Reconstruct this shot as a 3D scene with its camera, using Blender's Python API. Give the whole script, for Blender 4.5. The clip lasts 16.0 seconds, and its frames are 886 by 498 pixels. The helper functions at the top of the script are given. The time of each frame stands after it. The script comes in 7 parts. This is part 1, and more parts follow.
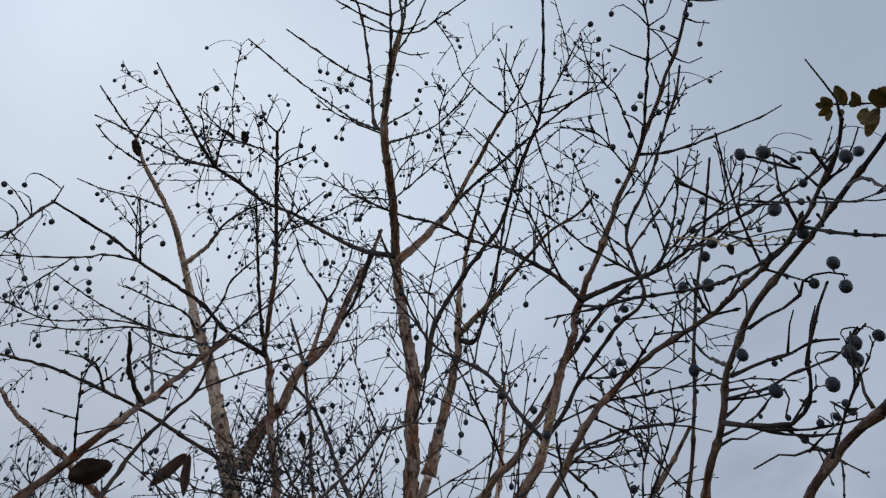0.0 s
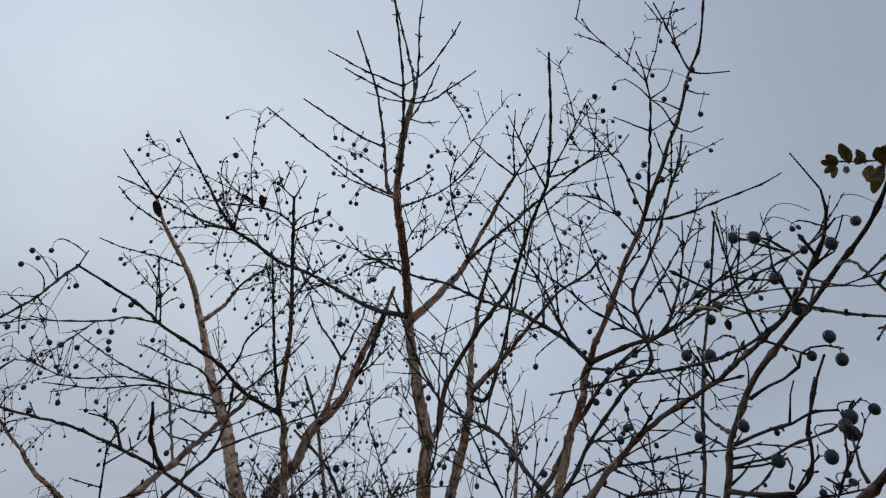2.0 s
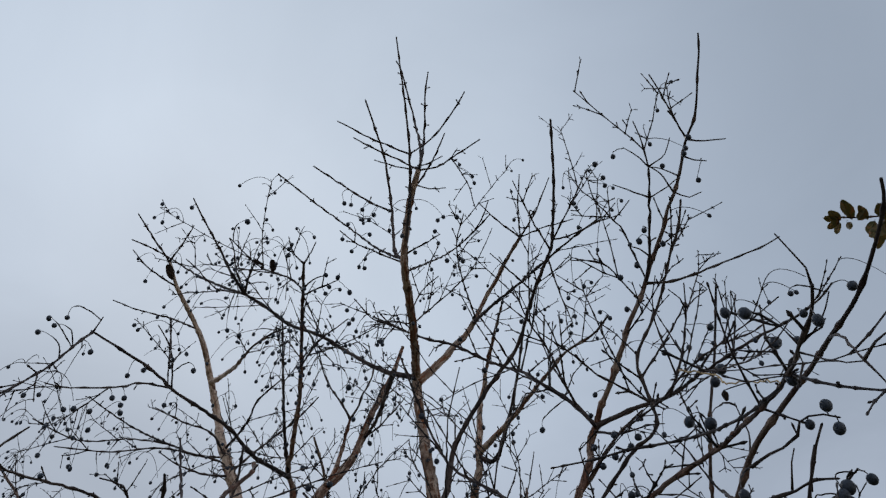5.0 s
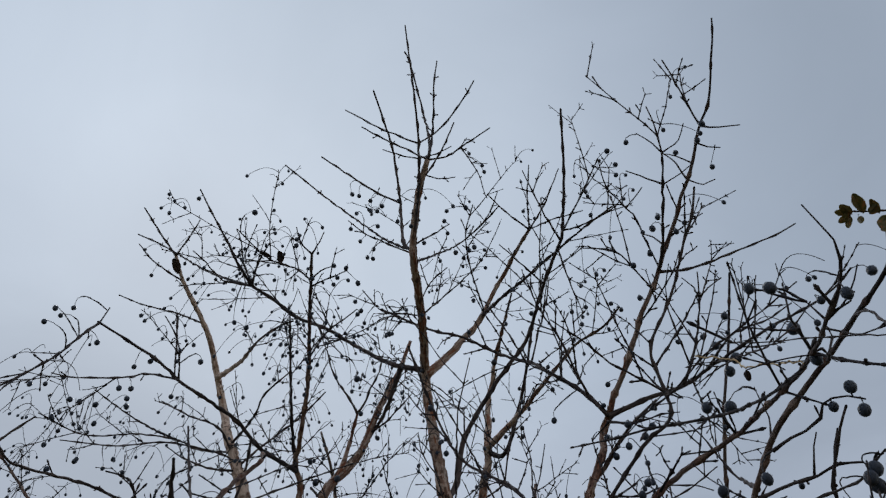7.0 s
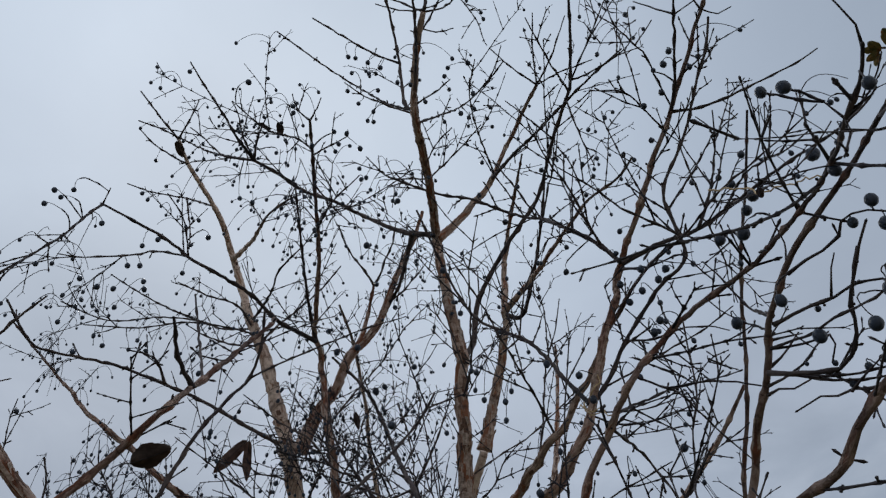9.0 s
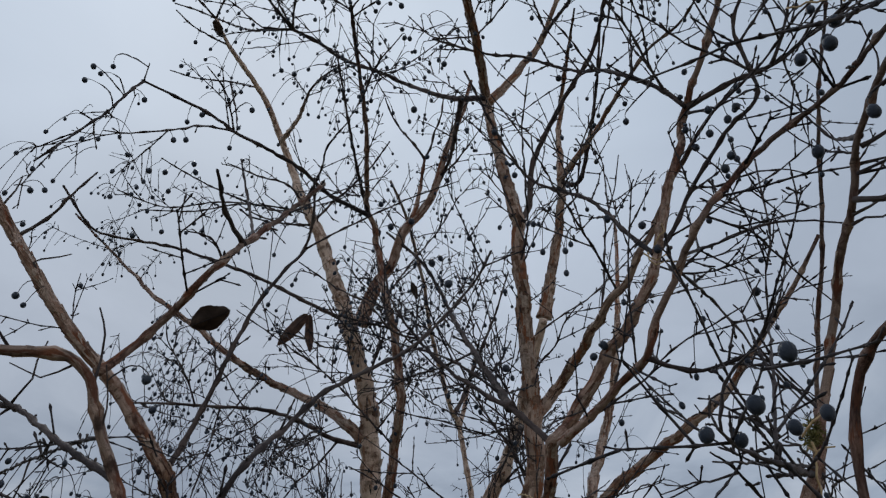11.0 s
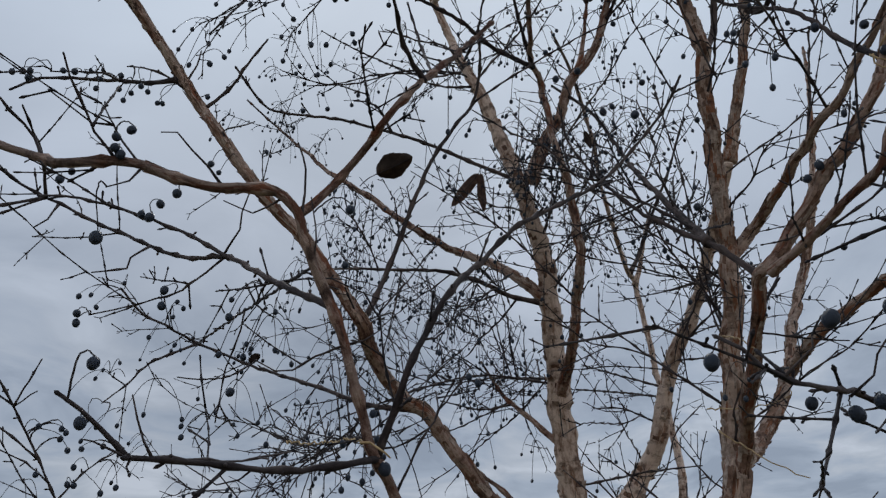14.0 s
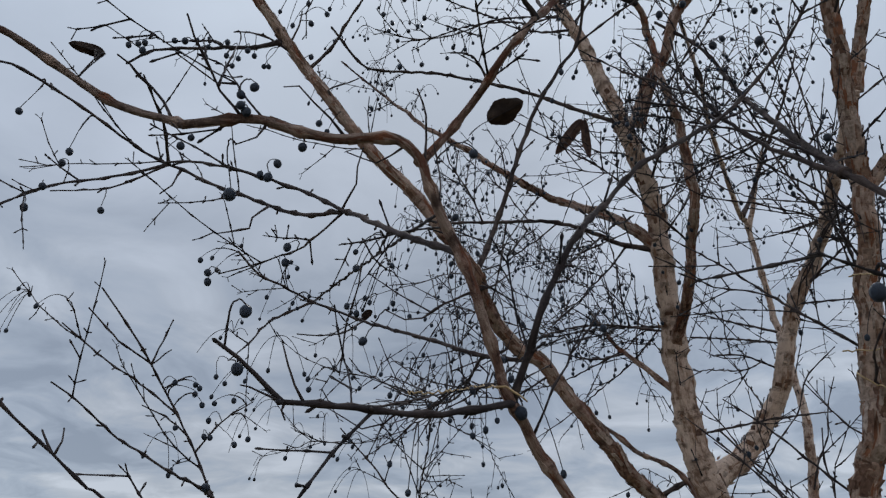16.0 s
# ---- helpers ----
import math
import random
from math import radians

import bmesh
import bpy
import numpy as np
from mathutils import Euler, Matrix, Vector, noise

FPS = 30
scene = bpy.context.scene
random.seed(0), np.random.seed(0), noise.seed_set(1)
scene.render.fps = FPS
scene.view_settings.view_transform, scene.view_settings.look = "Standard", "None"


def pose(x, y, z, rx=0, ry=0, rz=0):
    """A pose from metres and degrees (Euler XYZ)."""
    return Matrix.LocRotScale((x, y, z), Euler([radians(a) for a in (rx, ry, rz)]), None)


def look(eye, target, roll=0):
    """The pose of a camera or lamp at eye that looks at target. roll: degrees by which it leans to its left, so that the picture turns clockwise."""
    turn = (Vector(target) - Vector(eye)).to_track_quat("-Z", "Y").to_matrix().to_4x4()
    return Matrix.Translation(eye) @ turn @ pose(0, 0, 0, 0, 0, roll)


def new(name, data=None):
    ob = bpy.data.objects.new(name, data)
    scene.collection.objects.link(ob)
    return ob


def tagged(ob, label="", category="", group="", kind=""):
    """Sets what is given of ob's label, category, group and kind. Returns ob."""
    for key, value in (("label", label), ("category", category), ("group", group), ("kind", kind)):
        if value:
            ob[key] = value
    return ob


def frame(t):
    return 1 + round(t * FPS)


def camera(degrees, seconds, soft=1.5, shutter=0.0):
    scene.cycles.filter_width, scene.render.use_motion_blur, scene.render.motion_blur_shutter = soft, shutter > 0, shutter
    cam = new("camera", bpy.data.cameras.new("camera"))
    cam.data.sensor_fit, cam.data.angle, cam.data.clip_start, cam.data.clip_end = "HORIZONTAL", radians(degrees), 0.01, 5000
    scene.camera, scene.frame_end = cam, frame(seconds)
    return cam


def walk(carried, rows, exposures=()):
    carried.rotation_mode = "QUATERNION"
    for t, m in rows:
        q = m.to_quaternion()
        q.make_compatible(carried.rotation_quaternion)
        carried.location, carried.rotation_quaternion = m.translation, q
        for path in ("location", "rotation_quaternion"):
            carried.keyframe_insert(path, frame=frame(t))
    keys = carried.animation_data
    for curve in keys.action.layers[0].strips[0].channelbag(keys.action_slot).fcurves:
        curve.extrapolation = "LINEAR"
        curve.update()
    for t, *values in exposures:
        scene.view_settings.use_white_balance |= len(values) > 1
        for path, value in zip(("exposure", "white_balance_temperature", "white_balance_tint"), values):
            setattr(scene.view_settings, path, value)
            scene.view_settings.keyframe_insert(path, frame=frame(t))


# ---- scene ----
cam = camera(61.7, 16.0, soft=1.3)
PATH = [
    (0, (0.1906, 0.1433, 1.5993), (0.0236, 1.5294, 3.0314), -4.53),
    (0.5, (0.1930, 0.1332, 1.5981), (0.0237, 1.4862, 3.0612), -4.38),
    (1, (0.1933, 0.1240, 1.5974), (0.0176, 1.4573, 3.0778), -4.18),
    (1.5, (0.1973, 0.1106, 1.5959), (0.0175, 1.4203, 3.0966), -3.99),
    (2, (0.2025, 0.0971, 1.5918), (0.0220, 1.3851, 3.1112), -3.90),
    (2.5, (0.2052, 0.0887, 1.5906), (0.0239, 1.3540, 3.1288), -3.84),
    (3, (0.2100, 0.0885, 1.5931), (0.0239, 1.3311, 3.1492), -3.73),
    (3.5, (0.2135, 0.0828, 1.5901), (0.0294, 1.3104, 3.1583), -3.83),
    (4, (0.2163, 0.0753, 1.5886), (0.0304, 1.2840, 3.1711), -3.83),
    (4.5, (0.2184, 0.0606, 1.5860), (0.0353, 1.2523, 3.1817), -3.89),
    (6.8, (0.2002, 0.0788, 1.5819), (0.0158, 1.2302, 3.2068), -3.59),
    (7, (0.1992, 0.0883, 1.5819), (0.0086, 1.2580, 3.1930), -3.49),
    (7.5, (0.1985, 0.1146, 1.5833), (-0.0187, 1.3586, 3.1342), -3.30),
    (8, (0.2047, 0.1378, 1.5845), (-0.0448, 1.4464, 3.0763), -3.56),
    (8.5, (0.2124, 0.1484, 1.5816), (-0.0619, 1.4894, 3.0399), -4.20),
    (9, (0.2116, 0.1593, 1.5802), (-0.0976, 1.5406, 2.9932), -4.38),
    (9.2, (0.2079, 0.1676, 1.5794), (-0.1225, 1.5736, 2.9629), -4.27),
    (11.3, (0.1837, 0.2373, 1.5640), (-0.3768, 1.7610, 2.7320), -2.49),
    (11.5, (0.1782, 0.2435, 1.5611), (-0.4188, 1.7746, 2.7010), -2.14),
    (12, (0.1652, 0.2626, 1.5564), (-0.5273, 1.8026, 2.6282), -1.31),
    (12.5, (0.1534, 0.2609, 1.5497), (-0.6165, 1.7932, 2.5790), -0.78),
    (13, (0.1406, 0.2527, 1.5466), (-0.6908, 1.7679, 2.5531), -0.30),
    (13.5, (0.1306, 0.2623, 1.5411), (-0.7569, 1.7630, 2.5210), 0.38),
    (14, (0.1204, 0.2697, 1.5368), (-0.8340, 1.7497, 2.4849), 0.74),
    (14.5, (0.1076, 0.2665, 1.5329), (-0.9038, 1.7264, 2.4526), 1.13),
    (15, (0.0986, 0.2693, 1.5322), (-0.9683, 1.7061, 2.4249), 1.41),
    (15.5, (0.0915, 0.2649, 1.5310), (-1.0305, 1.6754, 2.3979), 1.58),
    (16, (0.0829, 0.2628, 1.5293), (-1.0946, 1.6420, 2.3727), 1.63),
]
walk(cam, [(t, look(eye, target, roll)) for t, eye, target, roll in PATH], [(0, 0.12), (1, 0.06), (2, -0.02), (4.5, -0.03), (7, -0.06), (9, 0.0), (12, 0.02), (14, 0.02), (16, 0.08)])

# ---- light ----
SUN_AZ, SUN_EL = radians(-38.0), radians(52.0)      # a veiled sun, up and to the left of the first view
sun_data = bpy.data.lights.new("sun", "SUN")
sun_data.energy, sun_data.angle, sun_data.color = 0.8, radians(20), (1.0, 0.97, 0.93)
sun = new("sun", sun_data)
sun_way = Vector((math.sin(SUN_AZ) * math.cos(SUN_EL), math.cos(SUN_AZ) * math.cos(SUN_EL), math.sin(SUN_EL)))
sun.rotation_euler = sun_way.to_track_quat("Z", "Y").to_euler()

world = bpy.data.worlds.new("overcast_sky")
scene.world = world
world.use_nodes = True


def node(tree, kind, loc=None, **values):
    made = tree.nodes.new(kind)
    for key, value in values.items():
        if key in made.inputs:
            made.inputs[key].default_value = value
    return made


def ramp(tree, stops, source=None, interpolation="LINEAR"):
    made = tree.nodes.new("ShaderNodeValToRGB")
    made.color_ramp.interpolation = interpolation
    while len(made.color_ramp.elements) < len(stops):
        made.color_ramp.elements.new(0.5)
    for element, (at, colour) in zip(made.color_ramp.elements, stops):
        element.position = at
        element.color = (*colour, 1) if len(colour) == 3 else colour
    if source is not None:
        tree.links.new(source, made.inputs["Fac"])
    return made.outputs["Color"]


def mix(tree, blend, fac, a, b):
    made = tree.nodes.new("ShaderNodeMix")
    made.data_type, made.blend_type = "RGBA", blend
    for socket, value in ((made.inputs[0], fac), (made.inputs[6], a), (made.inputs[7], b)):
        if isinstance(value, bpy.types.NodeSocket):
            tree.links.new(value, socket)
        else:
            socket.default_value = value if not isinstance(value, tuple) or len(value) == 4 else (*value, 1)
    return made.outputs[2]


def maths(tree, operation, a, b=0.0, c=0.0):
    made = tree.nodes.new("ShaderNodeMath")
    made.operation = operation
    for socket, value in zip(made.inputs, (a, b, c)):
        if isinstance(value, bpy.types.NodeSocket):
            tree.links.new(value, socket)
        else:
            socket.default_value = value
    return made.outputs[0]


def build_sky():
    t = world.node_tree
    t.nodes.clear()
    coords = t.nodes.new("ShaderNodeTexCoord")
    split = t.nodes.new("ShaderNodeSeparateXYZ")
    t.links.new(coords.outputs["Generated"], split.inputs[0])
    up = maths(t, "MAXIMUM", split.outputs["Z"], 0.0)
    # the cloud deck is a flat layer: project the direction on to it
    height = maths(t, "ADD", up, 0.16)
    flat = t.nodes.new("ShaderNodeCombineXYZ")
    t.links.new(maths(t, "DIVIDE", split.outputs["X"], height), flat.inputs[0])
    t.links.new(maths(t, "DIVIDE", split.outputs["Y"], height), flat.inputs[1])
    big = node(t, "ShaderNodeTexNoise", Scale=0.85, Detail=3.0, Roughness=0.5)
    fine = node(t, "ShaderNodeTexNoise", Scale=2.6, Detail=6.0, Roughness=0.55, Distortion=0.6)
    for n in (big, fine):
        t.links.new(flat.outputs[0], n.inputs["Vector"])
    cloud = maths(t, "ADD", maths(t, "MULTIPLY", big.outputs["Fac"], 0.6), maths(t, "MULTIPLY", fine.outputs["Fac"], 0.4))
    # low down the deck is seen edge-on and its bases show as bands
    shade = ramp(t, [(0.38, (0.76, 0.77, 0.78)), (0.5, (0.98, 0.98, 0.98)), (0.62, (1.26, 1.25, 1.24))], cloud)
    banded = ramp(t, [(0.40, (0.70, 0.73, 0.77)), (0.48, (0.92, 0.94, 0.96)), (0.54, (1.12, 1.09, 1.05)), (0.62, (1.42, 1.36, 1.29))], maths(t, "ADD", maths(t, "MULTIPLY", big.outputs["Fac"], 0.35), maths(t, "MULTIPLY", fine.outputs["Fac"], 0.65)))
    low = ramp(t, [(0.20, (1, 1, 1)), (0.48, (0, 0, 0))], up)
    shade = mix(t, "MIX", low, shade, banded)
    smooth = ramp(t, [(0.28, (0, 0, 0)), (0.62, (1, 1, 1))], up)
    shade = mix(t, "MIX", smooth, shade, mix(t, "MIX", 0.72, shade, (0.93, 0.93, 0.93, 1)))
    # cool grey deck, lighter round the veiled sun
    toward = t.nodes.new("ShaderNodeVectorMath")
    toward.operation = "DOT_PRODUCT"
    t.links.new(coords.outputs["Generated"], toward.inputs[0])
    toward.inputs[1].default_value = sun_way
    turned = maths(t, "MULTIPLY_ADD", toward.outputs["Value"], 0.5, 0.5)
    # brightness added on the unseen side, opposite the sun, to fill the trunk fronts
    glow = ramp(t, [(0.30, (0.80, 0.82, 0.86)), (0.60, (0.60, 0.64, 0.71)), (0.76, (0.42, 0.485, 0.58)), (0.85, (0.385, 0.452, 0.55)), (0.93, (0.495, 0.572, 0.682)), (0.99, (0.635, 0.722, 0.835))], turned, "CARDINAL")
    belt = ramp(t, [(0.0, (1.02, 1.00, 0.985)), (0.16, (0.98, 0.955, 0.945)), (0.33, (0.94, 0.925, 0.92)), (0.5, (0.99, 0.97, 0.965)), (0.7, (1.0, 1.005, 1.01))], up)
    shade = mix(t, "MULTIPLY", 1.0, shade, belt)
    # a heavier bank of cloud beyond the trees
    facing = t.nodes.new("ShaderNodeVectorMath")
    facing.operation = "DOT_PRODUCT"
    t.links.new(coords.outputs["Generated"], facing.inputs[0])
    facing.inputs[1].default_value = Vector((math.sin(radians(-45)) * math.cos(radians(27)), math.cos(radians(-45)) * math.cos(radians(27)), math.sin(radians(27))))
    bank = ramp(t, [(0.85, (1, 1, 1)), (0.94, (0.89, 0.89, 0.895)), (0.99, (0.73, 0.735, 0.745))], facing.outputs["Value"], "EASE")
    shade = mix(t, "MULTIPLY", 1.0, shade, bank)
    deck = mix(t, "MULTIPLY", 1.0, glow, shade)
    clear = t.nodes.new("ShaderNodeTexSky")
    clear.sky_type, clear.sun_disc, clear.sun_elevation, clear.sun_rotation = "NISHITA", False, SUN_EL, SUN_AZ
    veil = mix(t, "MULTIPLY", 1.0, clear.outputs[0], (0.08, 0.08, 0.08, 1))
    total = mix(t, "MIX", 0.93, veil, deck)
    back = node(t, "ShaderNodeBackground", Strength=1.0)
    t.links.new(total, back.inputs["Color"])
    out = t.nodes.new("ShaderNodeOutputWorld")
    t.links.new(back.outputs[0], out.inputs["Surface"])


build_sky()


# ---- materials ----
def material(name, roughness=0.8, metallic=0.0):
    m = bpy.data.materials.new(name)
    m.use_nodes = True
    t = m.node_tree
    shader = t.nodes["Principled BSDF"]
    shader.inputs["Roughness"].default_value = roughness
    shader.inputs["Metallic"].default_value = metallic
    coords = t.nodes.new("ShaderNodeTexCoord")
    return m, t, shader, coords.outputs["Object"]


def noise_of(t, vector, scale, detail=4.0, rough=0.55, stretch=None):
    if stretch:
        mapping = t.nodes.new("ShaderNodeMapping")
        mapping.inputs["Scale"].default_value = stretch
        t.links.new(vector, mapping.inputs["Vector"])
        vector = mapping.outputs[0]
    n = node(t, "ShaderNodeTexNoise", Scale=scale, Detail=detail, Roughness=rough)
    t.links.new(vector, n.inputs["Vector"])
    return n.outputs["Fac"]


def bump(t, shader, height, strength, distance):
    b = node(t, "ShaderNodeBump", Strength=strength, Distance=distance)
    t.links.new(height, b.inputs["Height"])
    t.links.new(b.outputs[0], shader.inputs["Normal"])


def attribute(t, name, socket):
    made = t.nodes.new("ShaderNodeAttribute")
    made.attribute_name = name
    return made.outputs[socket]


def bark(name, dark, mid, light, inner, peel, roughness=0.88, relief=0.004, grown=True):
    """Bark laid along the limb: fine rings, peeling strips that bare an inner colour, and dark scars at the knots."""
    m, t, shader, co = material(name, roughness)
    shader.inputs["Specular IOR Level"].default_value = 0.22
    if grown:
        co = attribute(t, "along_limb", "Vector")
    broad = noise_of(t, co, 16, 4, 0.6, (1.0, 1.0, 0.55))
    grain = noise_of(t, co, 85, 7, 0.72, (1.4, 1.4, 0.7))
    rings = noise_of(t, co, 34, 7, 0.72, (0.9, 0.9, 2.0))
    strips = noise_of(t, co, 46, 6, 0.66, (1.9, 1.9, 0.36))
    field = maths(t, "ADD", maths(t, "MULTIPLY", broad, 0.40), maths(t, "ADD", maths(t, "MULTIPLY", grain, 0.35), maths(t, "MULTIPLY", strips, 0.25)))
    colour = ramp(t, [(0.425, dark), (0.475, mid), (0.545, light)], field)
    cracks = ramp(t, [(0.36, (0.20, 0.165, 0.15)), (0.43, (0.82, 0.80, 0.79)), (0.50, (1, 1, 1))], rings)
    colour = mix(t, "MULTIPLY", 0.8, colour, cracks)
    bared = ramp(t, [(peel - 0.02, (1, 1, 1)), (peel + 0.02, (0, 0, 0))], strips)
    colour = mix(t, "MIX", bared, colour, inner)
    height = maths(t, "ADD", maths(t, "MULTIPLY", grain, 0.7), maths(t, "ADD", maths(t, "MULTIPLY", rings, 0.7), maths(t, "MULTIPLY", strips, 1.0)))
    if grown:
        rough = maths(t, "MULTIPLY", attribute(t, "scar", "Fac"), maths(t, "MULTIPLY", grain, 1.9))
        worn = ramp(t, [(0.34, (0, 0, 0)), (0.7, (0.8, 0.8, 0.8))], rough)
        colour = mix(t, "MIX", worn, colour, tuple(c * 0.55 for c in dark))
        # the young, thin wood still has its dark smooth skin
        young = ramp(t, [(0.22, (1, 1, 1)), (0.62, (0, 0, 0))], maths(t, "MULTIPLY", attribute(t, "girth", "Fac"), 100.0))
        skin = ramp(t, [(0.40, (0.020, 0.017, 0.020)), (0.50, (0.048, 0.040, 0.043)), (0.60, (0.110, 0.092, 0.090))], field)
        colour = mix(t, "MIX", young, colour, skin)
    t.links.new(colour, shader.inputs["Base Color"])
    bump(t, shader, height, 1.0, relief)
    return m


BARK_PALE = bark("pale_ringed_bark", (0.25, 0.165, 0.125), (0.52, 0.395, 0.32), (0.70, 0.565, 0.475), (0.28, 0.165, 0.11), 0.39, 0.9, 0.006)
BARK_PEEL = bark("peeling_grey_brown_bark", (0.16, 0.092, 0.068), (0.43, 0.305, 0.245), (0.62, 0.48, 0.40), (0.29, 0.13, 0.075), 0.45, 0.9, 0.009)
BARK_BROWN = bark("brown_flaking_bark", (0.085, 0.043, 0.034), (0.275, 0.165, 0.128), (0.49, 0.365, 0.305), (0.24, 0.10, 0.06), 0.43, 0.88, 0.008)
BARK_DARK = bark("dark_young_bark", (0.016, 0.0125, 0.014), (0.042, 0.032, 0.033), (0.100, 0.078, 0.074), (0.030, 0.020, 0.020), 0.30, 0.75, 0.0015)
TWIG = bark("twig_bark", (0.012, 0.0115, 0.015), (0.027, 0.025, 0.031), (0.064, 0.057, 0.061), (0.024, 0.019, 0.022), 0.30, 0.7, 0.0008, False)


def make_flake():
    m, t, shader, co = material("curled_bark_flake", 0.9)
    grain = noise_of(t, co, 160, 5, 0.6)
    each = t.nodes.new("ShaderNodeNewGeometry").outputs["Random Per Island"]
    tone = ramp(t, [(0.0, (0.13, 0.075, 0.055)), (0.35, (0.25, 0.15, 0.105)), (0.6, (0.36, 0.27, 0.225)), (1.0, (0.46, 0.38, 0.33))], each)
    t.links.new(mix(t, "MULTIPLY", 1.0, tone, ramp(t, [(0.35, (0.5, 0.48, 0.46)), (0.6, (1.1, 1.1, 1.1))], grain)), shader.inputs["Base Color"])
    bump(t, shader, grain, 0.6, 0.001)
    return m


def make_berry():
    m, t, shader, co = material("blue_black_drupe_skin", 0.42)
    bloom = noise_of(t, co, 95, 5, 0.6)
    patch = noise_of(t, co, 30, 2)
    field = maths(t, "ADD", maths(t, "MULTIPLY", bloom, 0.6), maths(t, "MULTIPLY", patch, 0.4))
    t.links.new(ramp(t, [(0.36, (0.006, 0.009, 0.016)), (0.5, (0.015, 0.025, 0.045)), (0.66, (0.040, 0.066, 0.112))], field), shader.inputs["Base Color"])
    t.links.new(ramp(t, [(0.4, (0.32, 0.32, 0.32)), (0.62, (0.62, 0.62, 0.62))], field), shader.inputs["Roughness"])
    shader.inputs["Specular IOR Level"].default_value = 0.35
    bump(t, shader, bloom, 0.5, 0.0009)
    return m


def make_leaf(name, dark, light, edge):
    m, t, shader, co = material(name, 0.6)
    blotch = noise_of(t, co, 70, 4, 0.6)
    speck = noise_of(t, co, 420, 3, 0.6)
    base = ramp(t, [(0.36, dark), (0.55, light), (0.68, edge)], maths(t, "ADD", maths(t, "MULTIPLY", blotch, 0.8), maths(t, "MULTIPLY", speck, 0.2)))
    t.links.new(base, shader.inputs["Base Color"])
    bump(t, shader, speck, 0.4, 0.0008)
    # thin blades let some light through
    through_light = t.nodes.new("ShaderNodeBsdfTranslucent")
    t.links.new(base, through_light.inputs["Color"])
    blend = node(t, "ShaderNodeMixShader", Fac=0.55)
    t.links.new(shader.outputs[0], blend.inputs[1])
    t.links.new(through_light.outputs[0], blend.inputs[2])
    t.links.new(blend.outputs[0], t.nodes["Material Output"].inputs["Surface"])
    return m


def make_grass():
    m, t, shader, co = material("winter_grass", 0.95)
    wide = noise_of(t, co, 0.6, 4)
    near = noise_of(t, co, 18, 6, 0.7)
    field = maths(t, "ADD", maths(t, "MULTIPLY", wide, 0.5), maths(t, "MULTIPLY", near, 0.5))
    t.links.new(ramp(t, [(0.35, (0.035, 0.035, 0.016)), (0.5, (0.10, 0.085, 0.042)), (0.65, (0.19, 0.155, 0.085))], field), shader.inputs["Base Color"])
    bump(t, shader, near, 0.8, 0.03)
    return m


def make_hill():
    m, t, shader, co = material("hazy_wooded_hill", 1.0)
    woods = noise_of(t, co, 0.05, 5, 0.6)
    t.links.new(ramp(t, [(0.4, (0.10, 0.115, 0.125)), (0.6, (0.17, 0.185, 0.20))], woods), shader.inputs["Base Color"])
    return m


FLAKE, BERRY, GRASS, HILL = make_flake(), make_berry(), make_grass(), make_hill()
LEAF_BROWN = make_leaf("withered_brown_leaf", (0.035, 0.022, 0.018), (0.065, 0.042, 0.034), (0.11, 0.07, 0.05))
LEAF_DRY = make_leaf("dry_russet_leaf", (0.075, 0.045, 0.036), (0.15, 0.093, 0.075), (0.23, 0.15, 0.11))
LEAF_TURNED = make_leaf("turning_leaf", (0.125, 0.135, 0.055), (0.25, 0.19, 0.075), (0.42, 0.17, 0.085))


# ---- helpers for meshes ----
def mesh_object(name, verts, faces, mat, parent=None, label="", smooth=True, along=None, scar=None, girth=None):
    data = bpy.data.meshes.new(name)
    data.from_pydata([tuple(v) for v in verts], [], faces)
    data.materials.append(mat)
    if smooth:
        data.polygons.foreach_set("use_smooth", [True] * len(data.polygons))
    if along is not None:
        data.attributes.new("along_limb", "FLOAT_VECTOR", "POINT").data.foreach_set("vector", np.asarray(along, float).ravel())
        data.attributes.new("scar", "FLOAT", "POINT").data.foreach_set("value", np.asarray(scar, float))
        data.attributes.new("girth", "FLOAT", "POINT").data.foreach_set("value", np.asarray(girth, float))
    ob = new(name, data)
    ob.parent = parent
    if label:
        tagged(ob, label)
    return ob


def spline(points, step):
    """A Catmull-Rom curve through the points, resampled about every step metres."""
    p = np.array(points, float)
    p = np.vstack([2 * p[0] - p[1], p, 2 * p[-1] - p[-2]])
    out = []
    for a, b, c, d in zip(p, p[1:], p[2:], p[3:]):
        n = max(1, int(np.linalg.norm(c - b) / step))
        for k in range(n):
            u = k / n
            out.append(0.5 * (2 * b + (c - a) * u + (2 * a - 5 * b + 4 * c - d) * u * u + (3 * b - a - 3 * c + d) * u ** 3))
    out.append(p[-2])
    return np.array(out)


def frames_along(line):
    way = np.gradient(line, axis=0)
    way /= np.linalg.norm(way, axis=1)[:, None] + 1e-9
    side = np.cross(way[0], (0.31, 0.17, 0.93))
    if np.linalg.norm(side) < 0.1:
        side = np.cross(way[0], (1.0, 0.2, 0.1))
    sides = []
    for w in way:
        side = side - w * (side @ w)
        side = side / (np.linalg.norm(side) + 1e-9)
        sides.append(side)
    sides = np.array(sides)
    return way, sides, np.cross(way, sides)


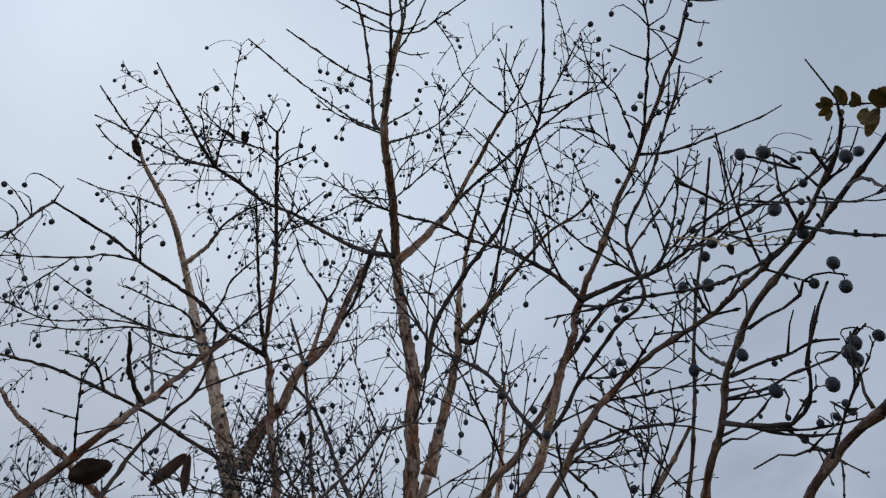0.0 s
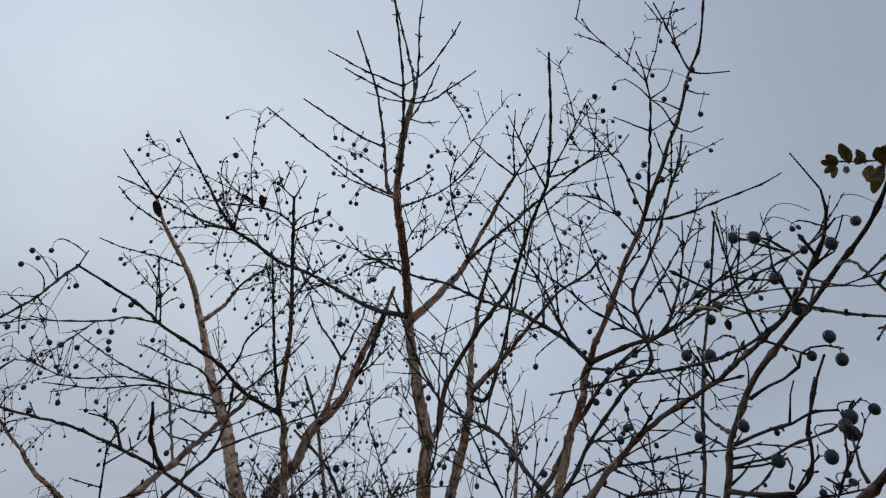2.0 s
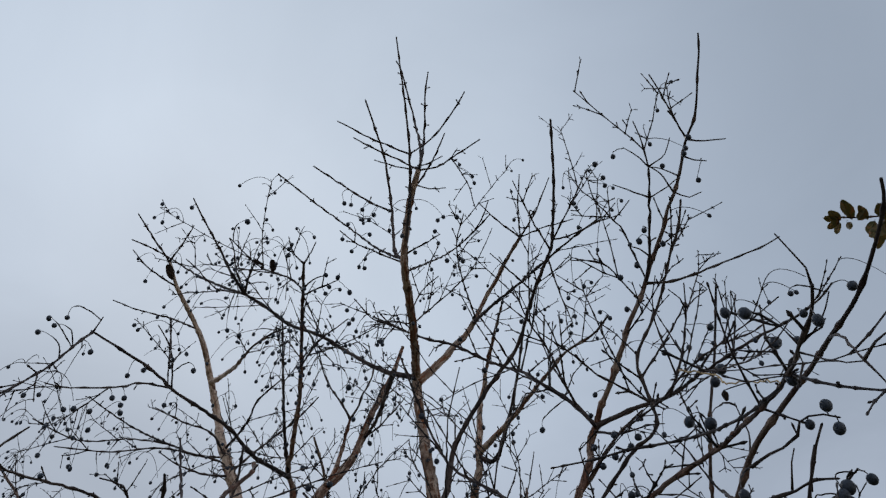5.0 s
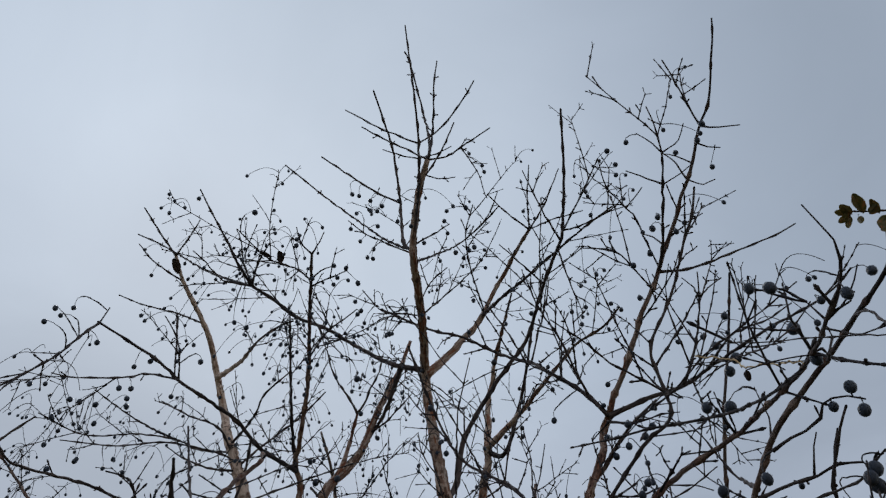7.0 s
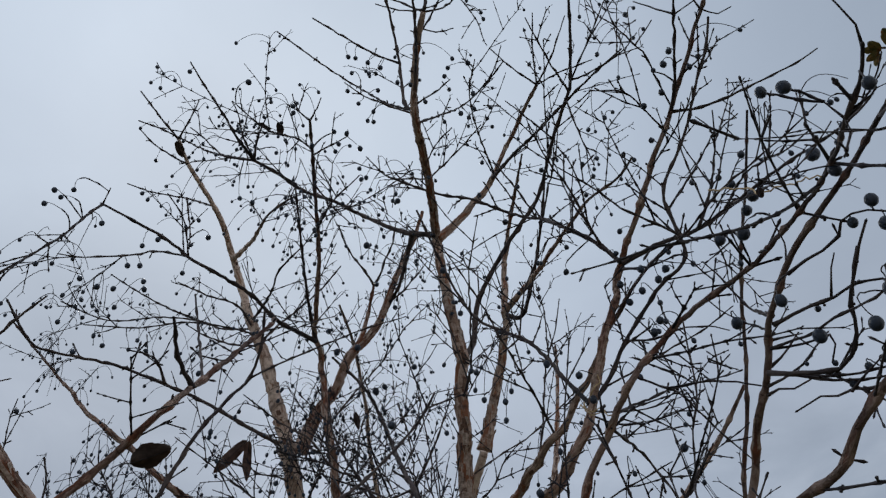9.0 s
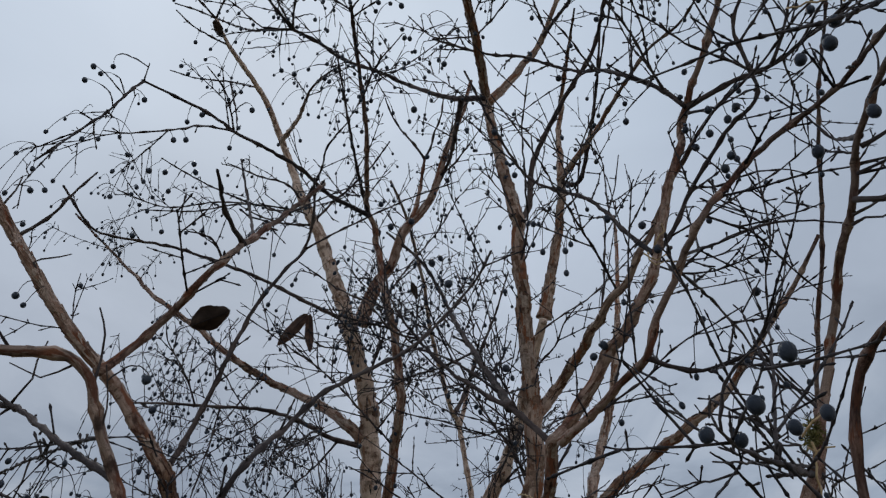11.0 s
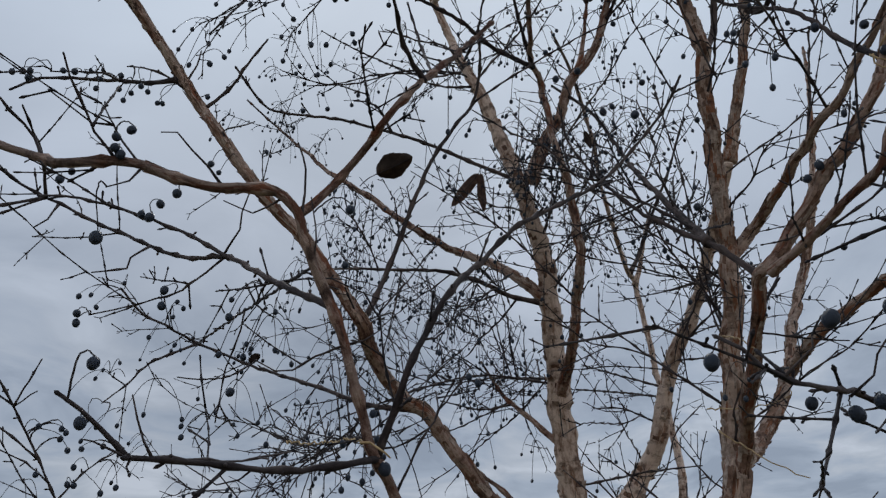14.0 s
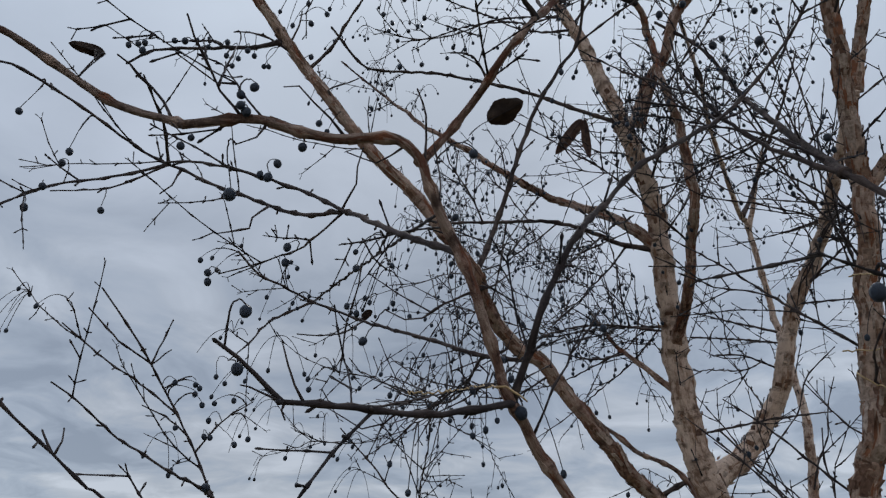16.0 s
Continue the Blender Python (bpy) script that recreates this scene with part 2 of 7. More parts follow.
def tube(line, radii, sides=6, lumps=0.0, rng=None):
    """Vertices and faces of a closed tube round a line."""
    way, u, v = frames_along(line)
    n = len(line)
    angles = np.arange(sides) * 2 * np.pi / sides
    ring = np.cos(angles)[None, :, None] * u[:, None, :] + np.sin(angles)[None, :, None] * v[:, None, :]
    r = np.repeat(np.array(radii)[:, None], sides, 1)
    if lumps:
        rough = rng.normal(0, 1, (n, sides))
        rough = (rough + np.roll(rough, 1, 0) + np.roll(rough, 2, 0) * 0.7 + np.roll(rough, 1, 1)) / 2
        r = r * (1 + lumps * rough)
    verts = (line[:, None, :] + ring * r[:, :, None]).reshape(-1, 3)
    faces = []
    for i in range(n - 1):
        for k in range(sides):
            m = (k + 1) % sides
            faces.append((i * sides + k, i * sides + m, (i + 1) * sides + m, (i + 1) * sides + k))
    faces.append(tuple(range(sides))[::-1])
    faces.append(tuple(range((n - 1) * sides, n * sides)))
    return verts, faces


def join(pieces):
    verts, faces, base = [], [], 0
    for v, f in pieces:
        verts.append(np.asarray(v))
        faces.extend(tuple(i + base for i in face) for face in f)
        base += len(v)
    return (np.vstack(verts) if verts else np.zeros((0, 3))), faces


def ball(segments=10, rings=7):
    """A unit drupe: an ellipsoid, a little pointed below, with a dimple at the stalk."""
    verts, faces = [(0, 0, 0.93)], []
    for i in range(1, rings):
        a = math.pi * i / rings
        for k in range(segments):
            b = 2 * math.pi * k / segments
            verts.append((math.sin(a) * math.cos(b), math.sin(a) * math.sin(b), math.cos(a) * (1.0 if a < 1.6 else 1.04)))
    verts.append((0, 0, -1.04))
    last = len(verts) - 1
    for k in range(segments):
        m = (k + 1) % segments
        faces.append((0, 1 + k, 1 + m))
        for i in range(rings - 2):
            faces.append((1 + i * segments + k, 1 + (i + 1) * segments + k, 1 + (i + 1) * segments + m, 1 + i * segments + m))
        faces.append((last, 1 + (rings - 2) * segments + m, 1 + (rings - 2) * segments + k))
    return np.array(verts), faces


DRUPE = ball()
DRUPE_FAR = ball(7, 5)

# ---- ground and distance ----
def build_ground():
    n, reach = 48, 1500.0
    rings = [0.0, 0.6, 1.2, 2, 3, 4.5, 7, 11, 18, 30, 60, 140, 400, 900, reach]
    rng = np.random.default_rng(3)
    verts, faces = [(0, 1, 0)], []
    for i, r in enumerate(rings[1:]):
        for k in range(n):
            a = 2 * math.pi * k / n
            verts.append((r * math.cos(a), 1 + r * math.sin(a), rng.normal(0, 0.012) if r < 30 else rng.normal(0, 0.1) - 0.1))
    for k in range(n):
        m = (k + 1) % n
        faces.append((0, 1 + k, 1 + m))
        for i in range(len(rings) - 2):
            faces.append((1 + i * n + k, 1 + (i + 1) * n + k, 1 + (i + 1) * n + m, 1 + i * n + m))
    tagged(mesh_object("ground", verts, faces, GRASS), "dull winter grass under the trees", "ground", kind="structure")
    # a low line of wooded hills, far off
    verts, faces, count = [], [], 220
    for k in range(count + 1):
        a = 2 * math.pi * k / count
        h = 11 + 9 * noise.noise((math.cos(a) * 3, math.sin(a) * 3, 2.0)) + 5 * noise.noise((math.cos(a) * 17, math.sin(a) * 17, 5.0)) + rng.normal(0, 0.5)
        for r, z in ((900, -4), (960, max(4, h) * 0.75), (1020, max(5, h)), (1200, -5)):
            verts.append((r * math.cos(a), r * math.sin(a), z))
    for k in range(count):
        for i in range(3):
            faces.append((4 * k + i, 4 * k + i + 1, 4 * k + i + 5, 4 * k + i + 4))
    tagged(mesh_object("backdrop", verts, faces, HILL), "hazy line of low wooded hills", "hills", kind="structure")


build_ground()

# ---- the trees ----
rng = np.random.default_rng(11)


class Tree:
    def __init__(self, label, bark_thick, bark_thin, twig_rate, fruit_rate, stout=1.4, bears_from=0.0, bushy=True):
        self.base = tagged(new("tree"), label, "tree", "bare fruiting trees")
        self.bark_thick, self.bark_thin, self.twig_rate, self.fruit_rate = bark_thick, bark_thin, twig_rate, fruit_rate
        self.stout, self.bears_from, self.bushy = stout, bears_from, bushy
        self.twigs, self.berries, self.stalks, self.flakes = [], [], [], []


def bud(at, way, size):
    """A pair of pointed bud scales at a shoot's tip."""
    line = at + np.outer(np.array([-0.6, 0.2, 1.0, 1.9, 2.8]), way) * size
    return tube(line, np.array([0.75, 1.15, 1.25, 0.8, 0.12]) * size, 5)


def shoot(start, way, length, radius, bend):
    """A knobbly young shoot: short straight joints that turn a little at each swollen node, opposite stubs with buds, and a bud at the tip."""
    way = np.array(way, float)
    nodes, radii, joints, pieces = [np.array(start)], [radius * 1.25], [], []
    gone, across = 0.0, np.cross(way, rng.normal(0, 1, 3))
    across /= np.linalg.norm(across) + 1e-9
    while gone < length:
        step = min(rng.uniform(0.014, 0.036), length - gone + 0.002)
        at = nodes[-1]
        thin = radius * (1 - 0.4 * gone / length)
        for k, swell in ((0.25, 1.0), (0.8, 0.94), (0.93, 1.35), (1.0, 1.7), (1.07, 1.3)):
            nodes.append(at + way * step * k)
            radii.append(thin * swell)
        joints.append(len(nodes) - 2)
        gone += step * 1.07
        way = way + rng.normal(0, 0.055, 3) + np.array((0, 0, bend * 0.3))
        way /= np.linalg.norm(way)
        across = np.cross(way, across)
        across /= np.linalg.norm(across) + 1e-9
        if gone < length:
            for side in (1, -1):
                if rng.random() < 0.3:
                    aim = across * side + way * rng.uniform(0.3, 0.9)
                    aim /= np.linalg.norm(aim)
                    pieces.append(stub(nodes[joints[-1]], aim, thin))
    line = np.array(nodes)
    if length > 0.05 and rng.random() < 0.6:
        # two short spurs spread at the tip like antlers
        for side in (1, -1):
            aim = across * side * rng.uniform(0.4, 0.9) + way
            pieces.append(stub(line[-1], aim / np.linalg.norm(aim), radius * 0.6))
    pieces += [tube(line, np.array(radii), 5), bud(line[-1], way, radius * 0.8)]
    return pieces, line, joints


def stub(at, aim, radius):
    """A short spur that ends in a bud."""
    long = rng.uniform(0.003, 0.013)
    line = at + np.outer(np.array([0, 0.45, 0.8, 1.0, 1.25]) * long, aim)
    return tube(line, radius * np.array([0.9, 0.75, 1.05, 1.2, 0.25]), 5)


def panicle(tree, at, way, scale=1.0):
    """A loose drooping cluster: thin curved stalks, some with a drupe."""
    for _ in range(rng.integers(1, 4)):
        out = np.array(way) * rng.uniform(0.2, 0.8) + rng.normal(0, 0.6, 3)
        out /= np.linalg.norm(out)
        length = rng.uniform(0.022, 0.07) * scale
        s = np.linspace(0, 1, 8)
        line = at + np.outer(s * length, out) + np.outer(s ** 2.2 * length * rng.uniform(0.5, 1.1), (0, 0, -1)) + np.outer(s * (1 - s) * length * 0.5, (0, 0, 1))
        tree.stalks.append(tube(line, np.linspace(0.0008, 0.00055, 8), 4))
        if rng.random() < 0.8:
            drupe(tree, line[-1], line[-1] - line[-2], rng.uniform(0.0030, 0.0043))


def drupe(tree, end, down, radius):
    down = np.array(down) / (np.linalg.norm(down) + 1e-9)
    down = down * 0.7 + np.array((0, 0, -0.6))
    down /= np.linalg.norm(down)
    tree.berries.append((np.array(end) + down * radius * 1.08, down, radius, radius * rng.uniform(1.15, 1.4)))


def hang(tree, at, radius, wood):
    """One drupe at a place, on a thin arched stalk from the wood."""
    at, wood = np.array(at), np.array(wood)
    down = np.array((rng.normal(0, 0.25), rng.normal(0, 0.25), -1.0))
    down /= np.linalg.norm(down)
    half = radius * rng.uniform(1.04, 1.22)
    top = at - down * half
    gap = np.linalg.norm(top - wood)
    s = np.linspace(0, 1, 12)[:, None]
    rise = np.array((rng.normal(0, 0.2), rng.normal(0, 0.2), 0.4)) * min(gap, 0.04)
    line = wood + (top - wood) * s + rise * 4 * s * (1 - s)
    line[1:-1] += rng.normal(0, 0.0004, (10, 3))
    thin = np.linspace(0.0009, 0.00055, 12)
    if gap > 0.045:
        # far from the wood it hangs from a twig of its own
        thin = np.where(np.arange(12) < 7, np.linspace(0.0012, 0.0008, 12), 0.0006)
        thin[[2, 4, 6, 7]] *= 1.5
    tree.stalks.append(tube(line, thin, 5))
    tree.berries.append((at, down, radius, half))


def leaf(tree, base, tip, width, mat, wood):
    """A withered leaf: a folded, curled blade with a midrib, on its stalk."""
    base, tip, wood = np.array(base), np.array(tip), np.array(wood)
    way = tip - base
    length = np.linalg.norm(way)
    way /= length
    across = np.cross(way, base - np.array((0.1, 0.3, 1.45))) + rng.normal(0, 0.15, 3) * np.linalg.norm(base - np.array((0.1, 0.3, 1.45)))
    across -= way * (across @ way)
    across /= np.linalg.norm(across)
    face = np.cross(across, way)
    rows, cols = 18, 8
    fold, curl, ripple = rng.uniform(0.15, 0.5), rng.uniform(-0.25, 0.3), rng.uniform(0, 6)
    ragged = 1 + rng.normal(0, 0.03, (rows + 1, 2))
    verts, faces = [], []
    for top in (0.0003, -0.0003):
        for i in range(rows + 1):
            s = i / rows
            half = width / 2 * (math.sin(math.pi * s ** 0.85) ** 0.6 + 0.02) * (1 + 0.06 * math.sin(9 * s + ripple))
            for k in range(cols + 1):
                c = (2 * k / cols - 1) * ragged[i, int(k > cols / 2)]
                lift = fold * abs(c) * half + curl * length * (s - 0.3) ** 2 + 0.05 * width * math.sin(7 * s + 3 * c + ripple) * abs(c)
                verts.append(base + way * length * s + across * half * c + face * (lift + top))
    sheet = (rows + 1) * (cols + 1)
    for i in range(rows):
        for k in range(cols):
            a = i * (cols + 1) + k
            faces.append((a, a + 1, a + cols + 2, a + cols + 1))
            faces.append((sheet + a, sheet + a + cols + 1, sheet + a + cols + 2, sheet + a + 1))
    blade = mesh_object("leaf", verts, faces, mat, tree.base, "withered curled leaf" if mat == LEAF_BROWN else "turning leaf, green and rust red")
    spine = [base + way * length * s + face * (curl * length * (s - 0.3) ** 2 - 0.0004) for s in np.linspace(0, 0.96, 9)]
    reach = base - wood
    stalk = [wood + reach * s + np.array((0, 0, 0.012)) * s * (1 - s) for s in np.linspace(0, 0.9, 6)] if np.linalg.norm(reach) < 0.12 else [base - way * 0.012 + np.array((0, 0, 0.004)), base - way * 0.005]
    line = np.array(stalk + spine)
    mesh_object("midrib", *tube(line, np.linspace(0.0009, 0.0003, len(line)), 5), TWIG, blade)


def limb(tree, r0, r1, *points, twigs=1.0, fruit=1.0, sprays=1.0, mat=None):
    """One stem or branch, with the shoots and fruit that it carries."""
    mat = mat or (tree.bark_thick if r0 > 0.0075 else tree.bark_thin)
    thick = r0 > 0.0075
    step = 0.012 if r0 < 0.006 else 0.013 if r0 < 0.009 else 0.009
    line = spline(points, step)
    n = len(line)
    s = np.linspace(0, 1, n)
    sway = rng.normal(0, 1, line.shape)
    if thick:
        for _ in range(3):
            sway = (np.roll(sway, 1, 0) + sway + np.roll(sway, -1, 0)) / 2.2
    line = line + sway * (0.0008 if not thick else 0.0016) * np.sin(np.pi * s)[:, None]
    radii = r0 + (r1 - r0) * s ** 0.85
    radii *= 1 + 0.35 * np.exp(-s * n * step / (3.2 * r0)) * (r0 < 0.02)
    gap = (0.038 if r0 < 0.004 else 0.055 if r0 < 0.009 else 0.064) / step
    knots = [i for i in range(2, n - 2) if int(i / gap) != int((i - 1) / gap)]
    scar = np.zeros(n)
    for i in knots:
        swell = 1.6 if radii[i] < 0.003 else 1.4 if radii[i] < 0.005 else 1.2 if radii[i] < 0.008 else 1.0
        radii[i] *= swell
        if r0 > 0.009 and rng.random() < 0.75:
            # an old ring scar: a low swollen collar
            at, wide, high = i + int(rng.integers(-2, 3)), rng.uniform(0.8, 1.8), rng.uniform(0.03, 0.13)
            ring = np.exp(-((np.arange(n) - at) / wide) ** 2)
            radii *= 1 + high * ring
            scar = np.maximum(scar, ring * rng.uniform(0.5, 1.0))
    sides = 18 if r0 > 0.02 else 13 if r0 > 0.009 else 7
    verts, faces = tube(line, radii, sides, 0.075 if r0 > 0.01 else 0.06, rng)
    angles = np.arange(sides) * 2 * np.pi / sides
    along = np.stack([np.outer(radii, np.cos(angles)), np.outer(radii, np.sin(angles)), np.repeat((s * n * step)[:, None], sides, 1)], 2).reshape(-1, 3) + rng.uniform(-5, 5, 3)
    girth = np.repeat(radii, sides)
    scars = np.clip(np.repeat(scar, sides) * rng.uniform(0.3, 1.2, n * sides), 0, 1)
    # curled plates and strips of bark on the old wood
    if r0 > 0.009:
        way, u, v = frames_along(line)
        peeling = mat != BARK_PALE
        for _ in range(int(n * (2.4 if peeling else 1.6))):
            i = int(rng.integers(3, max(4, n - 6)))
            if radii[min(i, n - 1)] < 0.006 or line[min(i, n - 1)][2] < 0.9 or i > n - 6:
                continue
            if not peeling and scar[i] < 0.3 and rng.random() < 0.55:
                continue
            a = rng.uniform(0, 2 * np.pi)
            reach = int(rng.integers(1, 5)) if peeling else 1
            width, lift, lean = rng.uniform(0.12, 0.42), rng.uniform(0.05, 0.24) * radii[i], rng.uniform(-0.1, 0.1)
            strip = []
            for under in (0.0, 0.0012):
                for k in range(reach + 1):
                    part_way = k / reach
                    for c in (-1, 0, 1):
                        b = a + c * width * (1 - 0.5 * part_way * rng.random()) + lean * k
                        out = u[i + k] * np.cos(b) + v[i + k] * np.sin(b)
                        strip.append(line[i + k] + out * (radii[i + k] * 1.01 + lift * (part_way ** 2 + 0.35 * (c != 0)) - under) + way[i + k] * rng.normal(0, 0.0015))
            m, quads = 3 * (reach + 1), []
            for k in range(reach):
                for c in (0, 1):
                    q = 3 * k + c
                    quads += [(q, q + 1, q + 4, q + 3), (m + q, m + q + 3, m + q + 4, m + q + 1)]
                quads += [(3 * k, 3 * k + 3, m + 3 * k + 3, m + 3 * k), (3 * k + 2, m + 3 * k + 2, m + 3 * k + 5, 3 * k + 5)]
            e = 3 * reach
            quads += [(e, e + 1, m + e + 1, m + e), (e + 1, e + 2, m + e + 2, m + e + 1), (0, m, m + 1, 1), (1, m + 1, m + 2, 2)]
            tree.flakes.append((np.array(strip), quads))
    # stubs at the nodes of the young wood
    if r0 < 0.009:
        spurs = []
        _, u, v = frames_along(line)
        for i in knots:
            a = rng.uniform(0, np.pi)
            for flip in (0, np.pi):
                if rng.random() < 0.4:
                    aim = u[i] * np.cos(a + flip) + v[i] * np.sin(a + flip) + (line[i] - line[i - 1]) / step * rng.uniform(0.1, 0.7)
                    spurs.append(stub(line[i], aim / np.linalg.norm(aim), min(radii[i] * 0.6, 0.0014)))
        if spurs:
            stems = len(verts)
            verts, faces = join([(verts, faces)] + spurs)
            along = np.vstack([along, verts[stems:]])
            scars = np.concatenate([scars, np.zeros(len(verts) - stems)])
            girth = np.concatenate([girth, np.full(len(verts) - stems, 0.001)])
    name = "trunk" if r0 > 0.018 else "limb" if thick else "branch"
    body = mesh_object(name, verts, faces, mat, tree.base, along=along, scar=scars, girth=girth)
    if not thick:
        tree.twigs.append((line[-1], [bud(line[-1], (line[-1] - line[-2]) / np.linalg.norm(line[-1] - line[-2]), r1 * 1.0)]))
    if line[:, 2].mean() < tree.bears_from:
        # low in the crown there is less fruit and fewer shoots
        fruit, twigs = fruit * (0.12 if line[:, 0].mean() > -0.6 else 0.6), twigs * 0.7
    # opposite shoots, each pair turned a quarter from the last
    way, u, v = frames_along(line)
    turn = rng.uniform(0, np.pi)
    for i in knots:
        if not 1.25 < line[i][2] < 3.0 or rng.random() > 0.5 * tree.twig_rate * twigs * (0.6 if thick else 1.0):
            continue
        turn += np.pi / 2 + rng.normal(0, 0.3)
        for flip in (0, np.pi):
            if rng.random() < 0.25:
                continue
            out = u[i] * np.cos(turn + flip) + v[i] * np.sin(turn + flip)
            aim = out * 0.85 + way[i] * rng.uniform(0.45, 1.2) + np.array((0, 0, rng.uniform(0.0, 0.5)))
            aim /= np.linalg.norm(aim)
            length = rng.choice([0.015, 0.035, 0.07, 0.12, 0.18], p=[0.14, 0.24, 0.28, 0.22, 0.12]) * rng.uniform(0.7, 1.3)
            pieces, path, joints = shoot(line[i] + out * radii[i] * 0.5, aim, length, min(radii[i] * 0.6, tree.stout * rng.uniform(0.0008, 0.0012)), rng.uniform(0.0, 0.25))
            for j in joints:
                if rng.random() < 0.36 and length > 0.035:
                    spur = np.cross(aim, rng.normal(0, 1, 3))
                    spur = spur / (np.linalg.norm(spur) + 1e-9) + aim * rng.uniform(0.5, 1.1)
                    spur /= np.linalg.norm(spur)
                    more, _, _ = shoot(path[j], spur, rng.uniform(0.02, 0.075), 0.0007 * tree.stout, 0.1)
                    pieces += more
                if rng.random() < 0.30 * tree.fruit_rate * fruit:
                    panicle(tree, path[j], aim)
            if rng.random() < 0.4 * tree.fruit_rate * fruit:
                panicle(tree, path[-1], aim)
            tree.twigs.append((line[i], pieces))
    # slender side branches on the older wood
    if sprays and n > 8 and tree.bushy:
        for i in knots:
            if line[i][1] < 0.95 or not 1.4 < line[i][2] < 2.5 or not 0.0022 < radii[i] < 0.024 or rng.random() > 0.24 * tree.twig_rate * sprays:
                continue
            a = rng.uniform(0, 2 * np.pi)
            out = u[i] * np.cos(a) + v[i] * np.sin(a)
            aim = out + way[i] * rng.uniform(0.2, 0.9) + np.array((0, 0, rng.uniform(0.0, 0.4)))
            aim /= np.linalg.norm(aim)
            length, turn2 = rng.uniform(0.14, 0.40), rng.normal(0, 0.16, 3) + np.array((0, 0, 0.12))
            steps = [line[i] + aim * length * k / 4 + (turn2 * length * (k / 4) ** 2 * 0.6) + rng.normal(0, 0.004, 3) * min(k, 1) for k in range(5)]
            limb(tree, min(radii[i] * 0.5, rng.uniform(0.0016, 0.0026)), 0.0010, *steps, twigs=min(twigs, 0.9), sprays=sprays * 0.3 if sprays > 0.2 else 0)
    return body


BY = Vector((0.1, 0.4, 1.7))


def finish(tree):
    """Gather a tree's shoots, stalks, flakes and drupes: the near ones each on their own, the rest together."""
    near = sorted(range(len(tree.twigs)), key=lambda i: (Vector(tree.twigs[i][0]) - BY).length)
    for i in near[:260]:
        mesh_object("twig", *join(tree.twigs[i][1]), TWIG, tree.base)
    if near[260:]:
        tagged(mesh_object("twig_tangle", *join([p for i in near[260:] for p in tree.twigs[i][1]]), TWIG, tree.base), kind="stuff")
    if tree.stalks:
        tagged(mesh_object("fruit_stalk_mass", *join(tree.stalks), TWIG, tree.base), kind="stuff")
    if tree.flakes:
        tagged(mesh_object("flaking_bark", *join(tree.flakes), FLAKE, tree.base, smooth=False), kind="stuff")
    tree.berries.sort(key=lambda b: (Vector(b[0]) - BY).length)
    shared = None
    for at, down, radius, half in tree.berries[:280]:
        if shared is None:
            first = mesh_object("berry", *DRUPE, BERRY, tree.base, "dusky blue-black drupe on a thin stalk")
            shared = first.data
            ob = first
        else:
            ob = new("berry", shared)
            ob.parent = tree.base
        ob.matrix_local = Matrix.LocRotScale(Vector(at), Vector(-down).to_track_quat("Z", "Y"), Vector((radius, radius, half)))
    rest = []
    for at, down, radius, half in tree.berries[280:]:
        m = np.array(Vector(-down).to_track_quat("Z", "Y").to_matrix())
        rest.append(((DRUPE_FAR[0] * (radius, radius, half)) @ m.T + at, DRUPE_FAR[1]))
    if rest:
        tagged(mesh_object("distant_fruit", *join(rest), BERRY, tree.base), kind="stuff")


center = Tree("tall bare tree with flaking grey-brown bark and dark drupes", BARK_PEEL, BARK_DARK, 1.35, 0.65, 1.25, 2.3)
back = Tree("pale-barked multi-stemmed bare tree hung with dark drupes", BARK_PALE, BARK_DARK, 1.75, 1.6, 1.3, 2.3)
right = Tree("bare tree with brown flaking bark and spreading dark branches", BARK_BROWN, BARK_DARK, 1.5, 0.2, 1.6)
near_right = Tree("mossy-forked bare tree with stout spurs and large dusky drupes", BARK_BROWN, BARK_DARK, 0.55, 0.03, 1.6, bushy=False)
near_left = Tree("leaning bare tree with reddish flaking bark and long arched boughs", BARK_BROWN, BARK_DARK, 0.85, 0.5, 1.3)
sapling = Tree("slim young tree with thin upright shoots and small drupes", BARK_DARK, BARK_DARK, 0.25, 1.0, bushy=False)
low_sapling = Tree("low dark young stem with short stubby spurs", BARK_DARK, BARK_DARK, 0.6, 0.1)
edge = Tree("reddish-brown bare tree with a few turning leaves", BARK_BROWN, BARK_DARK, 0.5, 0.0)

limb(center, 0.0357, 0.0055, (-0.207, 1.569, -0.050), (-0.197, 1.556, 0.783), (-0.187, 1.543, 1.567), (-0.141, 1.527, 1.754), (-0.132, 1.534, 1.823), (-0.118, 1.525, 1.913), (-0.101, 1.504, 2.000), (-0.081, 1.478, 2.091), (-0.074, 1.470, 2.160), (-0.063, 1.441, 2.255), (-0.051, 1.402, 2.347), (-0.044, 1.371, 2.428), (-0.038, 1.358, 2.475), (-0.033, 1.347, 2.479), (-0.049, 1.327, 2.645), (-0.059, 1.312, 2.793), (-0.033, 1.170, 2.822), (-0.018, 1.023, 2.841), (-0.005, 0.971, 2.892), (0.023, 0.906, 2.940), (0.052, 0.859, 2.973), fruit=0.6, sprays=1.1)
limb(center, 0.0033, 0.0016, (0.052, 0.859, 2.973), (0.057, 0.865, 3.053), (0.045, 0.859, 3.212), (0.035, 0.769, 3.299), (0.029, 0.744, 3.307), twigs=0.45, fruit=0.5, sprays=0)
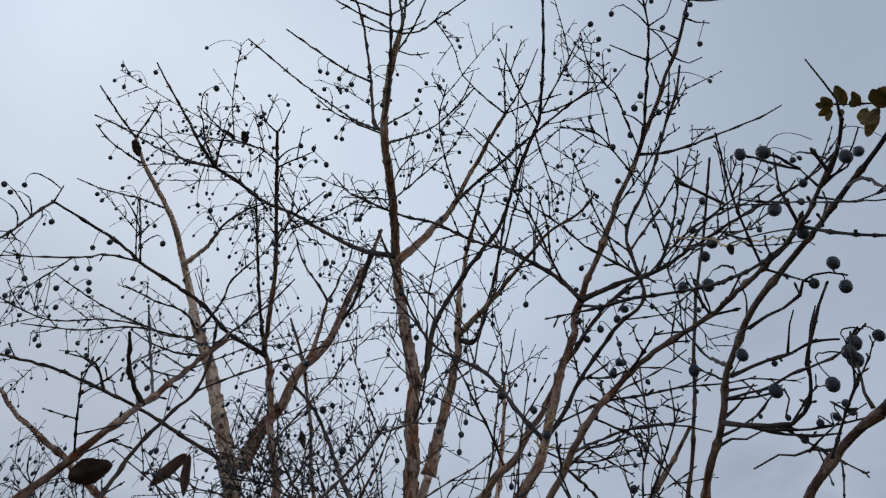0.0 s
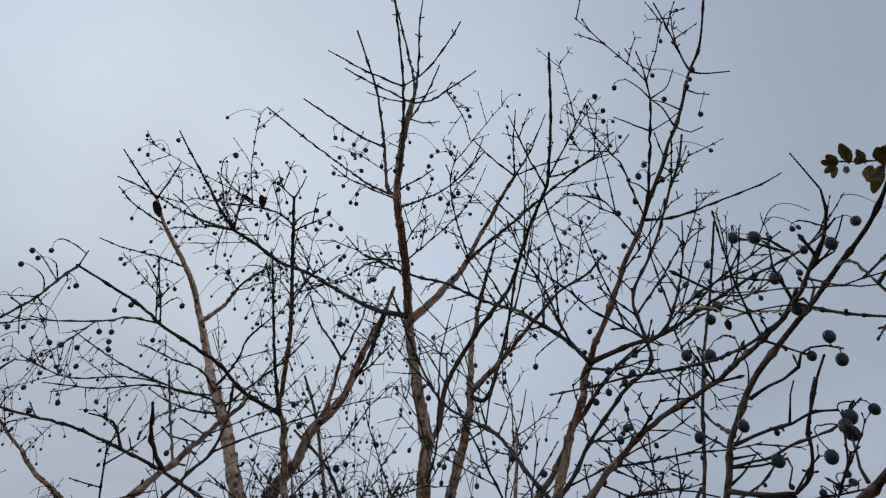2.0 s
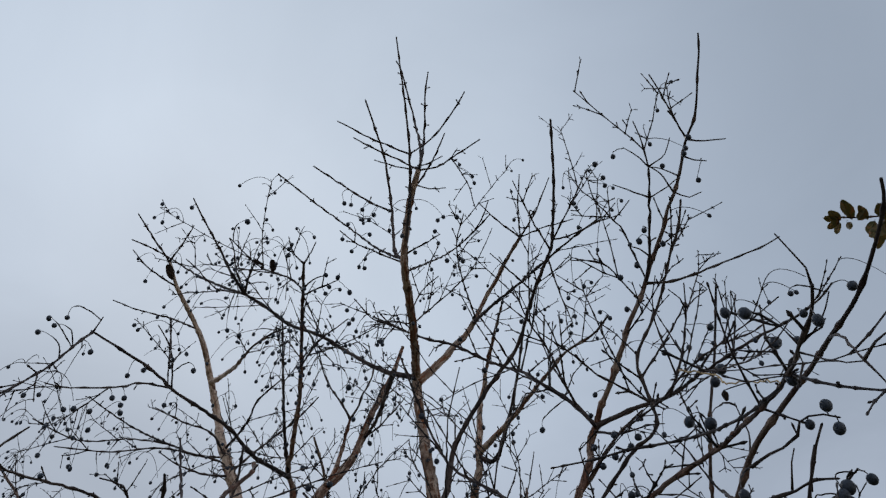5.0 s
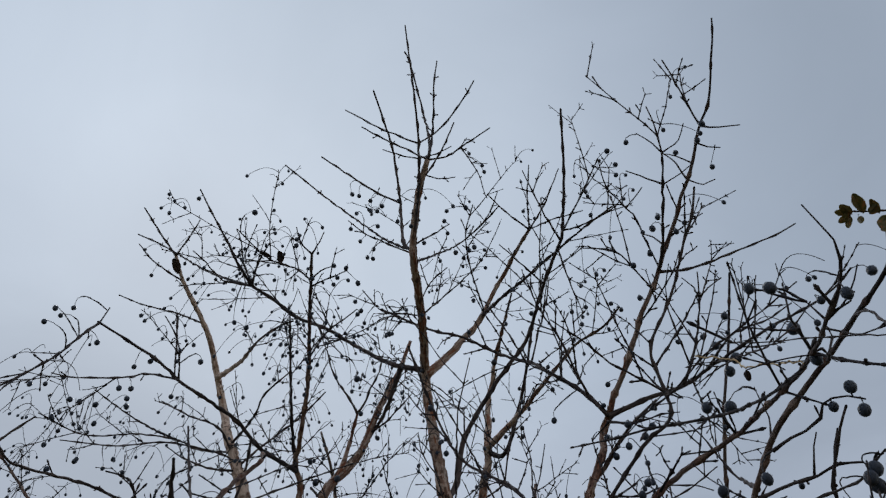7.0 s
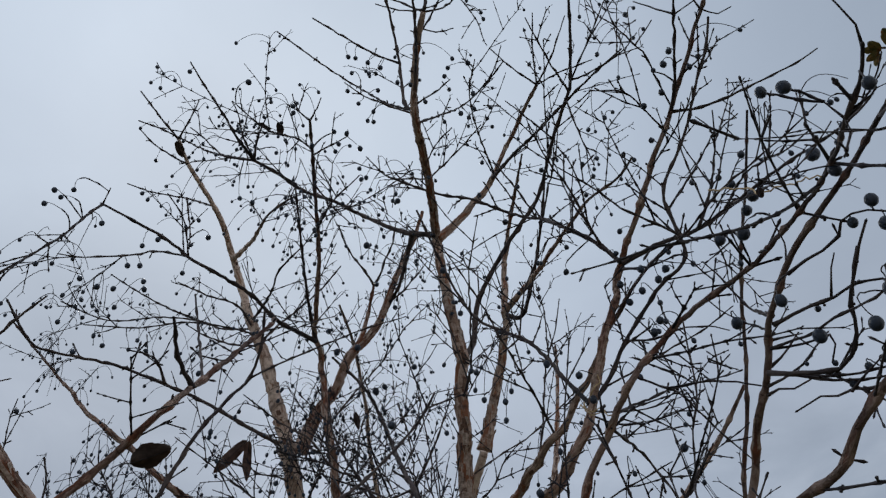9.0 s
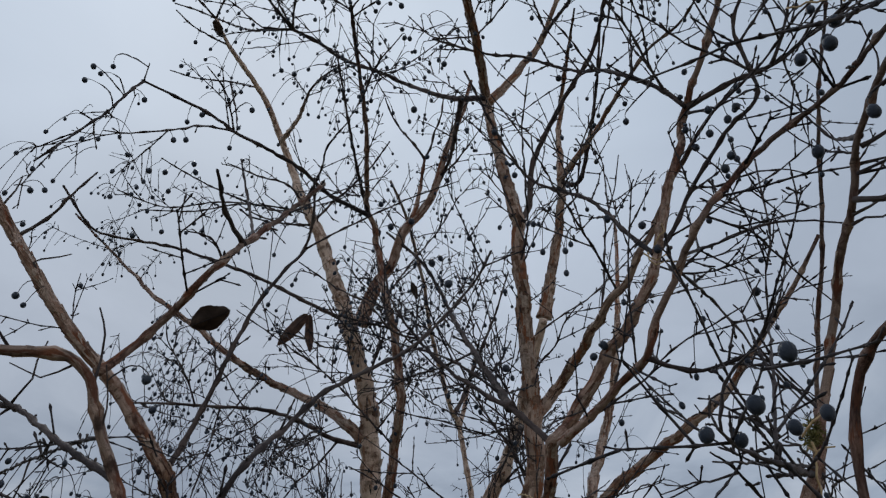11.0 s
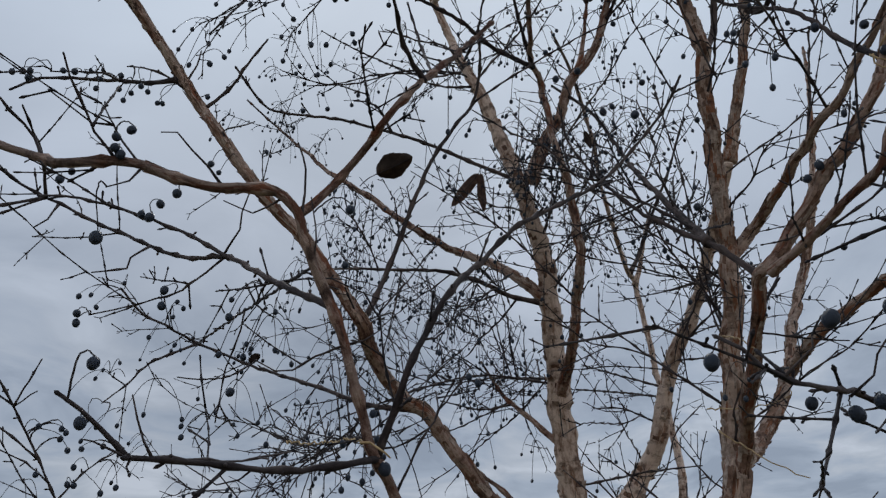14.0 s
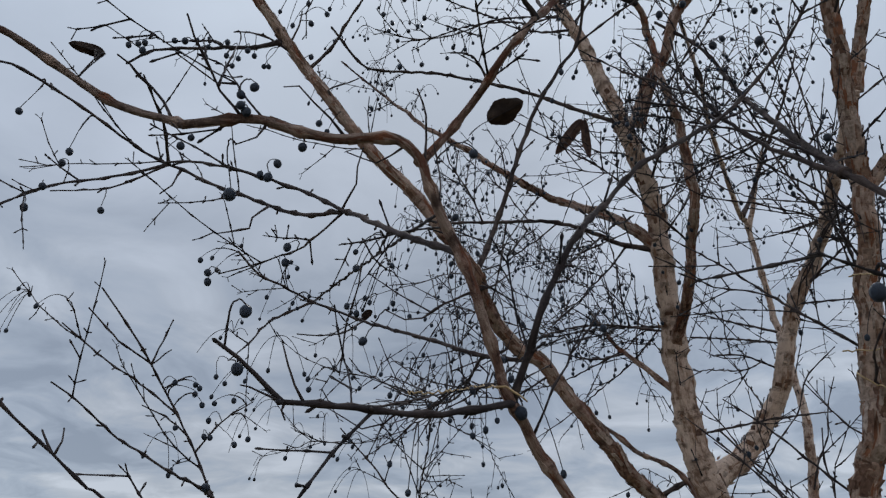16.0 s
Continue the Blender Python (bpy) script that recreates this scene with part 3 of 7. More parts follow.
limb(center, 0.0029, 0.0014, (0.055, 0.858, 2.982), (0.069, 0.844, 3.068), (0.091, 0.763, 3.123), (0.107, 0.725, 3.159), twigs=0.45, fruit=0.5, sprays=0)
limb(center, 0.0037, 0.0013, (-0.009, 0.988, 2.875), (0.021, 0.903, 2.930), (0.041, 0.822, 2.983), (0.053, 0.723, 3.044), (0.057, 0.671, 3.082), (0.061, 0.619, 3.124), twigs=0.45, fruit=0.5, sprays=0)
limb(center, 0.0042, 0.0020, (-0.014, 1.006, 2.858), (-0.040, 1.018, 2.919), (-0.045, 1.004, 3.057), (-0.043, 0.920, 3.159), (-0.050, 0.852, 3.195), (-0.058, 0.791, 3.225))
limb(center, 0.0019, 0.0013, (0.041, 0.822, 2.983), (-0.010, 0.814, 3.030), (-0.051, 0.777, 3.028), (-0.094, 0.733, 3.024), twigs=0.45, fruit=0.5, sprays=0)
limb(center, 0.0019, 0.0014, (0.041, 0.822, 2.983), (0.075, 0.834, 3.039), (0.104, 0.815, 3.041), (0.151, 0.776, 3.053), (0.179, 0.746, 3.062), twigs=0.45, fruit=0.5, sprays=0)
limb(center, 0.0020, 0.0014, (0.052, 0.859, 2.973), (0.006, 0.851, 3.025), (-0.045, 0.805, 3.023), (-0.069, 0.773, 3.012), twigs=0.45, fruit=0.5, sprays=0)
limb(center, 0.0020, 0.0013, (0.052, 0.859, 2.973), (0.090, 0.874, 2.997), (0.126, 0.843, 2.966), (0.193, 0.798, 2.939), twigs=0.45, fruit=0.5, sprays=0)
limb(center, 0.0015, 0.0011, (0.034, 0.848, 2.966), (-0.006, 0.852, 3.004), (-0.036, 0.823, 2.989), twigs=0.45, fruit=0.5, sprays=0)
limb(center, 0.0015, 0.0012, (0.034, 0.848, 2.966), (0.069, 0.886, 3.041), (0.100, 0.888, 3.063), twigs=0.45, fruit=0.5, sprays=0)
limb(center, 0.0015, 0.0011, (0.037, 0.883, 2.957), (0.066, 0.903, 2.961), (0.104, 0.878, 2.911), twigs=0.45, fruit=0.5, sprays=0)
limb(center, 0.0020, 0.0014, (0.030, 0.894, 2.949), (0.068, 0.883, 3.011), (0.096, 0.842, 3.003), (0.122, 0.798, 2.993), twigs=0.45, fruit=0.5, sprays=0)
limb(center, 0.0023, 0.0015, (-0.045, 1.004, 3.057), (-0.092, 0.970, 3.065), (-0.145, 0.912, 3.074), (-0.191, 0.856, 3.077), twigs=0.45, fruit=0.5, sprays=0)
limb(center, 0.0025, 0.0016, (-0.014, 1.006, 2.858), (-0.097, 1.049, 2.992), (-0.204, 1.084, 3.183), (-0.258, 0.993, 3.175), (-0.306, 0.904, 3.166), twigs=0.45, fruit=0.5, sprays=0)
limb(center, 0.0025, 0.0016, (-0.018, 1.023, 2.841), (0.024, 1.111, 2.977), (0.058, 1.170, 3.076), (0.105, 1.163, 3.108), (0.147, 1.133, 3.113), (0.177, 1.107, 3.115), twigs=0.45, fruit=0.5, sprays=0)
limb(center, 0.0017, 0.0012, (0.105, 1.163, 3.108), (0.150, 1.121, 3.108), (0.182, 1.064, 3.113), twigs=0.45, fruit=0.5, sprays=0)
limb(center, 0.0020, 0.0011, (-0.015, 1.010, 2.854), (-0.076, 0.984, 2.882), (-0.103, 0.927, 2.849), (-0.127, 0.902, 2.862), twigs=0.45, fruit=0.5, sprays=0)
limb(center, 0.0020, 0.0011, (-0.012, 0.997, 2.867), (0.034, 0.995, 2.893), (0.074, 0.953, 2.855), twigs=0.45, fruit=0.5, sprays=0)
limb(center, 0.0091, 0.0036, (-0.059, 1.312, 2.793), (-0.016, 1.339, 2.861), (0.027, 1.348, 2.924), (0.073, 1.356, 2.988), (0.147, 1.296, 3.062), (0.209, 1.232, 3.105), (0.243, 1.196, 3.120), twigs=0.7, fruit=0.6, sprays=0.3)
limb(center, 0.0045, 0.0017, (0.086, 1.346, 3.001), (0.162, 1.243, 2.949), (0.216, 1.185, 2.924), (0.267, 1.129, 2.903), (0.316, 1.080, 2.891), (0.361, 1.038, 2.878), (0.410, 0.994, 2.862), twigs=0.7, fruit=0.6, sprays=0.3)
limb(center, 0.0023, 0.0012, (0.243, 1.196, 3.120), (0.249, 1.072, 3.063), (0.266, 0.988, 3.080), twigs=0.7, fruit=0.6, sprays=0.3)
limb(center, 0.0023, 0.0013, (0.243, 1.196, 3.120), (0.282, 1.135, 3.110), (0.337, 1.047, 3.134), twigs=0.7, fruit=0.6, sprays=0.3)
limb(center, 0.0023, 0.0013, (0.243, 1.196, 3.120), (0.197, 1.138, 3.122), (0.158, 1.079, 3.134), twigs=0.7, fruit=0.6, sprays=0.3)
limb(center, 0.0018, 0.0013, (0.243, 1.196, 3.120), (0.305, 1.158, 3.090), (0.374, 1.134, 3.068), twigs=0.7, fruit=0.6, sprays=0.3)
limb(center, 0.0023, 0.0012, (0.092, 1.342, 3.007), (0.086, 1.175, 2.975), (0.093, 1.078, 2.980), (0.123, 1.007, 2.990), fruit=0.8, sprays=0.5)
limb(center, 0.0020, 0.0012, (-0.032, 1.158, 2.823), (-0.072, 1.171, 2.854), (-0.117, 1.137, 2.838), (-0.151, 1.094, 2.868), twigs=1.4, fruit=0.9, sprays=1.3)
limb(center, 0.0021, 0.0012, (-0.032, 1.158, 2.823), (0.002, 1.164, 2.865), (0.057, 1.123, 2.862), (0.106, 1.080, 2.857), twigs=1.4, fruit=0.9, sprays=1.3)
limb(center, 0.0015, 0.0012, (-0.028, 1.122, 2.828), (0.002, 1.124, 2.898), (0.040, 1.100, 2.901), fruit=0.8, sprays=0.5)
limb(center, 0.0103, 0.0019, (-0.077, 1.474, 2.125), (-0.034, 1.496, 2.181), (0.037, 1.416, 2.209), (0.097, 1.332, 2.225), (0.142, 1.278, 2.238), (0.189, 1.235, 2.274), (0.243, 1.185, 2.328), (0.296, 1.138, 2.370), (0.338, 1.121, 2.407), (0.386, 1.107, 2.437), twigs=1.4, fruit=0.9, sprays=1.3)
limb(center, 0.0141, 0.0023, (-0.092, 1.820, 2.537), (-0.054, 1.798, 2.648), (-0.016, 1.768, 2.745), (0.020, 1.718, 2.844), (0.027, 1.702, 2.901), (0.048, 1.687, 3.037), (0.108, 1.567, 3.132), (0.167, 1.385, 3.110), twigs=0.5, fruit=0.1, sprays=0.35)
limb(center, 0.0066, 0.0024, (-0.036, 1.354, 2.476), (-0.013, 1.385, 2.541), (0.015, 1.365, 2.640), (0.106, 1.318, 2.745), (0.181, 1.280, 2.808), (0.218, 1.230, 2.852), (0.253, 1.166, 2.879), (0.295, 1.096, 2.904), (0.309, 1.075, 2.924), (0.335, 0.981, 2.994), (0.355, 0.862, 3.074), twigs=0.7, fruit=0.6, sprays=0.3)
limb(center, 0.0155, 0.0035, (-0.136, 1.530, 1.793), (-0.119, 1.709, 1.876), (-0.084, 1.790, 1.964), (-0.065, 1.857, 2.048), (-0.048, 1.910, 2.149), (-0.020, 1.962, 2.256), (0.020, 1.966, 2.361), (0.058, 1.952, 2.494), (0.081, 1.999, 2.643), (0.110, 2.073, 2.897), (0.118, 2.118, 3.029), twigs=0.5, fruit=0.1, sprays=0.35)
limb(center, 0.0120, 0.0033, (-0.069, 1.840, 2.026), (-0.007, 1.700, 2.029), (0.041, 1.669, 2.057), (0.093, 1.649, 2.076), (0.133, 1.624, 2.089), (0.259, 1.579, 2.150), (0.312, 1.548, 2.192), (0.370, 1.514, 2.242), (0.426, 1.480, 2.292), (0.482, 1.445, 2.353), twigs=0.5, fruit=0.1, sprays=0.35)
limb(center, 0.0035, 0.0027, (-0.078, 1.475, 2.113), (-0.346, 2.350, 2.502), (-0.414, 2.407, 2.524))
limb(center, 0.0021, 0.0011, (0.309, 1.075, 2.924), (0.350, 1.041, 2.883), (0.412, 1.004, 2.869), (0.446, 0.980, 2.881), twigs=0.7, fruit=0.6, sprays=0.3)
limb(center, 0.0022, 0.0012, (0.306, 1.080, 2.919), (0.333, 1.029, 2.915), (0.373, 0.976, 2.937), (0.406, 0.929, 2.952), twigs=0.7, fruit=0.6, sprays=0.3)
limb(center, 0.0022, 0.0012, (0.300, 1.089, 2.910), (0.273, 1.016, 2.928), (0.247, 0.941, 2.983), twigs=0.7, fruit=0.6, sprays=0.3)
limb(center, 0.0021, 0.0011, (0.291, 1.103, 2.901), (0.299, 1.129, 2.819), (0.313, 1.169, 2.750), twigs=0.7, fruit=0.6, sprays=0.3)
limb(center, 0.0021, 0.0012, (0.247, 1.177, 2.874), (0.203, 1.134, 2.915), (0.166, 1.113, 2.965), twigs=0.7, fruit=0.6, sprays=0.3)
limb(center, 0.0088, 0.0020, (0.025, 1.708, 2.877), (0.111, 1.586, 2.848), (0.191, 1.448, 2.813), (0.240, 1.359, 2.788), (0.293, 1.313, 2.805), (0.360, 1.275, 2.808), (0.401, 1.233, 2.818), twigs=0.5, fruit=0.1, sprays=0.35)
limb(center, 0.0066, 0.0023, (0.023, 1.712, 2.863), (0.073, 1.690, 2.836), (0.143, 1.569, 2.914), (0.185, 1.472, 2.978), (0.212, 1.411, 3.037), twigs=0.5, fruit=0.1, sprays=0.35)
limb(back, 0.0603, 0.0043, (-0.446, 1.936, -0.050), (-0.460, 1.920, 0.761), (-0.473, 1.904, 1.523), (-0.522, 1.857, 1.734), (-0.537, 1.844, 1.796), (-0.544, 1.826, 1.888), (-0.545, 1.801, 2.008), (-0.532, 1.764, 2.153), (-0.523, 1.726, 2.276), (-0.521, 1.696, 2.365), (-0.533, 1.613, 2.515), (-0.560, 1.604, 2.617), (-0.591, 1.594, 2.718), (-0.617, 1.580, 2.803), (-0.678, 1.566, 2.956), (-0.706, 1.579, 3.033), (-0.741, 1.542, 3.162), (-0.755, 1.467, 3.249), (-0.768, 1.418, 3.289), (-0.788, 1.356, 3.331), (-0.802, 1.310, 3.362), (-0.807, 1.247, 3.405), twigs=1.25, fruit=0.8, sprays=2.3)
limb(back, 0.0266, 0.0099, (-0.523, 1.855, 1.739), (-0.525, 1.918, 1.780), (-0.492, 1.979, 1.818), (-0.454, 2.028, 1.891), (-0.394, 2.017, 1.984), (-0.360, 2.006, 2.083), (-0.314, 1.985, 2.176), (-0.259, 1.963, 2.252), (-0.224, 1.935, 2.302), (-0.156, 1.851, 2.405), (-0.123, 1.812, 2.450), (-0.084, 1.765, 2.502), twigs=0.5, fruit=0.1, sprays=0.35)
limb(back, 0.0215, 0.0031, (-0.403, 2.070, -0.050), (-0.402, 2.082, 0.766), (-0.402, 2.094, 1.533), (-0.400, 2.153, 1.753), (-0.400, 2.192, 1.885), (-0.422, 2.246, 2.022), (-0.449, 2.297, 2.144), (-0.470, 2.319, 2.250), (-0.480, 2.321, 2.389), (-0.491, 2.294, 2.526), (-0.488, 2.213, 2.548), (-0.450, 1.960, 2.682), (-0.419, 1.836, 2.745), (-0.416, 1.714, 2.883), (-0.420, 1.610, 2.944), twigs=0.8, fruit=0.08, sprays=0.7)
limb(back, 0.0085, 0.0023, (-0.490, 2.296, 2.515), (-0.470, 2.306, 2.580), (-0.430, 2.284, 2.689), (-0.397, 2.271, 2.769), twigs=0.8, fruit=0.08, sprays=0.7)
limb(back, 0.0072, 0.0022, (-0.489, 2.254, 2.537), (-0.457, 2.268, 2.602), (-0.403, 2.243, 2.693), (-0.318, 2.196, 2.811), (-0.244, 2.144, 2.931), twigs=0.8, fruit=0.08, sprays=0.7)
limb(back, 0.0039, 0.0015, (-0.314, 1.985, 2.176), (-0.268, 1.966, 2.199), (-0.208, 1.927, 2.225), (-0.176, 1.892, 2.229), twigs=0.5, fruit=0.1, sprays=0.35)
limb(back, 0.0080, 0.0021, (-0.741, 1.542, 3.162), (-0.584, 1.381, 3.029), (-0.462, 1.234, 2.926), (-0.404, 1.222, 2.956), (-0.369, 1.222, 2.966), twigs=1.3, fruit=1.3, sprays=1.6)
limb(back, 0.0064, 0.0023, (-0.526, 1.736, 2.245), (-0.600, 1.687, 2.264), (-0.646, 1.645, 2.290), (-0.697, 1.602, 2.311), (-0.748, 1.561, 2.317), (-0.819, 1.501, 2.311), (-0.873, 1.464, 2.312), (-0.941, 1.413, 2.307), twigs=1.3, fruit=1.3, sprays=1.6)
limb(back, 0.0118, 0.0023, (-0.526, 1.736, 2.245), (-0.571, 1.699, 2.298), (-0.646, 1.705, 2.364), (-0.790, 1.725, 2.459), (-0.815, 1.591, 2.464), (-0.932, 1.561, 2.571), (-1.002, 1.523, 2.631), (-1.089, 1.511, 2.711), (-1.202, 1.517, 2.832), (-1.299, 1.486, 2.938), (-1.354, 1.441, 3.006), twigs=0.7, fruit=1.0, sprays=0.6, mat=BARK_BROWN)
limb(back, 0.0050, 0.0026, (-0.535, 1.612, 2.523), (-0.610, 1.555, 2.562), (-0.692, 1.506, 2.612), (-0.756, 1.461, 2.642), (-0.863, 1.405, 2.689), (-0.905, 1.358, 2.692), (-0.947, 1.312, 2.687), (-0.983, 1.265, 2.679), (-1.005, 1.214, 2.679), (-1.011, 1.123, 2.726), twigs=0.45, fruit=0.6, sprays=0.35)
limb(back, 0.0117, 0.0026, (-0.542, 1.792, 2.044), (-0.455, 1.675, 2.100), (-0.415, 1.620, 2.175), (-0.377, 1.565, 2.234), (-0.373, 1.548, 2.317), (-0.375, 1.523, 2.403), (-0.381, 1.492, 2.488), (-0.400, 1.503, 2.585), (-0.413, 1.492, 2.686), (-0.410, 1.447, 2.716), (-0.359, 1.342, 2.697), (-0.321, 1.253, 2.749), (-0.286, 1.141, 2.811), (-0.248, 1.025, 2.844), (-0.218, 0.945, 2.834), mat=BARK_BROWN, twigs=0.8, fruit=0.5, sprays=0.9)
limb(back, 0.0044, 0.0020, (-0.412, 1.463, 2.706), (-0.389, 1.353, 2.744), (-0.370, 1.254, 2.830), (-0.346, 1.147, 2.910), twigs=1.3, fruit=0.8, sprays=1.6)
limb(back, 0.0055, 0.0023, (-0.412, 1.463, 2.706), (-0.436, 1.320, 2.662), (-0.464, 1.219, 2.673), (-0.494, 1.118, 2.655), (-0.533, 1.084, 2.678), (-0.573, 1.040, 2.707), (-0.620, 0.995, 2.728), (-0.666, 0.953, 2.748), twigs=0.45, fruit=0.6, sprays=0.1)
limb(back, 0.0027, 0.0016, (-0.666, 0.953, 2.748), (-0.664, 0.927, 2.690), (-0.663, 0.894, 2.598), (-0.668, 0.870, 2.544), (-0.697, 0.858, 2.503), (-0.738, 0.851, 2.468), twigs=0.45, fruit=0.6, sprays=0.1)
limb(back, 0.0016, 0.0011, (-0.666, 0.953, 2.748), (-0.633, 0.926, 2.754), twigs=0.6, fruit=0.8, sprays=0.25)
limb(back, 0.0022, 0.0011, (-0.533, 1.084, 2.678), (-0.553, 1.017, 2.636), (-0.567, 0.964, 2.581), (-0.626, 0.922, 2.555), (-0.656, 0.896, 2.549), twigs=0.6, fruit=0.6, sprays=0.3)
limb(back, 0.0021, 0.0012, (-0.533, 1.084, 2.678), (-0.522, 1.027, 2.729), (-0.535, 0.977, 2.757), twigs=0.6, fruit=0.8, sprays=0.25)
limb(back, 0.0028, 0.0016, (-0.653, 1.573, 2.893), (-0.772, 1.599, 2.946), (-0.861, 1.609, 3.007), (-0.958, 1.557, 3.006), (-1.060, 1.482, 2.964), (-1.136, 1.375, 2.967), twigs=0.45, fruit=0.6, sprays=0.35)
limb(back, 0.0030, 0.0014, (-0.861, 1.609, 3.007), (-0.838, 1.438, 2.911), (-0.852, 1.340, 2.884), (-0.868, 1.241, 2.868), twigs=0.45, fruit=0.6, sprays=0.1)
limb(back, 0.0019, 0.0011, (-0.218, 0.945, 2.834), (-0.245, 0.938, 2.874), (-0.251, 0.919, 2.903), fruit=0.8, sprays=0.5)
limb(back, 0.0019, 0.0011, (-0.218, 0.945, 2.834), (-0.208, 0.949, 2.879), (-0.198, 0.943, 2.900), fruit=0.8, sprays=0.5)
limb(back, 0.0020, 0.0011, (-0.245, 1.018, 2.843), (-0.221, 1.012, 2.861), (-0.196, 1.001, 2.853), fruit=0.8, sprays=0.5)
limb(back, 0.0020, 0.0012, (-0.245, 1.018, 2.843), (-0.286, 1.013, 2.891), (-0.348, 0.987, 2.919), (-0.402, 0.933, 2.967), twigs=1.4, fruit=0.9, sprays=1.3)
limb(back, 0.0020, 0.0011, (-0.251, 1.034, 2.841), (-0.214, 1.027, 2.847), (-0.164, 1.013, 2.845), fruit=0.8, sprays=0.5)
limb(back, 0.0020, 0.0011, (-0.270, 1.093, 2.825), (-0.242, 1.115, 2.773), (-0.198, 1.134, 2.714), twigs=1.4, fruit=0.9, sprays=1.3)
limb(back, 0.0021, 0.0011, (-0.300, 1.189, 2.785), (-0.233, 1.112, 2.769), (-0.146, 1.040, 2.740), twigs=1.4, fruit=0.9, sprays=1.3)
limb(back, 0.0063, 0.0035, (-0.057, 1.300, 2.796), (-0.144, 1.341, 2.875), (-0.211, 1.363, 2.950), (-0.282, 1.380, 3.032), (-0.332, 1.333, 3.048), (-0.364, 1.224, 2.980), (-0.385, 1.134, 2.948), (-0.423, 1.083, 2.952), twigs=1.4, fruit=0.9, sprays=1.3)
limb(back, 0.0034, 0.0015, (-0.423, 1.083, 2.952), (-0.445, 1.034, 2.985), (-0.461, 0.986, 3.018), (-0.475, 0.916, 3.042), (-0.481, 0.863, 3.054), twigs=0.45, fruit=0.5, sprays=0)
limb(back, 0.0028, 0.0022, (-0.423, 1.083, 2.952), (-0.534, 1.147, 3.088), (-0.713, 1.279, 3.346), (-0.891, 1.336, 3.564), (-0.939, 1.301, 3.585), (-0.988, 1.257, 3.589), twigs=1.4, fruit=0.9, sprays=1.3)
limb(back, 0.0028, 0.0015, (-0.423, 1.083, 2.952), (-0.399, 1.043, 2.982), (-0.360, 1.006, 2.996), fruit=0.8, sprays=0.5)
limb(back, 0.0022, 0.0012, (-0.423, 1.083, 2.952), (-0.482, 1.052, 2.954), (-0.509, 1.008, 2.972), (-0.530, 0.977, 2.984), fruit=0.8, sprays=0.5)
limb(back, 0.0023, 0.0012, (-0.420, 1.087, 2.952), (-0.429, 1.032, 2.977), (-0.419, 0.981, 2.997), (-0.418, 0.952, 2.998), twigs=0.45, fruit=0.5, sprays=0)
limb(back, 0.0017, 0.0012, (-0.417, 1.091, 2.951), (-0.390, 1.094, 2.938), (-0.358, 1.092, 2.927), fruit=0.8, sprays=0.5)
limb(back, 0.0066, 0.0025, (-0.121, 1.330, 2.854), (-0.205, 1.514, 2.908), (-0.268, 1.629, 2.942), (-0.335, 1.692, 2.926), (-0.413, 1.717, 2.866), (-0.454, 1.722, 2.824), twigs=1.25, fruit=0.8, sprays=2.3)
limb(back, 0.0031, 0.0020, (-0.807, 1.247, 3.405), (-0.836, 1.185, 3.440), (-0.860, 1.106, 3.473), twigs=0.45, fruit=0.5, sprays=0)
limb(back, 0.0029, 0.0016, (-0.800, 1.314, 3.359), (-0.865, 1.243, 3.383), (-0.894, 1.184, 3.406), twigs=0.45, fruit=0.5, sprays=0)
limb(back, 0.0030, 0.0016, (-0.807, 1.247, 3.405), (-0.748, 1.209, 3.468), (-0.727, 1.191, 3.488), twigs=0.45, fruit=0.5, sprays=0)
limb(back, 0.0030, 0.0018, (-0.765, 1.426, 3.282), (-0.889, 1.449, 3.387), (-1.030, 1.447, 3.469), (-1.068, 1.379, 3.447), twigs=0.6, fruit=0.6, sprays=0.3)
limb(back, 0.0030, 0.0016, (-0.889, 1.449, 3.387), (-0.859, 1.468, 3.243), (-0.843, 1.463, 3.163), fruit=0.8, sprays=0.5)
limb(back, 0.0034, 0.0014, (-0.653, 1.573, 2.893), (-0.659, 1.479, 2.903), (-0.705, 1.407, 2.892), (-0.739, 1.329, 2.880), twigs=0.6, fruit=0.6, sprays=0.3)
limb(back, 0.0040, 0.0017, (-0.663, 1.570, 2.917), (-0.592, 1.505, 2.907), (-0.536, 1.441, 2.898), (-0.499, 1.398, 2.912), (-0.425, 1.369, 2.947), twigs=1.25, fruit=0.8, sprays=2.3)
limb(back, 0.0034, 0.0019, (-0.634, 1.580, 2.843), (-0.591, 1.594, 2.904), (-0.558, 1.638, 2.991), (-0.491, 1.625, 3.029), (-0.410, 1.577, 3.056), twigs=1.25, fruit=0.8, sprays=2.3)
limb(back, 0.0034, 0.0014, (-0.628, 1.580, 2.830), (-0.672, 1.501, 2.794), (-0.710, 1.448, 2.789), (-0.737, 1.405, 2.797), twigs=0.6, fruit=0.6, sprays=0.3)
limb(back, 0.0027, 0.0014, (-0.638, 1.579, 2.856), (-0.663, 1.533, 2.859), (-0.783, 1.457, 2.862), (-0.876, 1.404, 2.828), (-0.971, 1.316, 2.796), twigs=0.45, fruit=0.6, sprays=0.1)
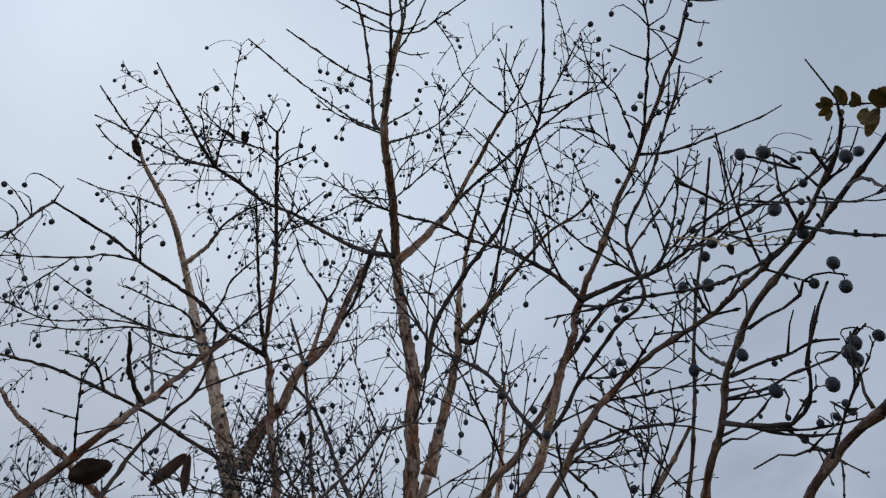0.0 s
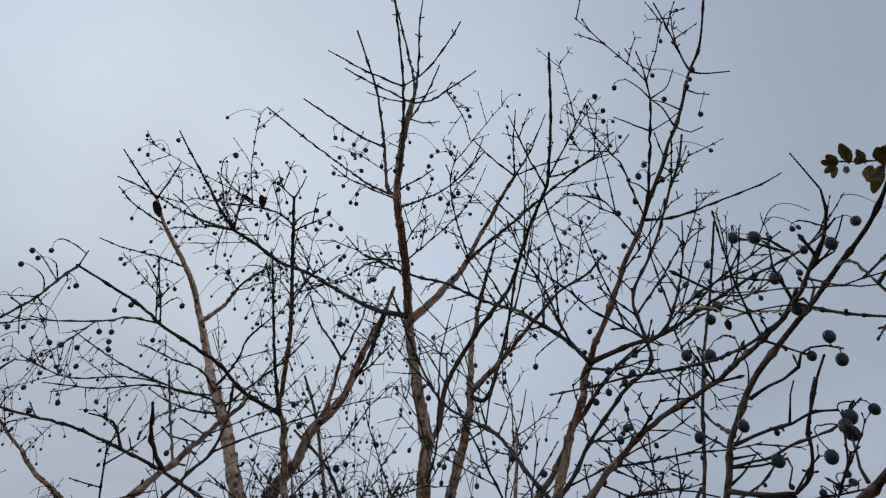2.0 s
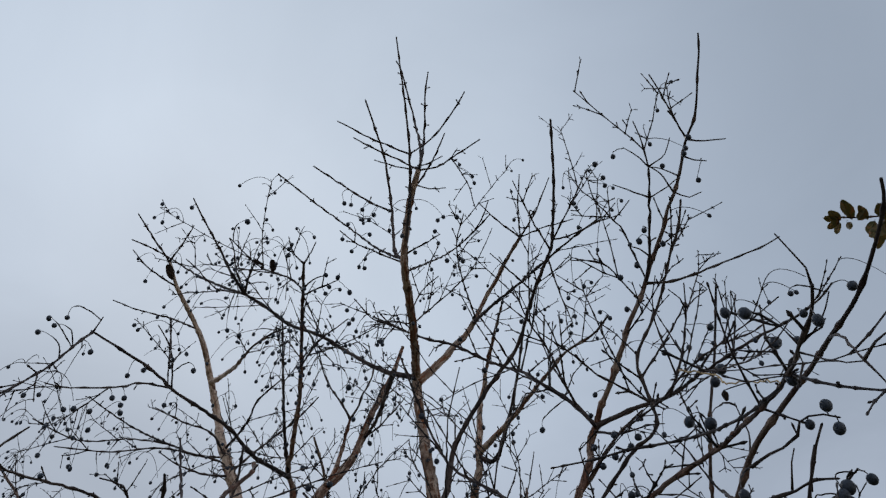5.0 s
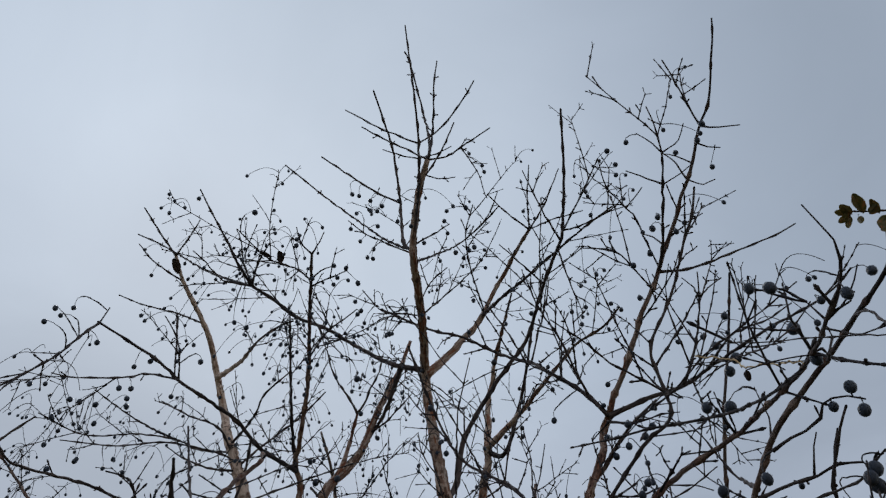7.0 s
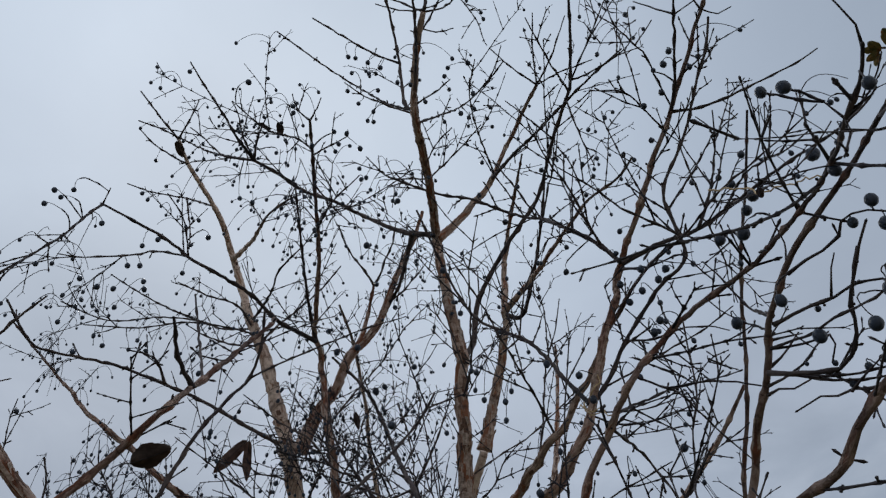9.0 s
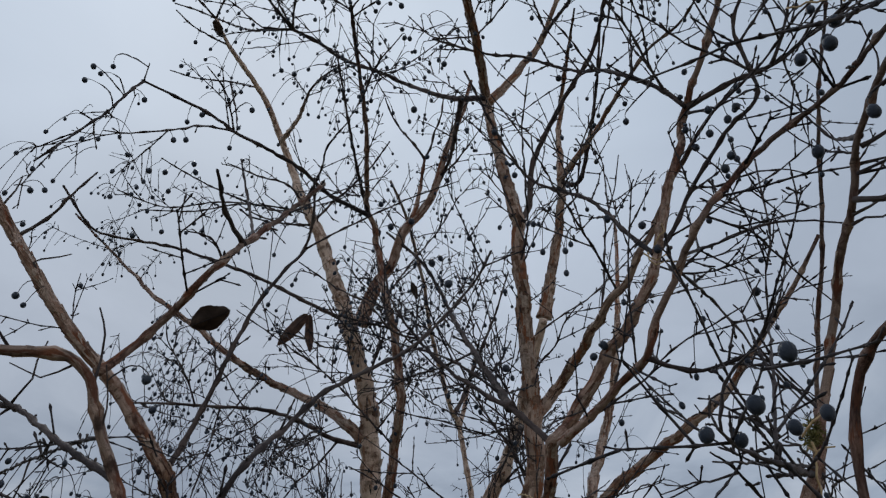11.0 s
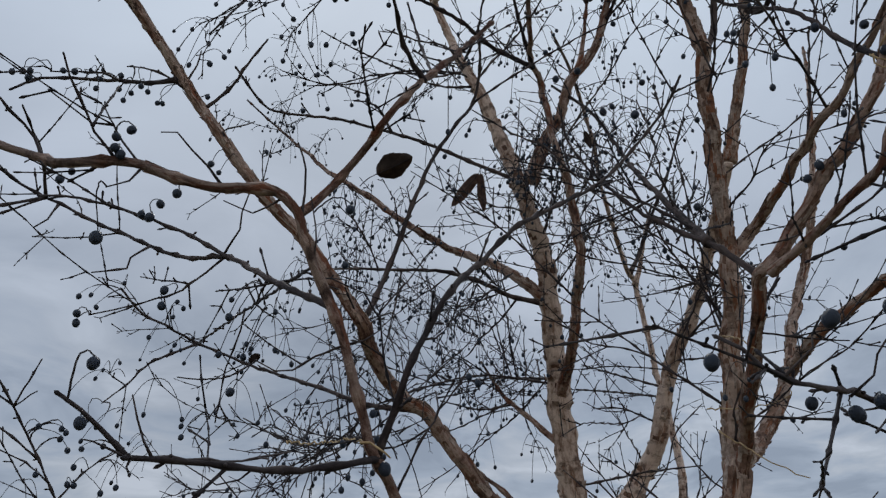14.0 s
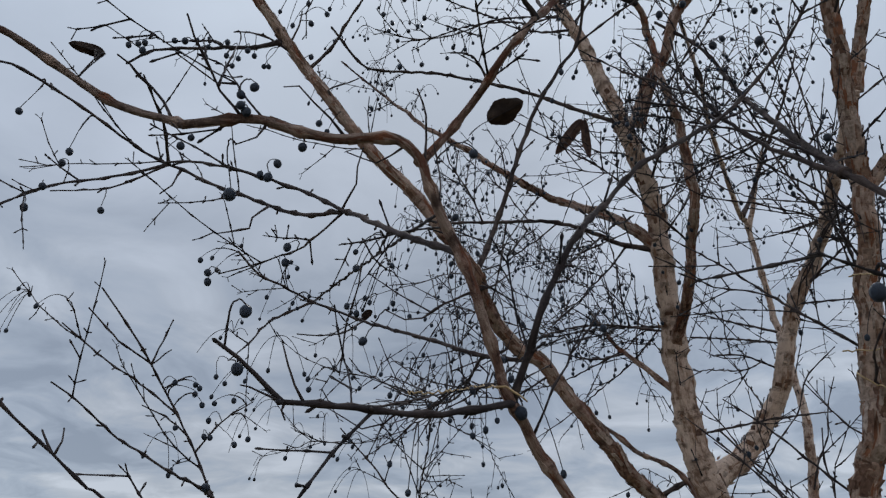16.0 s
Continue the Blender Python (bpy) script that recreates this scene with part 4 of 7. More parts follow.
limb(back, 0.0150, 0.0050, (-0.495, 1.601, 2.499), (-0.457, 1.597, 2.589), (-0.417, 1.604, 2.658), (-0.387, 1.602, 2.727), (-0.372, 1.611, 2.771), (-0.341, 1.625, 2.818), (-0.309, 1.632, 2.869), (-0.287, 1.632, 2.923), (-0.263, 1.619, 2.989), (-0.234, 1.610, 3.049), (-0.200, 1.601, 3.109), (-0.178, 1.592, 3.164), (-0.161, 1.586, 3.213), mat=BARK_BROWN, twigs=0.6, fruit=0.6, sprays=0.7)
limb(back, 0.0075, 0.0035, (-0.370, 1.612, 2.771), (-0.355, 1.619, 2.817), (-0.343, 1.620, 2.869), (-0.331, 1.616, 2.923), (-0.317, 1.606, 2.983), mat=BARK_BROWN, twigs=0.8, sprays=0.8)
limb(back, 0.0033, 0.0016, (-0.317, 1.606, 2.983), (-0.296, 1.594, 3.003), (-0.271, 1.570, 3.035), (-0.241, 1.545, 3.069), (-0.223, 1.515, 3.101), twigs=0.9)
limb(back, 0.0034, 0.0016, (-0.317, 1.606, 2.983), (-0.333, 1.571, 3.012), (-0.354, 1.535, 3.039), (-0.368, 1.494, 3.072), (-0.370, 1.462, 3.098), twigs=0.9)
limb(back, 0.0028, 0.0014, (-0.281, 1.628, 2.929), (-0.243, 1.623, 2.948), (-0.197, 1.607, 2.980), (-0.158, 1.590, 3.007), twigs=0.9)
limb(right, 0.0114, 0.0014, (-0.141, 1.527, 1.754), (-0.109, 1.503, 1.814), (-0.083, 1.427, 1.854), (-0.050, 1.348, 1.893), (-0.018, 1.265, 1.946), (-0.002, 1.234, 1.974), (0.025, 1.216, 1.985), (0.087, 1.200, 2.058), (0.138, 1.183, 2.106), (0.171, 1.165, 2.143), (0.203, 1.157, 2.201), (0.241, 1.134, 2.286), (0.284, 1.143, 2.398), (0.310, 1.118, 2.445), (0.352, 1.065, 2.492), (0.397, 1.016, 2.560), (0.442, 0.976, 2.612), (0.476, 0.933, 2.658), (0.517, 0.875, 2.705), (0.542, 0.840, 2.739), (0.568, 0.795, 2.777), (0.590, 0.759, 2.799), (0.605, 0.700, 2.833), (0.615, 0.663, 2.857), (0.619, 0.639, 2.874), mat=BARK_BROWN, twigs=0.4, fruit=0.4, sprays=0.2)
limb(right, 0.0061, 0.0016, (0.014, 1.211, 1.966), (0.065, 1.167, 1.975), (0.123, 1.113, 1.992), (0.159, 1.060, 1.990), (0.180, 1.044, 2.028), (0.211, 1.021, 2.062), (0.256, 0.973, 2.106), (0.296, 0.983, 2.149), (0.351, 0.977, 2.191), (0.436, 0.924, 2.205), (0.466, 0.758, 2.136), (0.466, 0.661, 2.092), (0.452, 0.584, 2.053), (0.463, 0.557, 2.060), (0.463, 0.527, 2.064), mat=BARK_BROWN, twigs=0.81, fruit=0, sprays=0)
limb(right, 0.0037, 0.0020, (0.198, 1.158, 2.192), (0.238, 1.174, 2.250), (0.273, 1.155, 2.294), (0.313, 1.133, 2.330), (0.352, 1.113, 2.361), (0.399, 1.091, 2.392), (0.391, 1.038, 2.483), (0.431, 1.004, 2.538), (0.456, 0.986, 2.572), (0.492, 0.936, 2.630), (0.518, 0.905, 2.666), (0.533, 0.876, 2.701), twigs=0.55, fruit=0.6, sprays=0.15)
limb(right, 0.0029, 0.0011, (0.442, 0.976, 2.612), (0.453, 0.917, 2.617), (0.460, 0.871, 2.637), (0.467, 0.821, 2.654), (0.473, 0.774, 2.679), (0.467, 0.725, 2.708), (0.461, 0.706, 2.720), twigs=0.55, fruit=0.6, sprays=0.15)
limb(right, 0.0026, 0.0011, (0.442, 0.976, 2.612), (0.492, 0.982, 2.611), (0.545, 0.987, 2.628), (0.600, 0.970, 2.627), (0.644, 0.944, 2.613), (0.671, 0.918, 2.602), twigs=0.15, fruit=0.3, sprays=0)
limb(right, 0.0019, 0.0012, (0.568, 0.795, 2.777), (0.550, 0.754, 2.796), (0.532, 0.709, 2.816), (0.518, 0.679, 2.827), twigs=0.55, fruit=0.6, sprays=0.15)
limb(right, 0.0018, 0.0010, (0.568, 0.795, 2.777), (0.594, 0.794, 2.757), (0.625, 0.790, 2.745), twigs=0.55, fruit=0.6, sprays=0.15)
limb(right, 0.0013, 0.0010, (0.555, 0.817, 2.757), (0.571, 0.824, 2.749), (0.589, 0.823, 2.737), twigs=0.55, fruit=0.6, sprays=0.15)
limb(right, 0.0013, 0.0009, (0.540, 0.843, 2.735), (0.513, 0.827, 2.743), (0.488, 0.815, 2.741), twigs=0.55, fruit=0.6, sprays=0.15)
limb(right, 0.0013, 0.0010, (0.525, 0.863, 2.717), (0.552, 0.877, 2.711), (0.572, 0.872, 2.712), twigs=0.55, fruit=0.6, sprays=0.15)
limb(right, 0.0017, 0.0010, (0.525, 0.863, 2.717), (0.506, 0.830, 2.736), (0.487, 0.809, 2.734), twigs=0.55, fruit=0.6, sprays=0.15)
limb(right, 0.0017, 0.0010, (0.445, 0.972, 2.616), (0.433, 0.938, 2.652), (0.418, 0.893, 2.684), (0.382, 0.849, 2.716), (0.375, 0.802, 2.741), twigs=0.55, fruit=0.6, sprays=0.15)
limb(right, 0.0012, 0.0010, (0.409, 0.883, 2.693), (0.436, 0.839, 2.682), twigs=0.55, fruit=0.6, sprays=0.15)
limb(right, 0.0017, 0.0009, (0.467, 0.821, 2.654), (0.442, 0.808, 2.661), (0.408, 0.783, 2.658), twigs=0.55, fruit=0.6, sprays=0.15)
limb(right, 0.0012, 0.0009, (0.467, 0.821, 2.654), (0.502, 0.816, 2.670), (0.524, 0.805, 2.676), twigs=0.55, fruit=0.6, sprays=0.15)
limb(right, 0.0012, 0.0009, (0.473, 0.774, 2.679), (0.462, 0.761, 2.694), (0.438, 0.741, 2.701), twigs=0.55, fruit=0.6, sprays=0.15)
limb(right, 0.0012, 0.0009, (0.473, 0.774, 2.679), (0.506, 0.763, 2.694), (0.517, 0.743, 2.705), twigs=0.55, fruit=0.6, sprays=0.15)
limb(right, 0.0017, 0.0010, (0.473, 0.937, 2.653), (0.508, 0.915, 2.658), (0.531, 0.897, 2.652), twigs=0.55, fruit=0.6, sprays=0.15)
limb(right, 0.0017, 0.0010, (0.464, 0.948, 2.643), (0.442, 0.923, 2.646), (0.423, 0.904, 2.635), twigs=0.55, fruit=0.6, sprays=0.15)
limb(right, 0.0017, 0.0010, (0.423, 0.992, 2.591), (0.401, 0.962, 2.609), (0.371, 0.922, 2.625), (0.317, 0.902, 2.625), twigs=0.55, fruit=0.6, sprays=0.15)
limb(right, 0.0039, 0.0025, (0.303, 1.124, 2.433), (0.271, 1.125, 2.495), (0.218, 1.152, 2.584), (0.187, 1.209, 2.672), (0.140, 1.263, 2.752), (0.042, 1.255, 2.834), (-0.037, 1.252, 2.880), (-0.140, 1.216, 2.937), twigs=1.4, fruit=0.9, sprays=1.3)
limb(right, 0.0020, 0.0011, (0.187, 1.209, 2.672), (0.211, 1.167, 2.707), (0.242, 1.133, 2.769), (0.258, 1.112, 2.814), twigs=0.45, fruit=0.5, sprays=0)
limb(right, 0.0021, 0.0012, (0.176, 1.222, 2.691), (0.152, 1.164, 2.719), (0.115, 1.131, 2.794), twigs=0.45, fruit=0.5, sprays=0)
limb(right, 0.0040, 0.0022, (0.200, 1.157, 2.196), (0.170, 1.205, 2.276), (0.144, 1.228, 2.344), (0.117, 1.251, 2.405), (0.088, 1.280, 2.451), (0.019, 1.305, 2.527), (-0.016, 1.289, 2.592), (-0.042, 1.257, 2.670), (-0.070, 1.193, 2.766))
limb(right, 0.0047, 0.0014, (-0.002, 1.234, 1.974), (-0.054, 1.243, 2.039), (-0.102, 1.250, 2.081), (-0.155, 1.247, 2.130), (-0.197, 1.240, 2.186), (-0.226, 1.242, 2.230), (-0.249, 1.222, 2.283), (-0.253, 1.203, 2.347))
limb(right, 0.0068, 0.0032, (-0.061, 1.244, 2.046), (-0.119, 1.348, 2.166), (-0.205, 1.480, 2.341), (-0.271, 1.591, 2.490), (-0.332, 1.604, 2.635), (-0.421, 1.597, 2.750))
limb(right, 0.0046, 0.0014, (0.303, 1.124, 2.433), (0.385, 1.113, 2.451), (0.442, 1.130, 2.476), (0.506, 1.129, 2.512), (0.561, 1.074, 2.502), (0.610, 1.018, 2.482), (0.643, 0.965, 2.455), (0.664, 0.913, 2.432), (0.669, 0.864, 2.411), twigs=0.55, fruit=0.6, sprays=0.15)
limb(right, 0.0023, 0.0010, (0.499, 1.129, 2.510), (0.514, 1.002, 2.453), (0.553, 0.941, 2.414), (0.573, 0.881, 2.380), twigs=0.495, fruit=0, sprays=0)
limb(right, 0.0019, 0.0009, (0.510, 1.124, 2.512), (0.528, 0.977, 2.388), (0.538, 0.900, 2.333), (0.542, 0.821, 2.288), (0.559, 0.804, 2.298), twigs=0.495, fruit=0, sprays=0)
limb(right, 0.0029, 0.0012, (0.442, 1.130, 2.476), (0.464, 1.114, 2.506), (0.497, 1.097, 2.570), (0.512, 1.052, 2.610), (0.518, 1.019, 2.638), twigs=0.55, fruit=0.6, sprays=0.15)
limb(right, 0.0019, 0.0010, (0.512, 1.052, 2.610), (0.528, 1.009, 2.589), (0.545, 1.001, 2.593), twigs=0.55, fruit=0.6, sprays=0.15)
limb(right, 0.0019, 0.0010, (0.512, 1.052, 2.610), (0.494, 1.006, 2.594), (0.482, 0.997, 2.606), twigs=0.55, fruit=0.6, sprays=0.15)
limb(right, 0.0018, 0.0010, (0.464, 1.114, 2.506), (0.448, 1.046, 2.526), (0.443, 1.018, 2.558), (0.446, 0.989, 2.586), twigs=0.55, fruit=0.6, sprays=0.15)
limb(right, 0.0102, 0.0021, (0.303, 1.638, -0.050), (0.314, 1.614, 0.892), (0.325, 1.589, 1.785), (0.365, 1.517, 1.966), (0.385, 1.479, 2.060), (0.420, 1.427, 2.168), (0.448, 1.384, 2.242), (0.473, 1.332, 2.323), (0.491, 1.271, 2.394), (0.508, 1.212, 2.454), (0.512, 1.211, 2.468), (0.525, 1.197, 2.501), (0.564, 1.155, 2.601), (0.597, 1.082, 2.695), twigs=0.55, fruit=0.6, sprays=0.15)
limb(right, 0.0033, 0.0013, (0.159, 1.060, 1.990), (0.188, 1.083, 1.980), (0.218, 1.092, 1.976), (0.251, 1.095, 1.979), (0.271, 1.092, 1.983), (0.295, 1.081, 2.002), (0.312, 1.070, 2.021), twigs=0.9, fruit=0, sprays=0)
limb(right, 0.0019, 0.0009, (0.048, 1.181, 1.971), (0.146, 1.191, 2.026), (0.189, 1.176, 2.052), (0.237, 1.162, 2.065), (0.289, 1.145, 2.077), sprays=0.3)
limb(right, 0.0021, 0.0012, (0.230, 1.001, 2.081), (0.278, 1.079, 2.140), (0.317, 1.081, 2.149), (0.349, 1.087, 2.156), (0.387, 1.096, 2.155), (0.427, 1.096, 2.138), twigs=0.55, fruit=0.6, sprays=0.15)
limb(right, 0.0015, 0.0009, (0.262, 0.976, 2.113), (0.307, 1.016, 2.106), (0.332, 1.054, 2.098), (0.363, 1.101, 2.074), (0.395, 1.142, 2.053), twigs=0.55, fruit=0.6, sprays=0.15)
limb(right, 0.0018, 0.0010, (0.276, 1.154, 2.297), (0.321, 1.173, 2.303), (0.364, 1.182, 2.319), (0.412, 1.198, 2.324), (0.445, 1.222, 2.325), twigs=0.55, fruit=0.6, sprays=0.15)
limb(right, 0.0021, 0.0011, (0.219, 1.013, 2.070), (0.255, 1.132, 2.088), (0.273, 1.148, 2.058), (0.286, 1.162, 2.029), (0.307, 1.180, 1.988), (0.330, 1.194, 1.948), sprays=0.3)
limb(right, 0.0017, 0.0012, (0.247, 0.875, 1.782), (0.286, 1.020, 1.933), (0.318, 1.155, 2.068), (0.328, 1.130, 2.109), (0.346, 1.106, 2.150), (0.352, 1.090, 2.205), (0.358, 1.080, 2.258), sprays=0.3)
limb(right, 0.0026, 0.0009, (0.299, 1.129, 2.425), (0.334, 1.079, 2.374), (0.374, 1.048, 2.357), (0.397, 1.025, 2.337), twigs=0.55, fruit=0.6, sprays=0.15)
limb(right, 0.0014, 0.0009, (0.195, 1.158, 2.187), (0.247, 1.174, 2.184), (0.292, 1.175, 2.185), (0.314, 1.174, 2.196), twigs=0.55, fruit=0.6, sprays=0.15)
limb(right, 0.0017, 0.0009, (0.192, 1.159, 2.182), (0.242, 1.182, 2.166), (0.287, 1.184, 2.166), (0.325, 1.179, 2.171), (0.348, 1.177, 2.178), twigs=0.55, fruit=0.6, sprays=0.15)
limb(near_right, 0.0177, 0.0013, (0.068, 1.011, -0.050), (0.101, 1.018, 0.791), (0.134, 1.025, 1.584), (0.251, 1.045, 1.755), (0.273, 1.043, 1.789), (0.295, 1.048, 1.827), (0.311, 1.066, 1.863), (0.331, 1.071, 1.905), (0.356, 1.062, 1.964), (0.379, 1.013, 2.019), (0.404, 0.935, 2.059), (0.415, 0.913, 2.083), (0.420, 0.882, 2.094), (0.446, 0.831, 2.121), (0.475, 0.779, 2.131), (0.501, 0.730, 2.135), (0.504, 0.636, 2.100), (0.510, 0.556, 2.075), (0.524, 0.507, 2.085), (0.526, 0.467, 2.087), (0.518, 0.440, 2.083), twigs=0.27, fruit=0, sprays=0)
limb(near_right, 0.0026, 0.0010, (0.420, 0.882, 2.094), (0.434, 0.988, 2.183), (0.424, 1.001, 2.219), (0.416, 1.009, 2.264), (0.404, 1.014, 2.301), sprays=0.3)
limb(near_right, 0.0016, 0.0008, (0.417, 0.901, 2.088), (0.408, 0.960, 2.149), (0.385, 0.950, 2.167), (0.373, 0.942, 2.182), twigs=0.9, fruit=0, sprays=0)
limb(near_right, 0.0015, 0.0008, (0.415, 0.913, 2.083), (0.444, 0.919, 2.087), (0.455, 0.928, 2.094), twigs=0.9, fruit=0, sprays=0)
limb(near_right, 0.0035, 0.0010, (0.291, 1.048, 1.820), (0.247, 0.860, 1.774), (0.229, 0.816, 1.769), (0.215, 0.772, 1.763), (0.205, 0.725, 1.759), twigs=0.9, fruit=0, sprays=0)
limb(near_right, 0.0032, 0.0016, (0.174, 1.031, 1.641), (0.104, 1.006, 1.726), (0.069, 0.879, 1.713), (0.054, 0.846, 1.711), (0.036, 0.838, 1.723), (0.026, 0.832, 1.737), (0.011, 0.825, 1.747), twigs=0.9, fruit=0, sprays=0)
limb(near_right, 0.0011, 0.0007, (0.049, 0.843, 1.714), (0.060, 0.842, 1.723), (0.072, 0.841, 1.732), (0.074, 0.838, 1.740), twigs=0.9, fruit=0, sprays=0)
limb(near_right, 0.0010, 0.0008, (0.083, 0.933, 1.718), (0.102, 0.929, 1.731), (0.110, 0.923, 1.745), (0.118, 0.921, 1.755), twigs=0.9, fruit=0, sprays=0)
limb(near_right, 0.0012, 0.0007, (0.104, 1.006, 1.726), (0.094, 0.997, 1.724), (0.075, 0.985, 1.719), twigs=0.9, fruit=0, sprays=0)
limb(near_right, 0.0018, 0.0006, (0.295, 1.048, 1.827), (0.250, 0.923, 1.796), (0.218, 0.833, 1.771), (0.197, 0.742, 1.744), twigs=0.9, fruit=0, sprays=0)
limb(near_right, 0.0021, 0.0008, (0.261, 1.044, 1.769), (0.237, 0.985, 1.783), (0.214, 0.929, 1.801), (0.199, 0.879, 1.799), twigs=0.9, fruit=0, sprays=0)
limb(near_right, 0.0012, 0.0005, (0.218, 0.938, 1.798), (0.193, 0.940, 1.795), (0.174, 0.894, 1.781), (0.153, 0.848, 1.761), twigs=0.9, fruit=0, sprays=0)
limb(near_right, 0.0023, 0.0013, (0.324, 1.069, 1.891), (0.309, 1.099, 1.938), (0.297, 1.091, 1.958), (0.282, 1.078, 1.989), twigs=0.9, fruit=0, sprays=0)
limb(near_right, 0.0016, 0.0006, (0.296, 1.049, 1.829), (0.276, 0.960, 1.822), (0.257, 0.932, 1.813), (0.253, 0.893, 1.826), (0.254, 0.862, 1.818), twigs=0.9, fruit=0, sprays=0)
limb(near_right, 0.0014, 0.0007, (0.504, 0.630, 2.098), (0.489, 0.583, 2.054), (0.476, 0.549, 1.995), (0.488, 0.561, 1.971), twigs=0.9, fruit=0, sprays=0)
limb(near_right, 0.0013, 0.0007, (0.476, 0.549, 1.995), (0.481, 0.529, 1.993), (0.491, 0.507, 1.986), twigs=0.9, fruit=0, sprays=0)
limb(near_right, 0.0010, 0.0006, (0.456, 0.604, 2.063), (0.465, 0.583, 2.033), (0.466, 0.556, 2.001), (0.477, 0.553, 1.997), twigs=0.9, fruit=0, sprays=0)
limb(near_right, 0.0011, 0.0006, (0.454, 0.580, 2.055), (0.468, 0.563, 2.051), (0.467, 0.547, 2.044), twigs=0.9, fruit=0, sprays=0)
limb(near_right, 0.0011, 0.0006, (0.463, 0.527, 2.064), (0.462, 0.514, 2.075), (0.452, 0.500, 2.084), (0.441, 0.486, 2.093), twigs=0.9, fruit=0, sprays=0)
limb(near_right, 0.0010, 0.0006, (0.452, 0.584, 2.053), (0.449, 0.585, 2.071), (0.445, 0.583, 2.080), twigs=0.9, fruit=0, sprays=0)
limb(near_right, 0.0011, 0.0006, (0.452, 0.584, 2.053), (0.473, 0.565, 2.061), (0.480, 0.541, 2.068), twigs=0.9, fruit=0, sprays=0)
limb(near_right, 0.0014, 0.0007, (0.443, 0.836, 2.119), (0.457, 0.843, 2.162), (0.453, 0.832, 2.180), (0.450, 0.823, 2.191), twigs=0.9, fruit=0, sprays=0)
limb(near_right, 0.0027, 0.0013, (0.403, 0.931, 2.053), (0.421, 0.921, 2.041), (0.444, 0.909, 2.029), (0.464, 0.895, 2.019), (0.472, 0.879, 2.022), (0.483, 0.856, 2.033), (0.482, 0.832, 2.052), (0.488, 0.808, 2.066), (0.497, 0.779, 2.083), (0.504, 0.756, 2.091), twigs=0.45, fruit=0, sprays=0)
limb(near_right, 0.0023, 0.0012, (0.420, 0.892, 2.089), (0.440, 0.878, 2.086), (0.456, 0.864, 2.084), (0.477, 0.850, 2.078), (0.497, 0.833, 2.077), (0.516, 0.820, 2.067), twigs=0.45, fruit=0, sprays=0)
limb(near_right, 0.0017, 0.0009, (0.413, 0.916, 2.074), (0.433, 0.891, 2.063), (0.449, 0.867, 2.051), (0.462, 0.839, 2.045), (0.483, 0.810, 2.035), (0.495, 0.784, 2.026), (0.500, 0.756, 2.023), (0.503, 0.731, 2.017), twigs=0.45, fruit=0, sprays=0)
limb(near_right, 0.0018, 0.0009, (0.435, 0.819, 2.097), (0.455, 0.805, 2.100), (0.469, 0.794, 2.099), (0.484, 0.781, 2.101), (0.490, 0.767, 2.108), (0.498, 0.758, 2.107), (0.510, 0.751, 2.101), (0.521, 0.747, 2.091), twigs=0.45, fruit=0, sprays=0)
limb(near_right, 0.0020, 0.0011, (0.403, 0.931, 2.053), (0.437, 0.920, 2.033), (0.470, 0.909, 2.012), (0.503, 0.891, 1.999), twigs=0.45, fruit=0, sprays=0)
limb(near_right, 0.0018, 0.0010, (0.418, 0.930, 2.047), (0.453, 0.916, 2.027), (0.481, 0.899, 2.012), (0.509, 0.878, 2.003), (0.534, 0.856, 1.995), twigs=0.45, fruit=0, sprays=0)
limb(near_right, 0.0016, 0.0009, (0.413, 0.916, 2.074), (0.444, 0.906, 2.065), (0.470, 0.893, 2.062), (0.471, 0.894, 2.049), (0.462, 0.900, 2.033), twigs=0.45, fruit=0, sprays=0)
limb(near_right, 0.0013, 0.0008, (0.482, 0.869, 2.092), (0.485, 0.849, 2.102), (0.490, 0.825, 2.115), twigs=0.45, fruit=0, sprays=0)
limb(near_right, 0.0014, 0.0008, (0.495, 0.850, 2.075), (0.500, 0.824, 2.092), (0.504, 0.803, 2.100), twigs=0.45, fruit=0, sprays=0)
limb(near_right, 0.0016, 0.0010, (0.401, 0.947, 2.046), (0.421, 0.947, 2.052), (0.444, 0.943, 2.063), (0.465, 0.937, 2.078), (0.483, 0.932, 2.091), twigs=0.45, fruit=0, sprays=0)
limb(near_right, 0.0018, 0.0010, (0.410, 0.935, 2.063), (0.424, 0.934, 2.072), (0.436, 0.933, 2.081), (0.451, 0.928, 2.095), twigs=0.45, fruit=0, sprays=0)
limb(near_right, 0.0015, 0.0010, (0.469, 0.725, 1.929), (0.469, 0.726, 1.943), (0.471, 0.724, 1.959), (0.474, 0.723, 1.971), twigs=0.45, fruit=0, sprays=0)
limb(near_right, 0.0016, 0.0010, (0.398, 0.952, 2.038), (0.414, 0.959, 2.047), (0.432, 0.967, 2.050), (0.454, 0.972, 2.059), twigs=0.45, fruit=0, sprays=0)
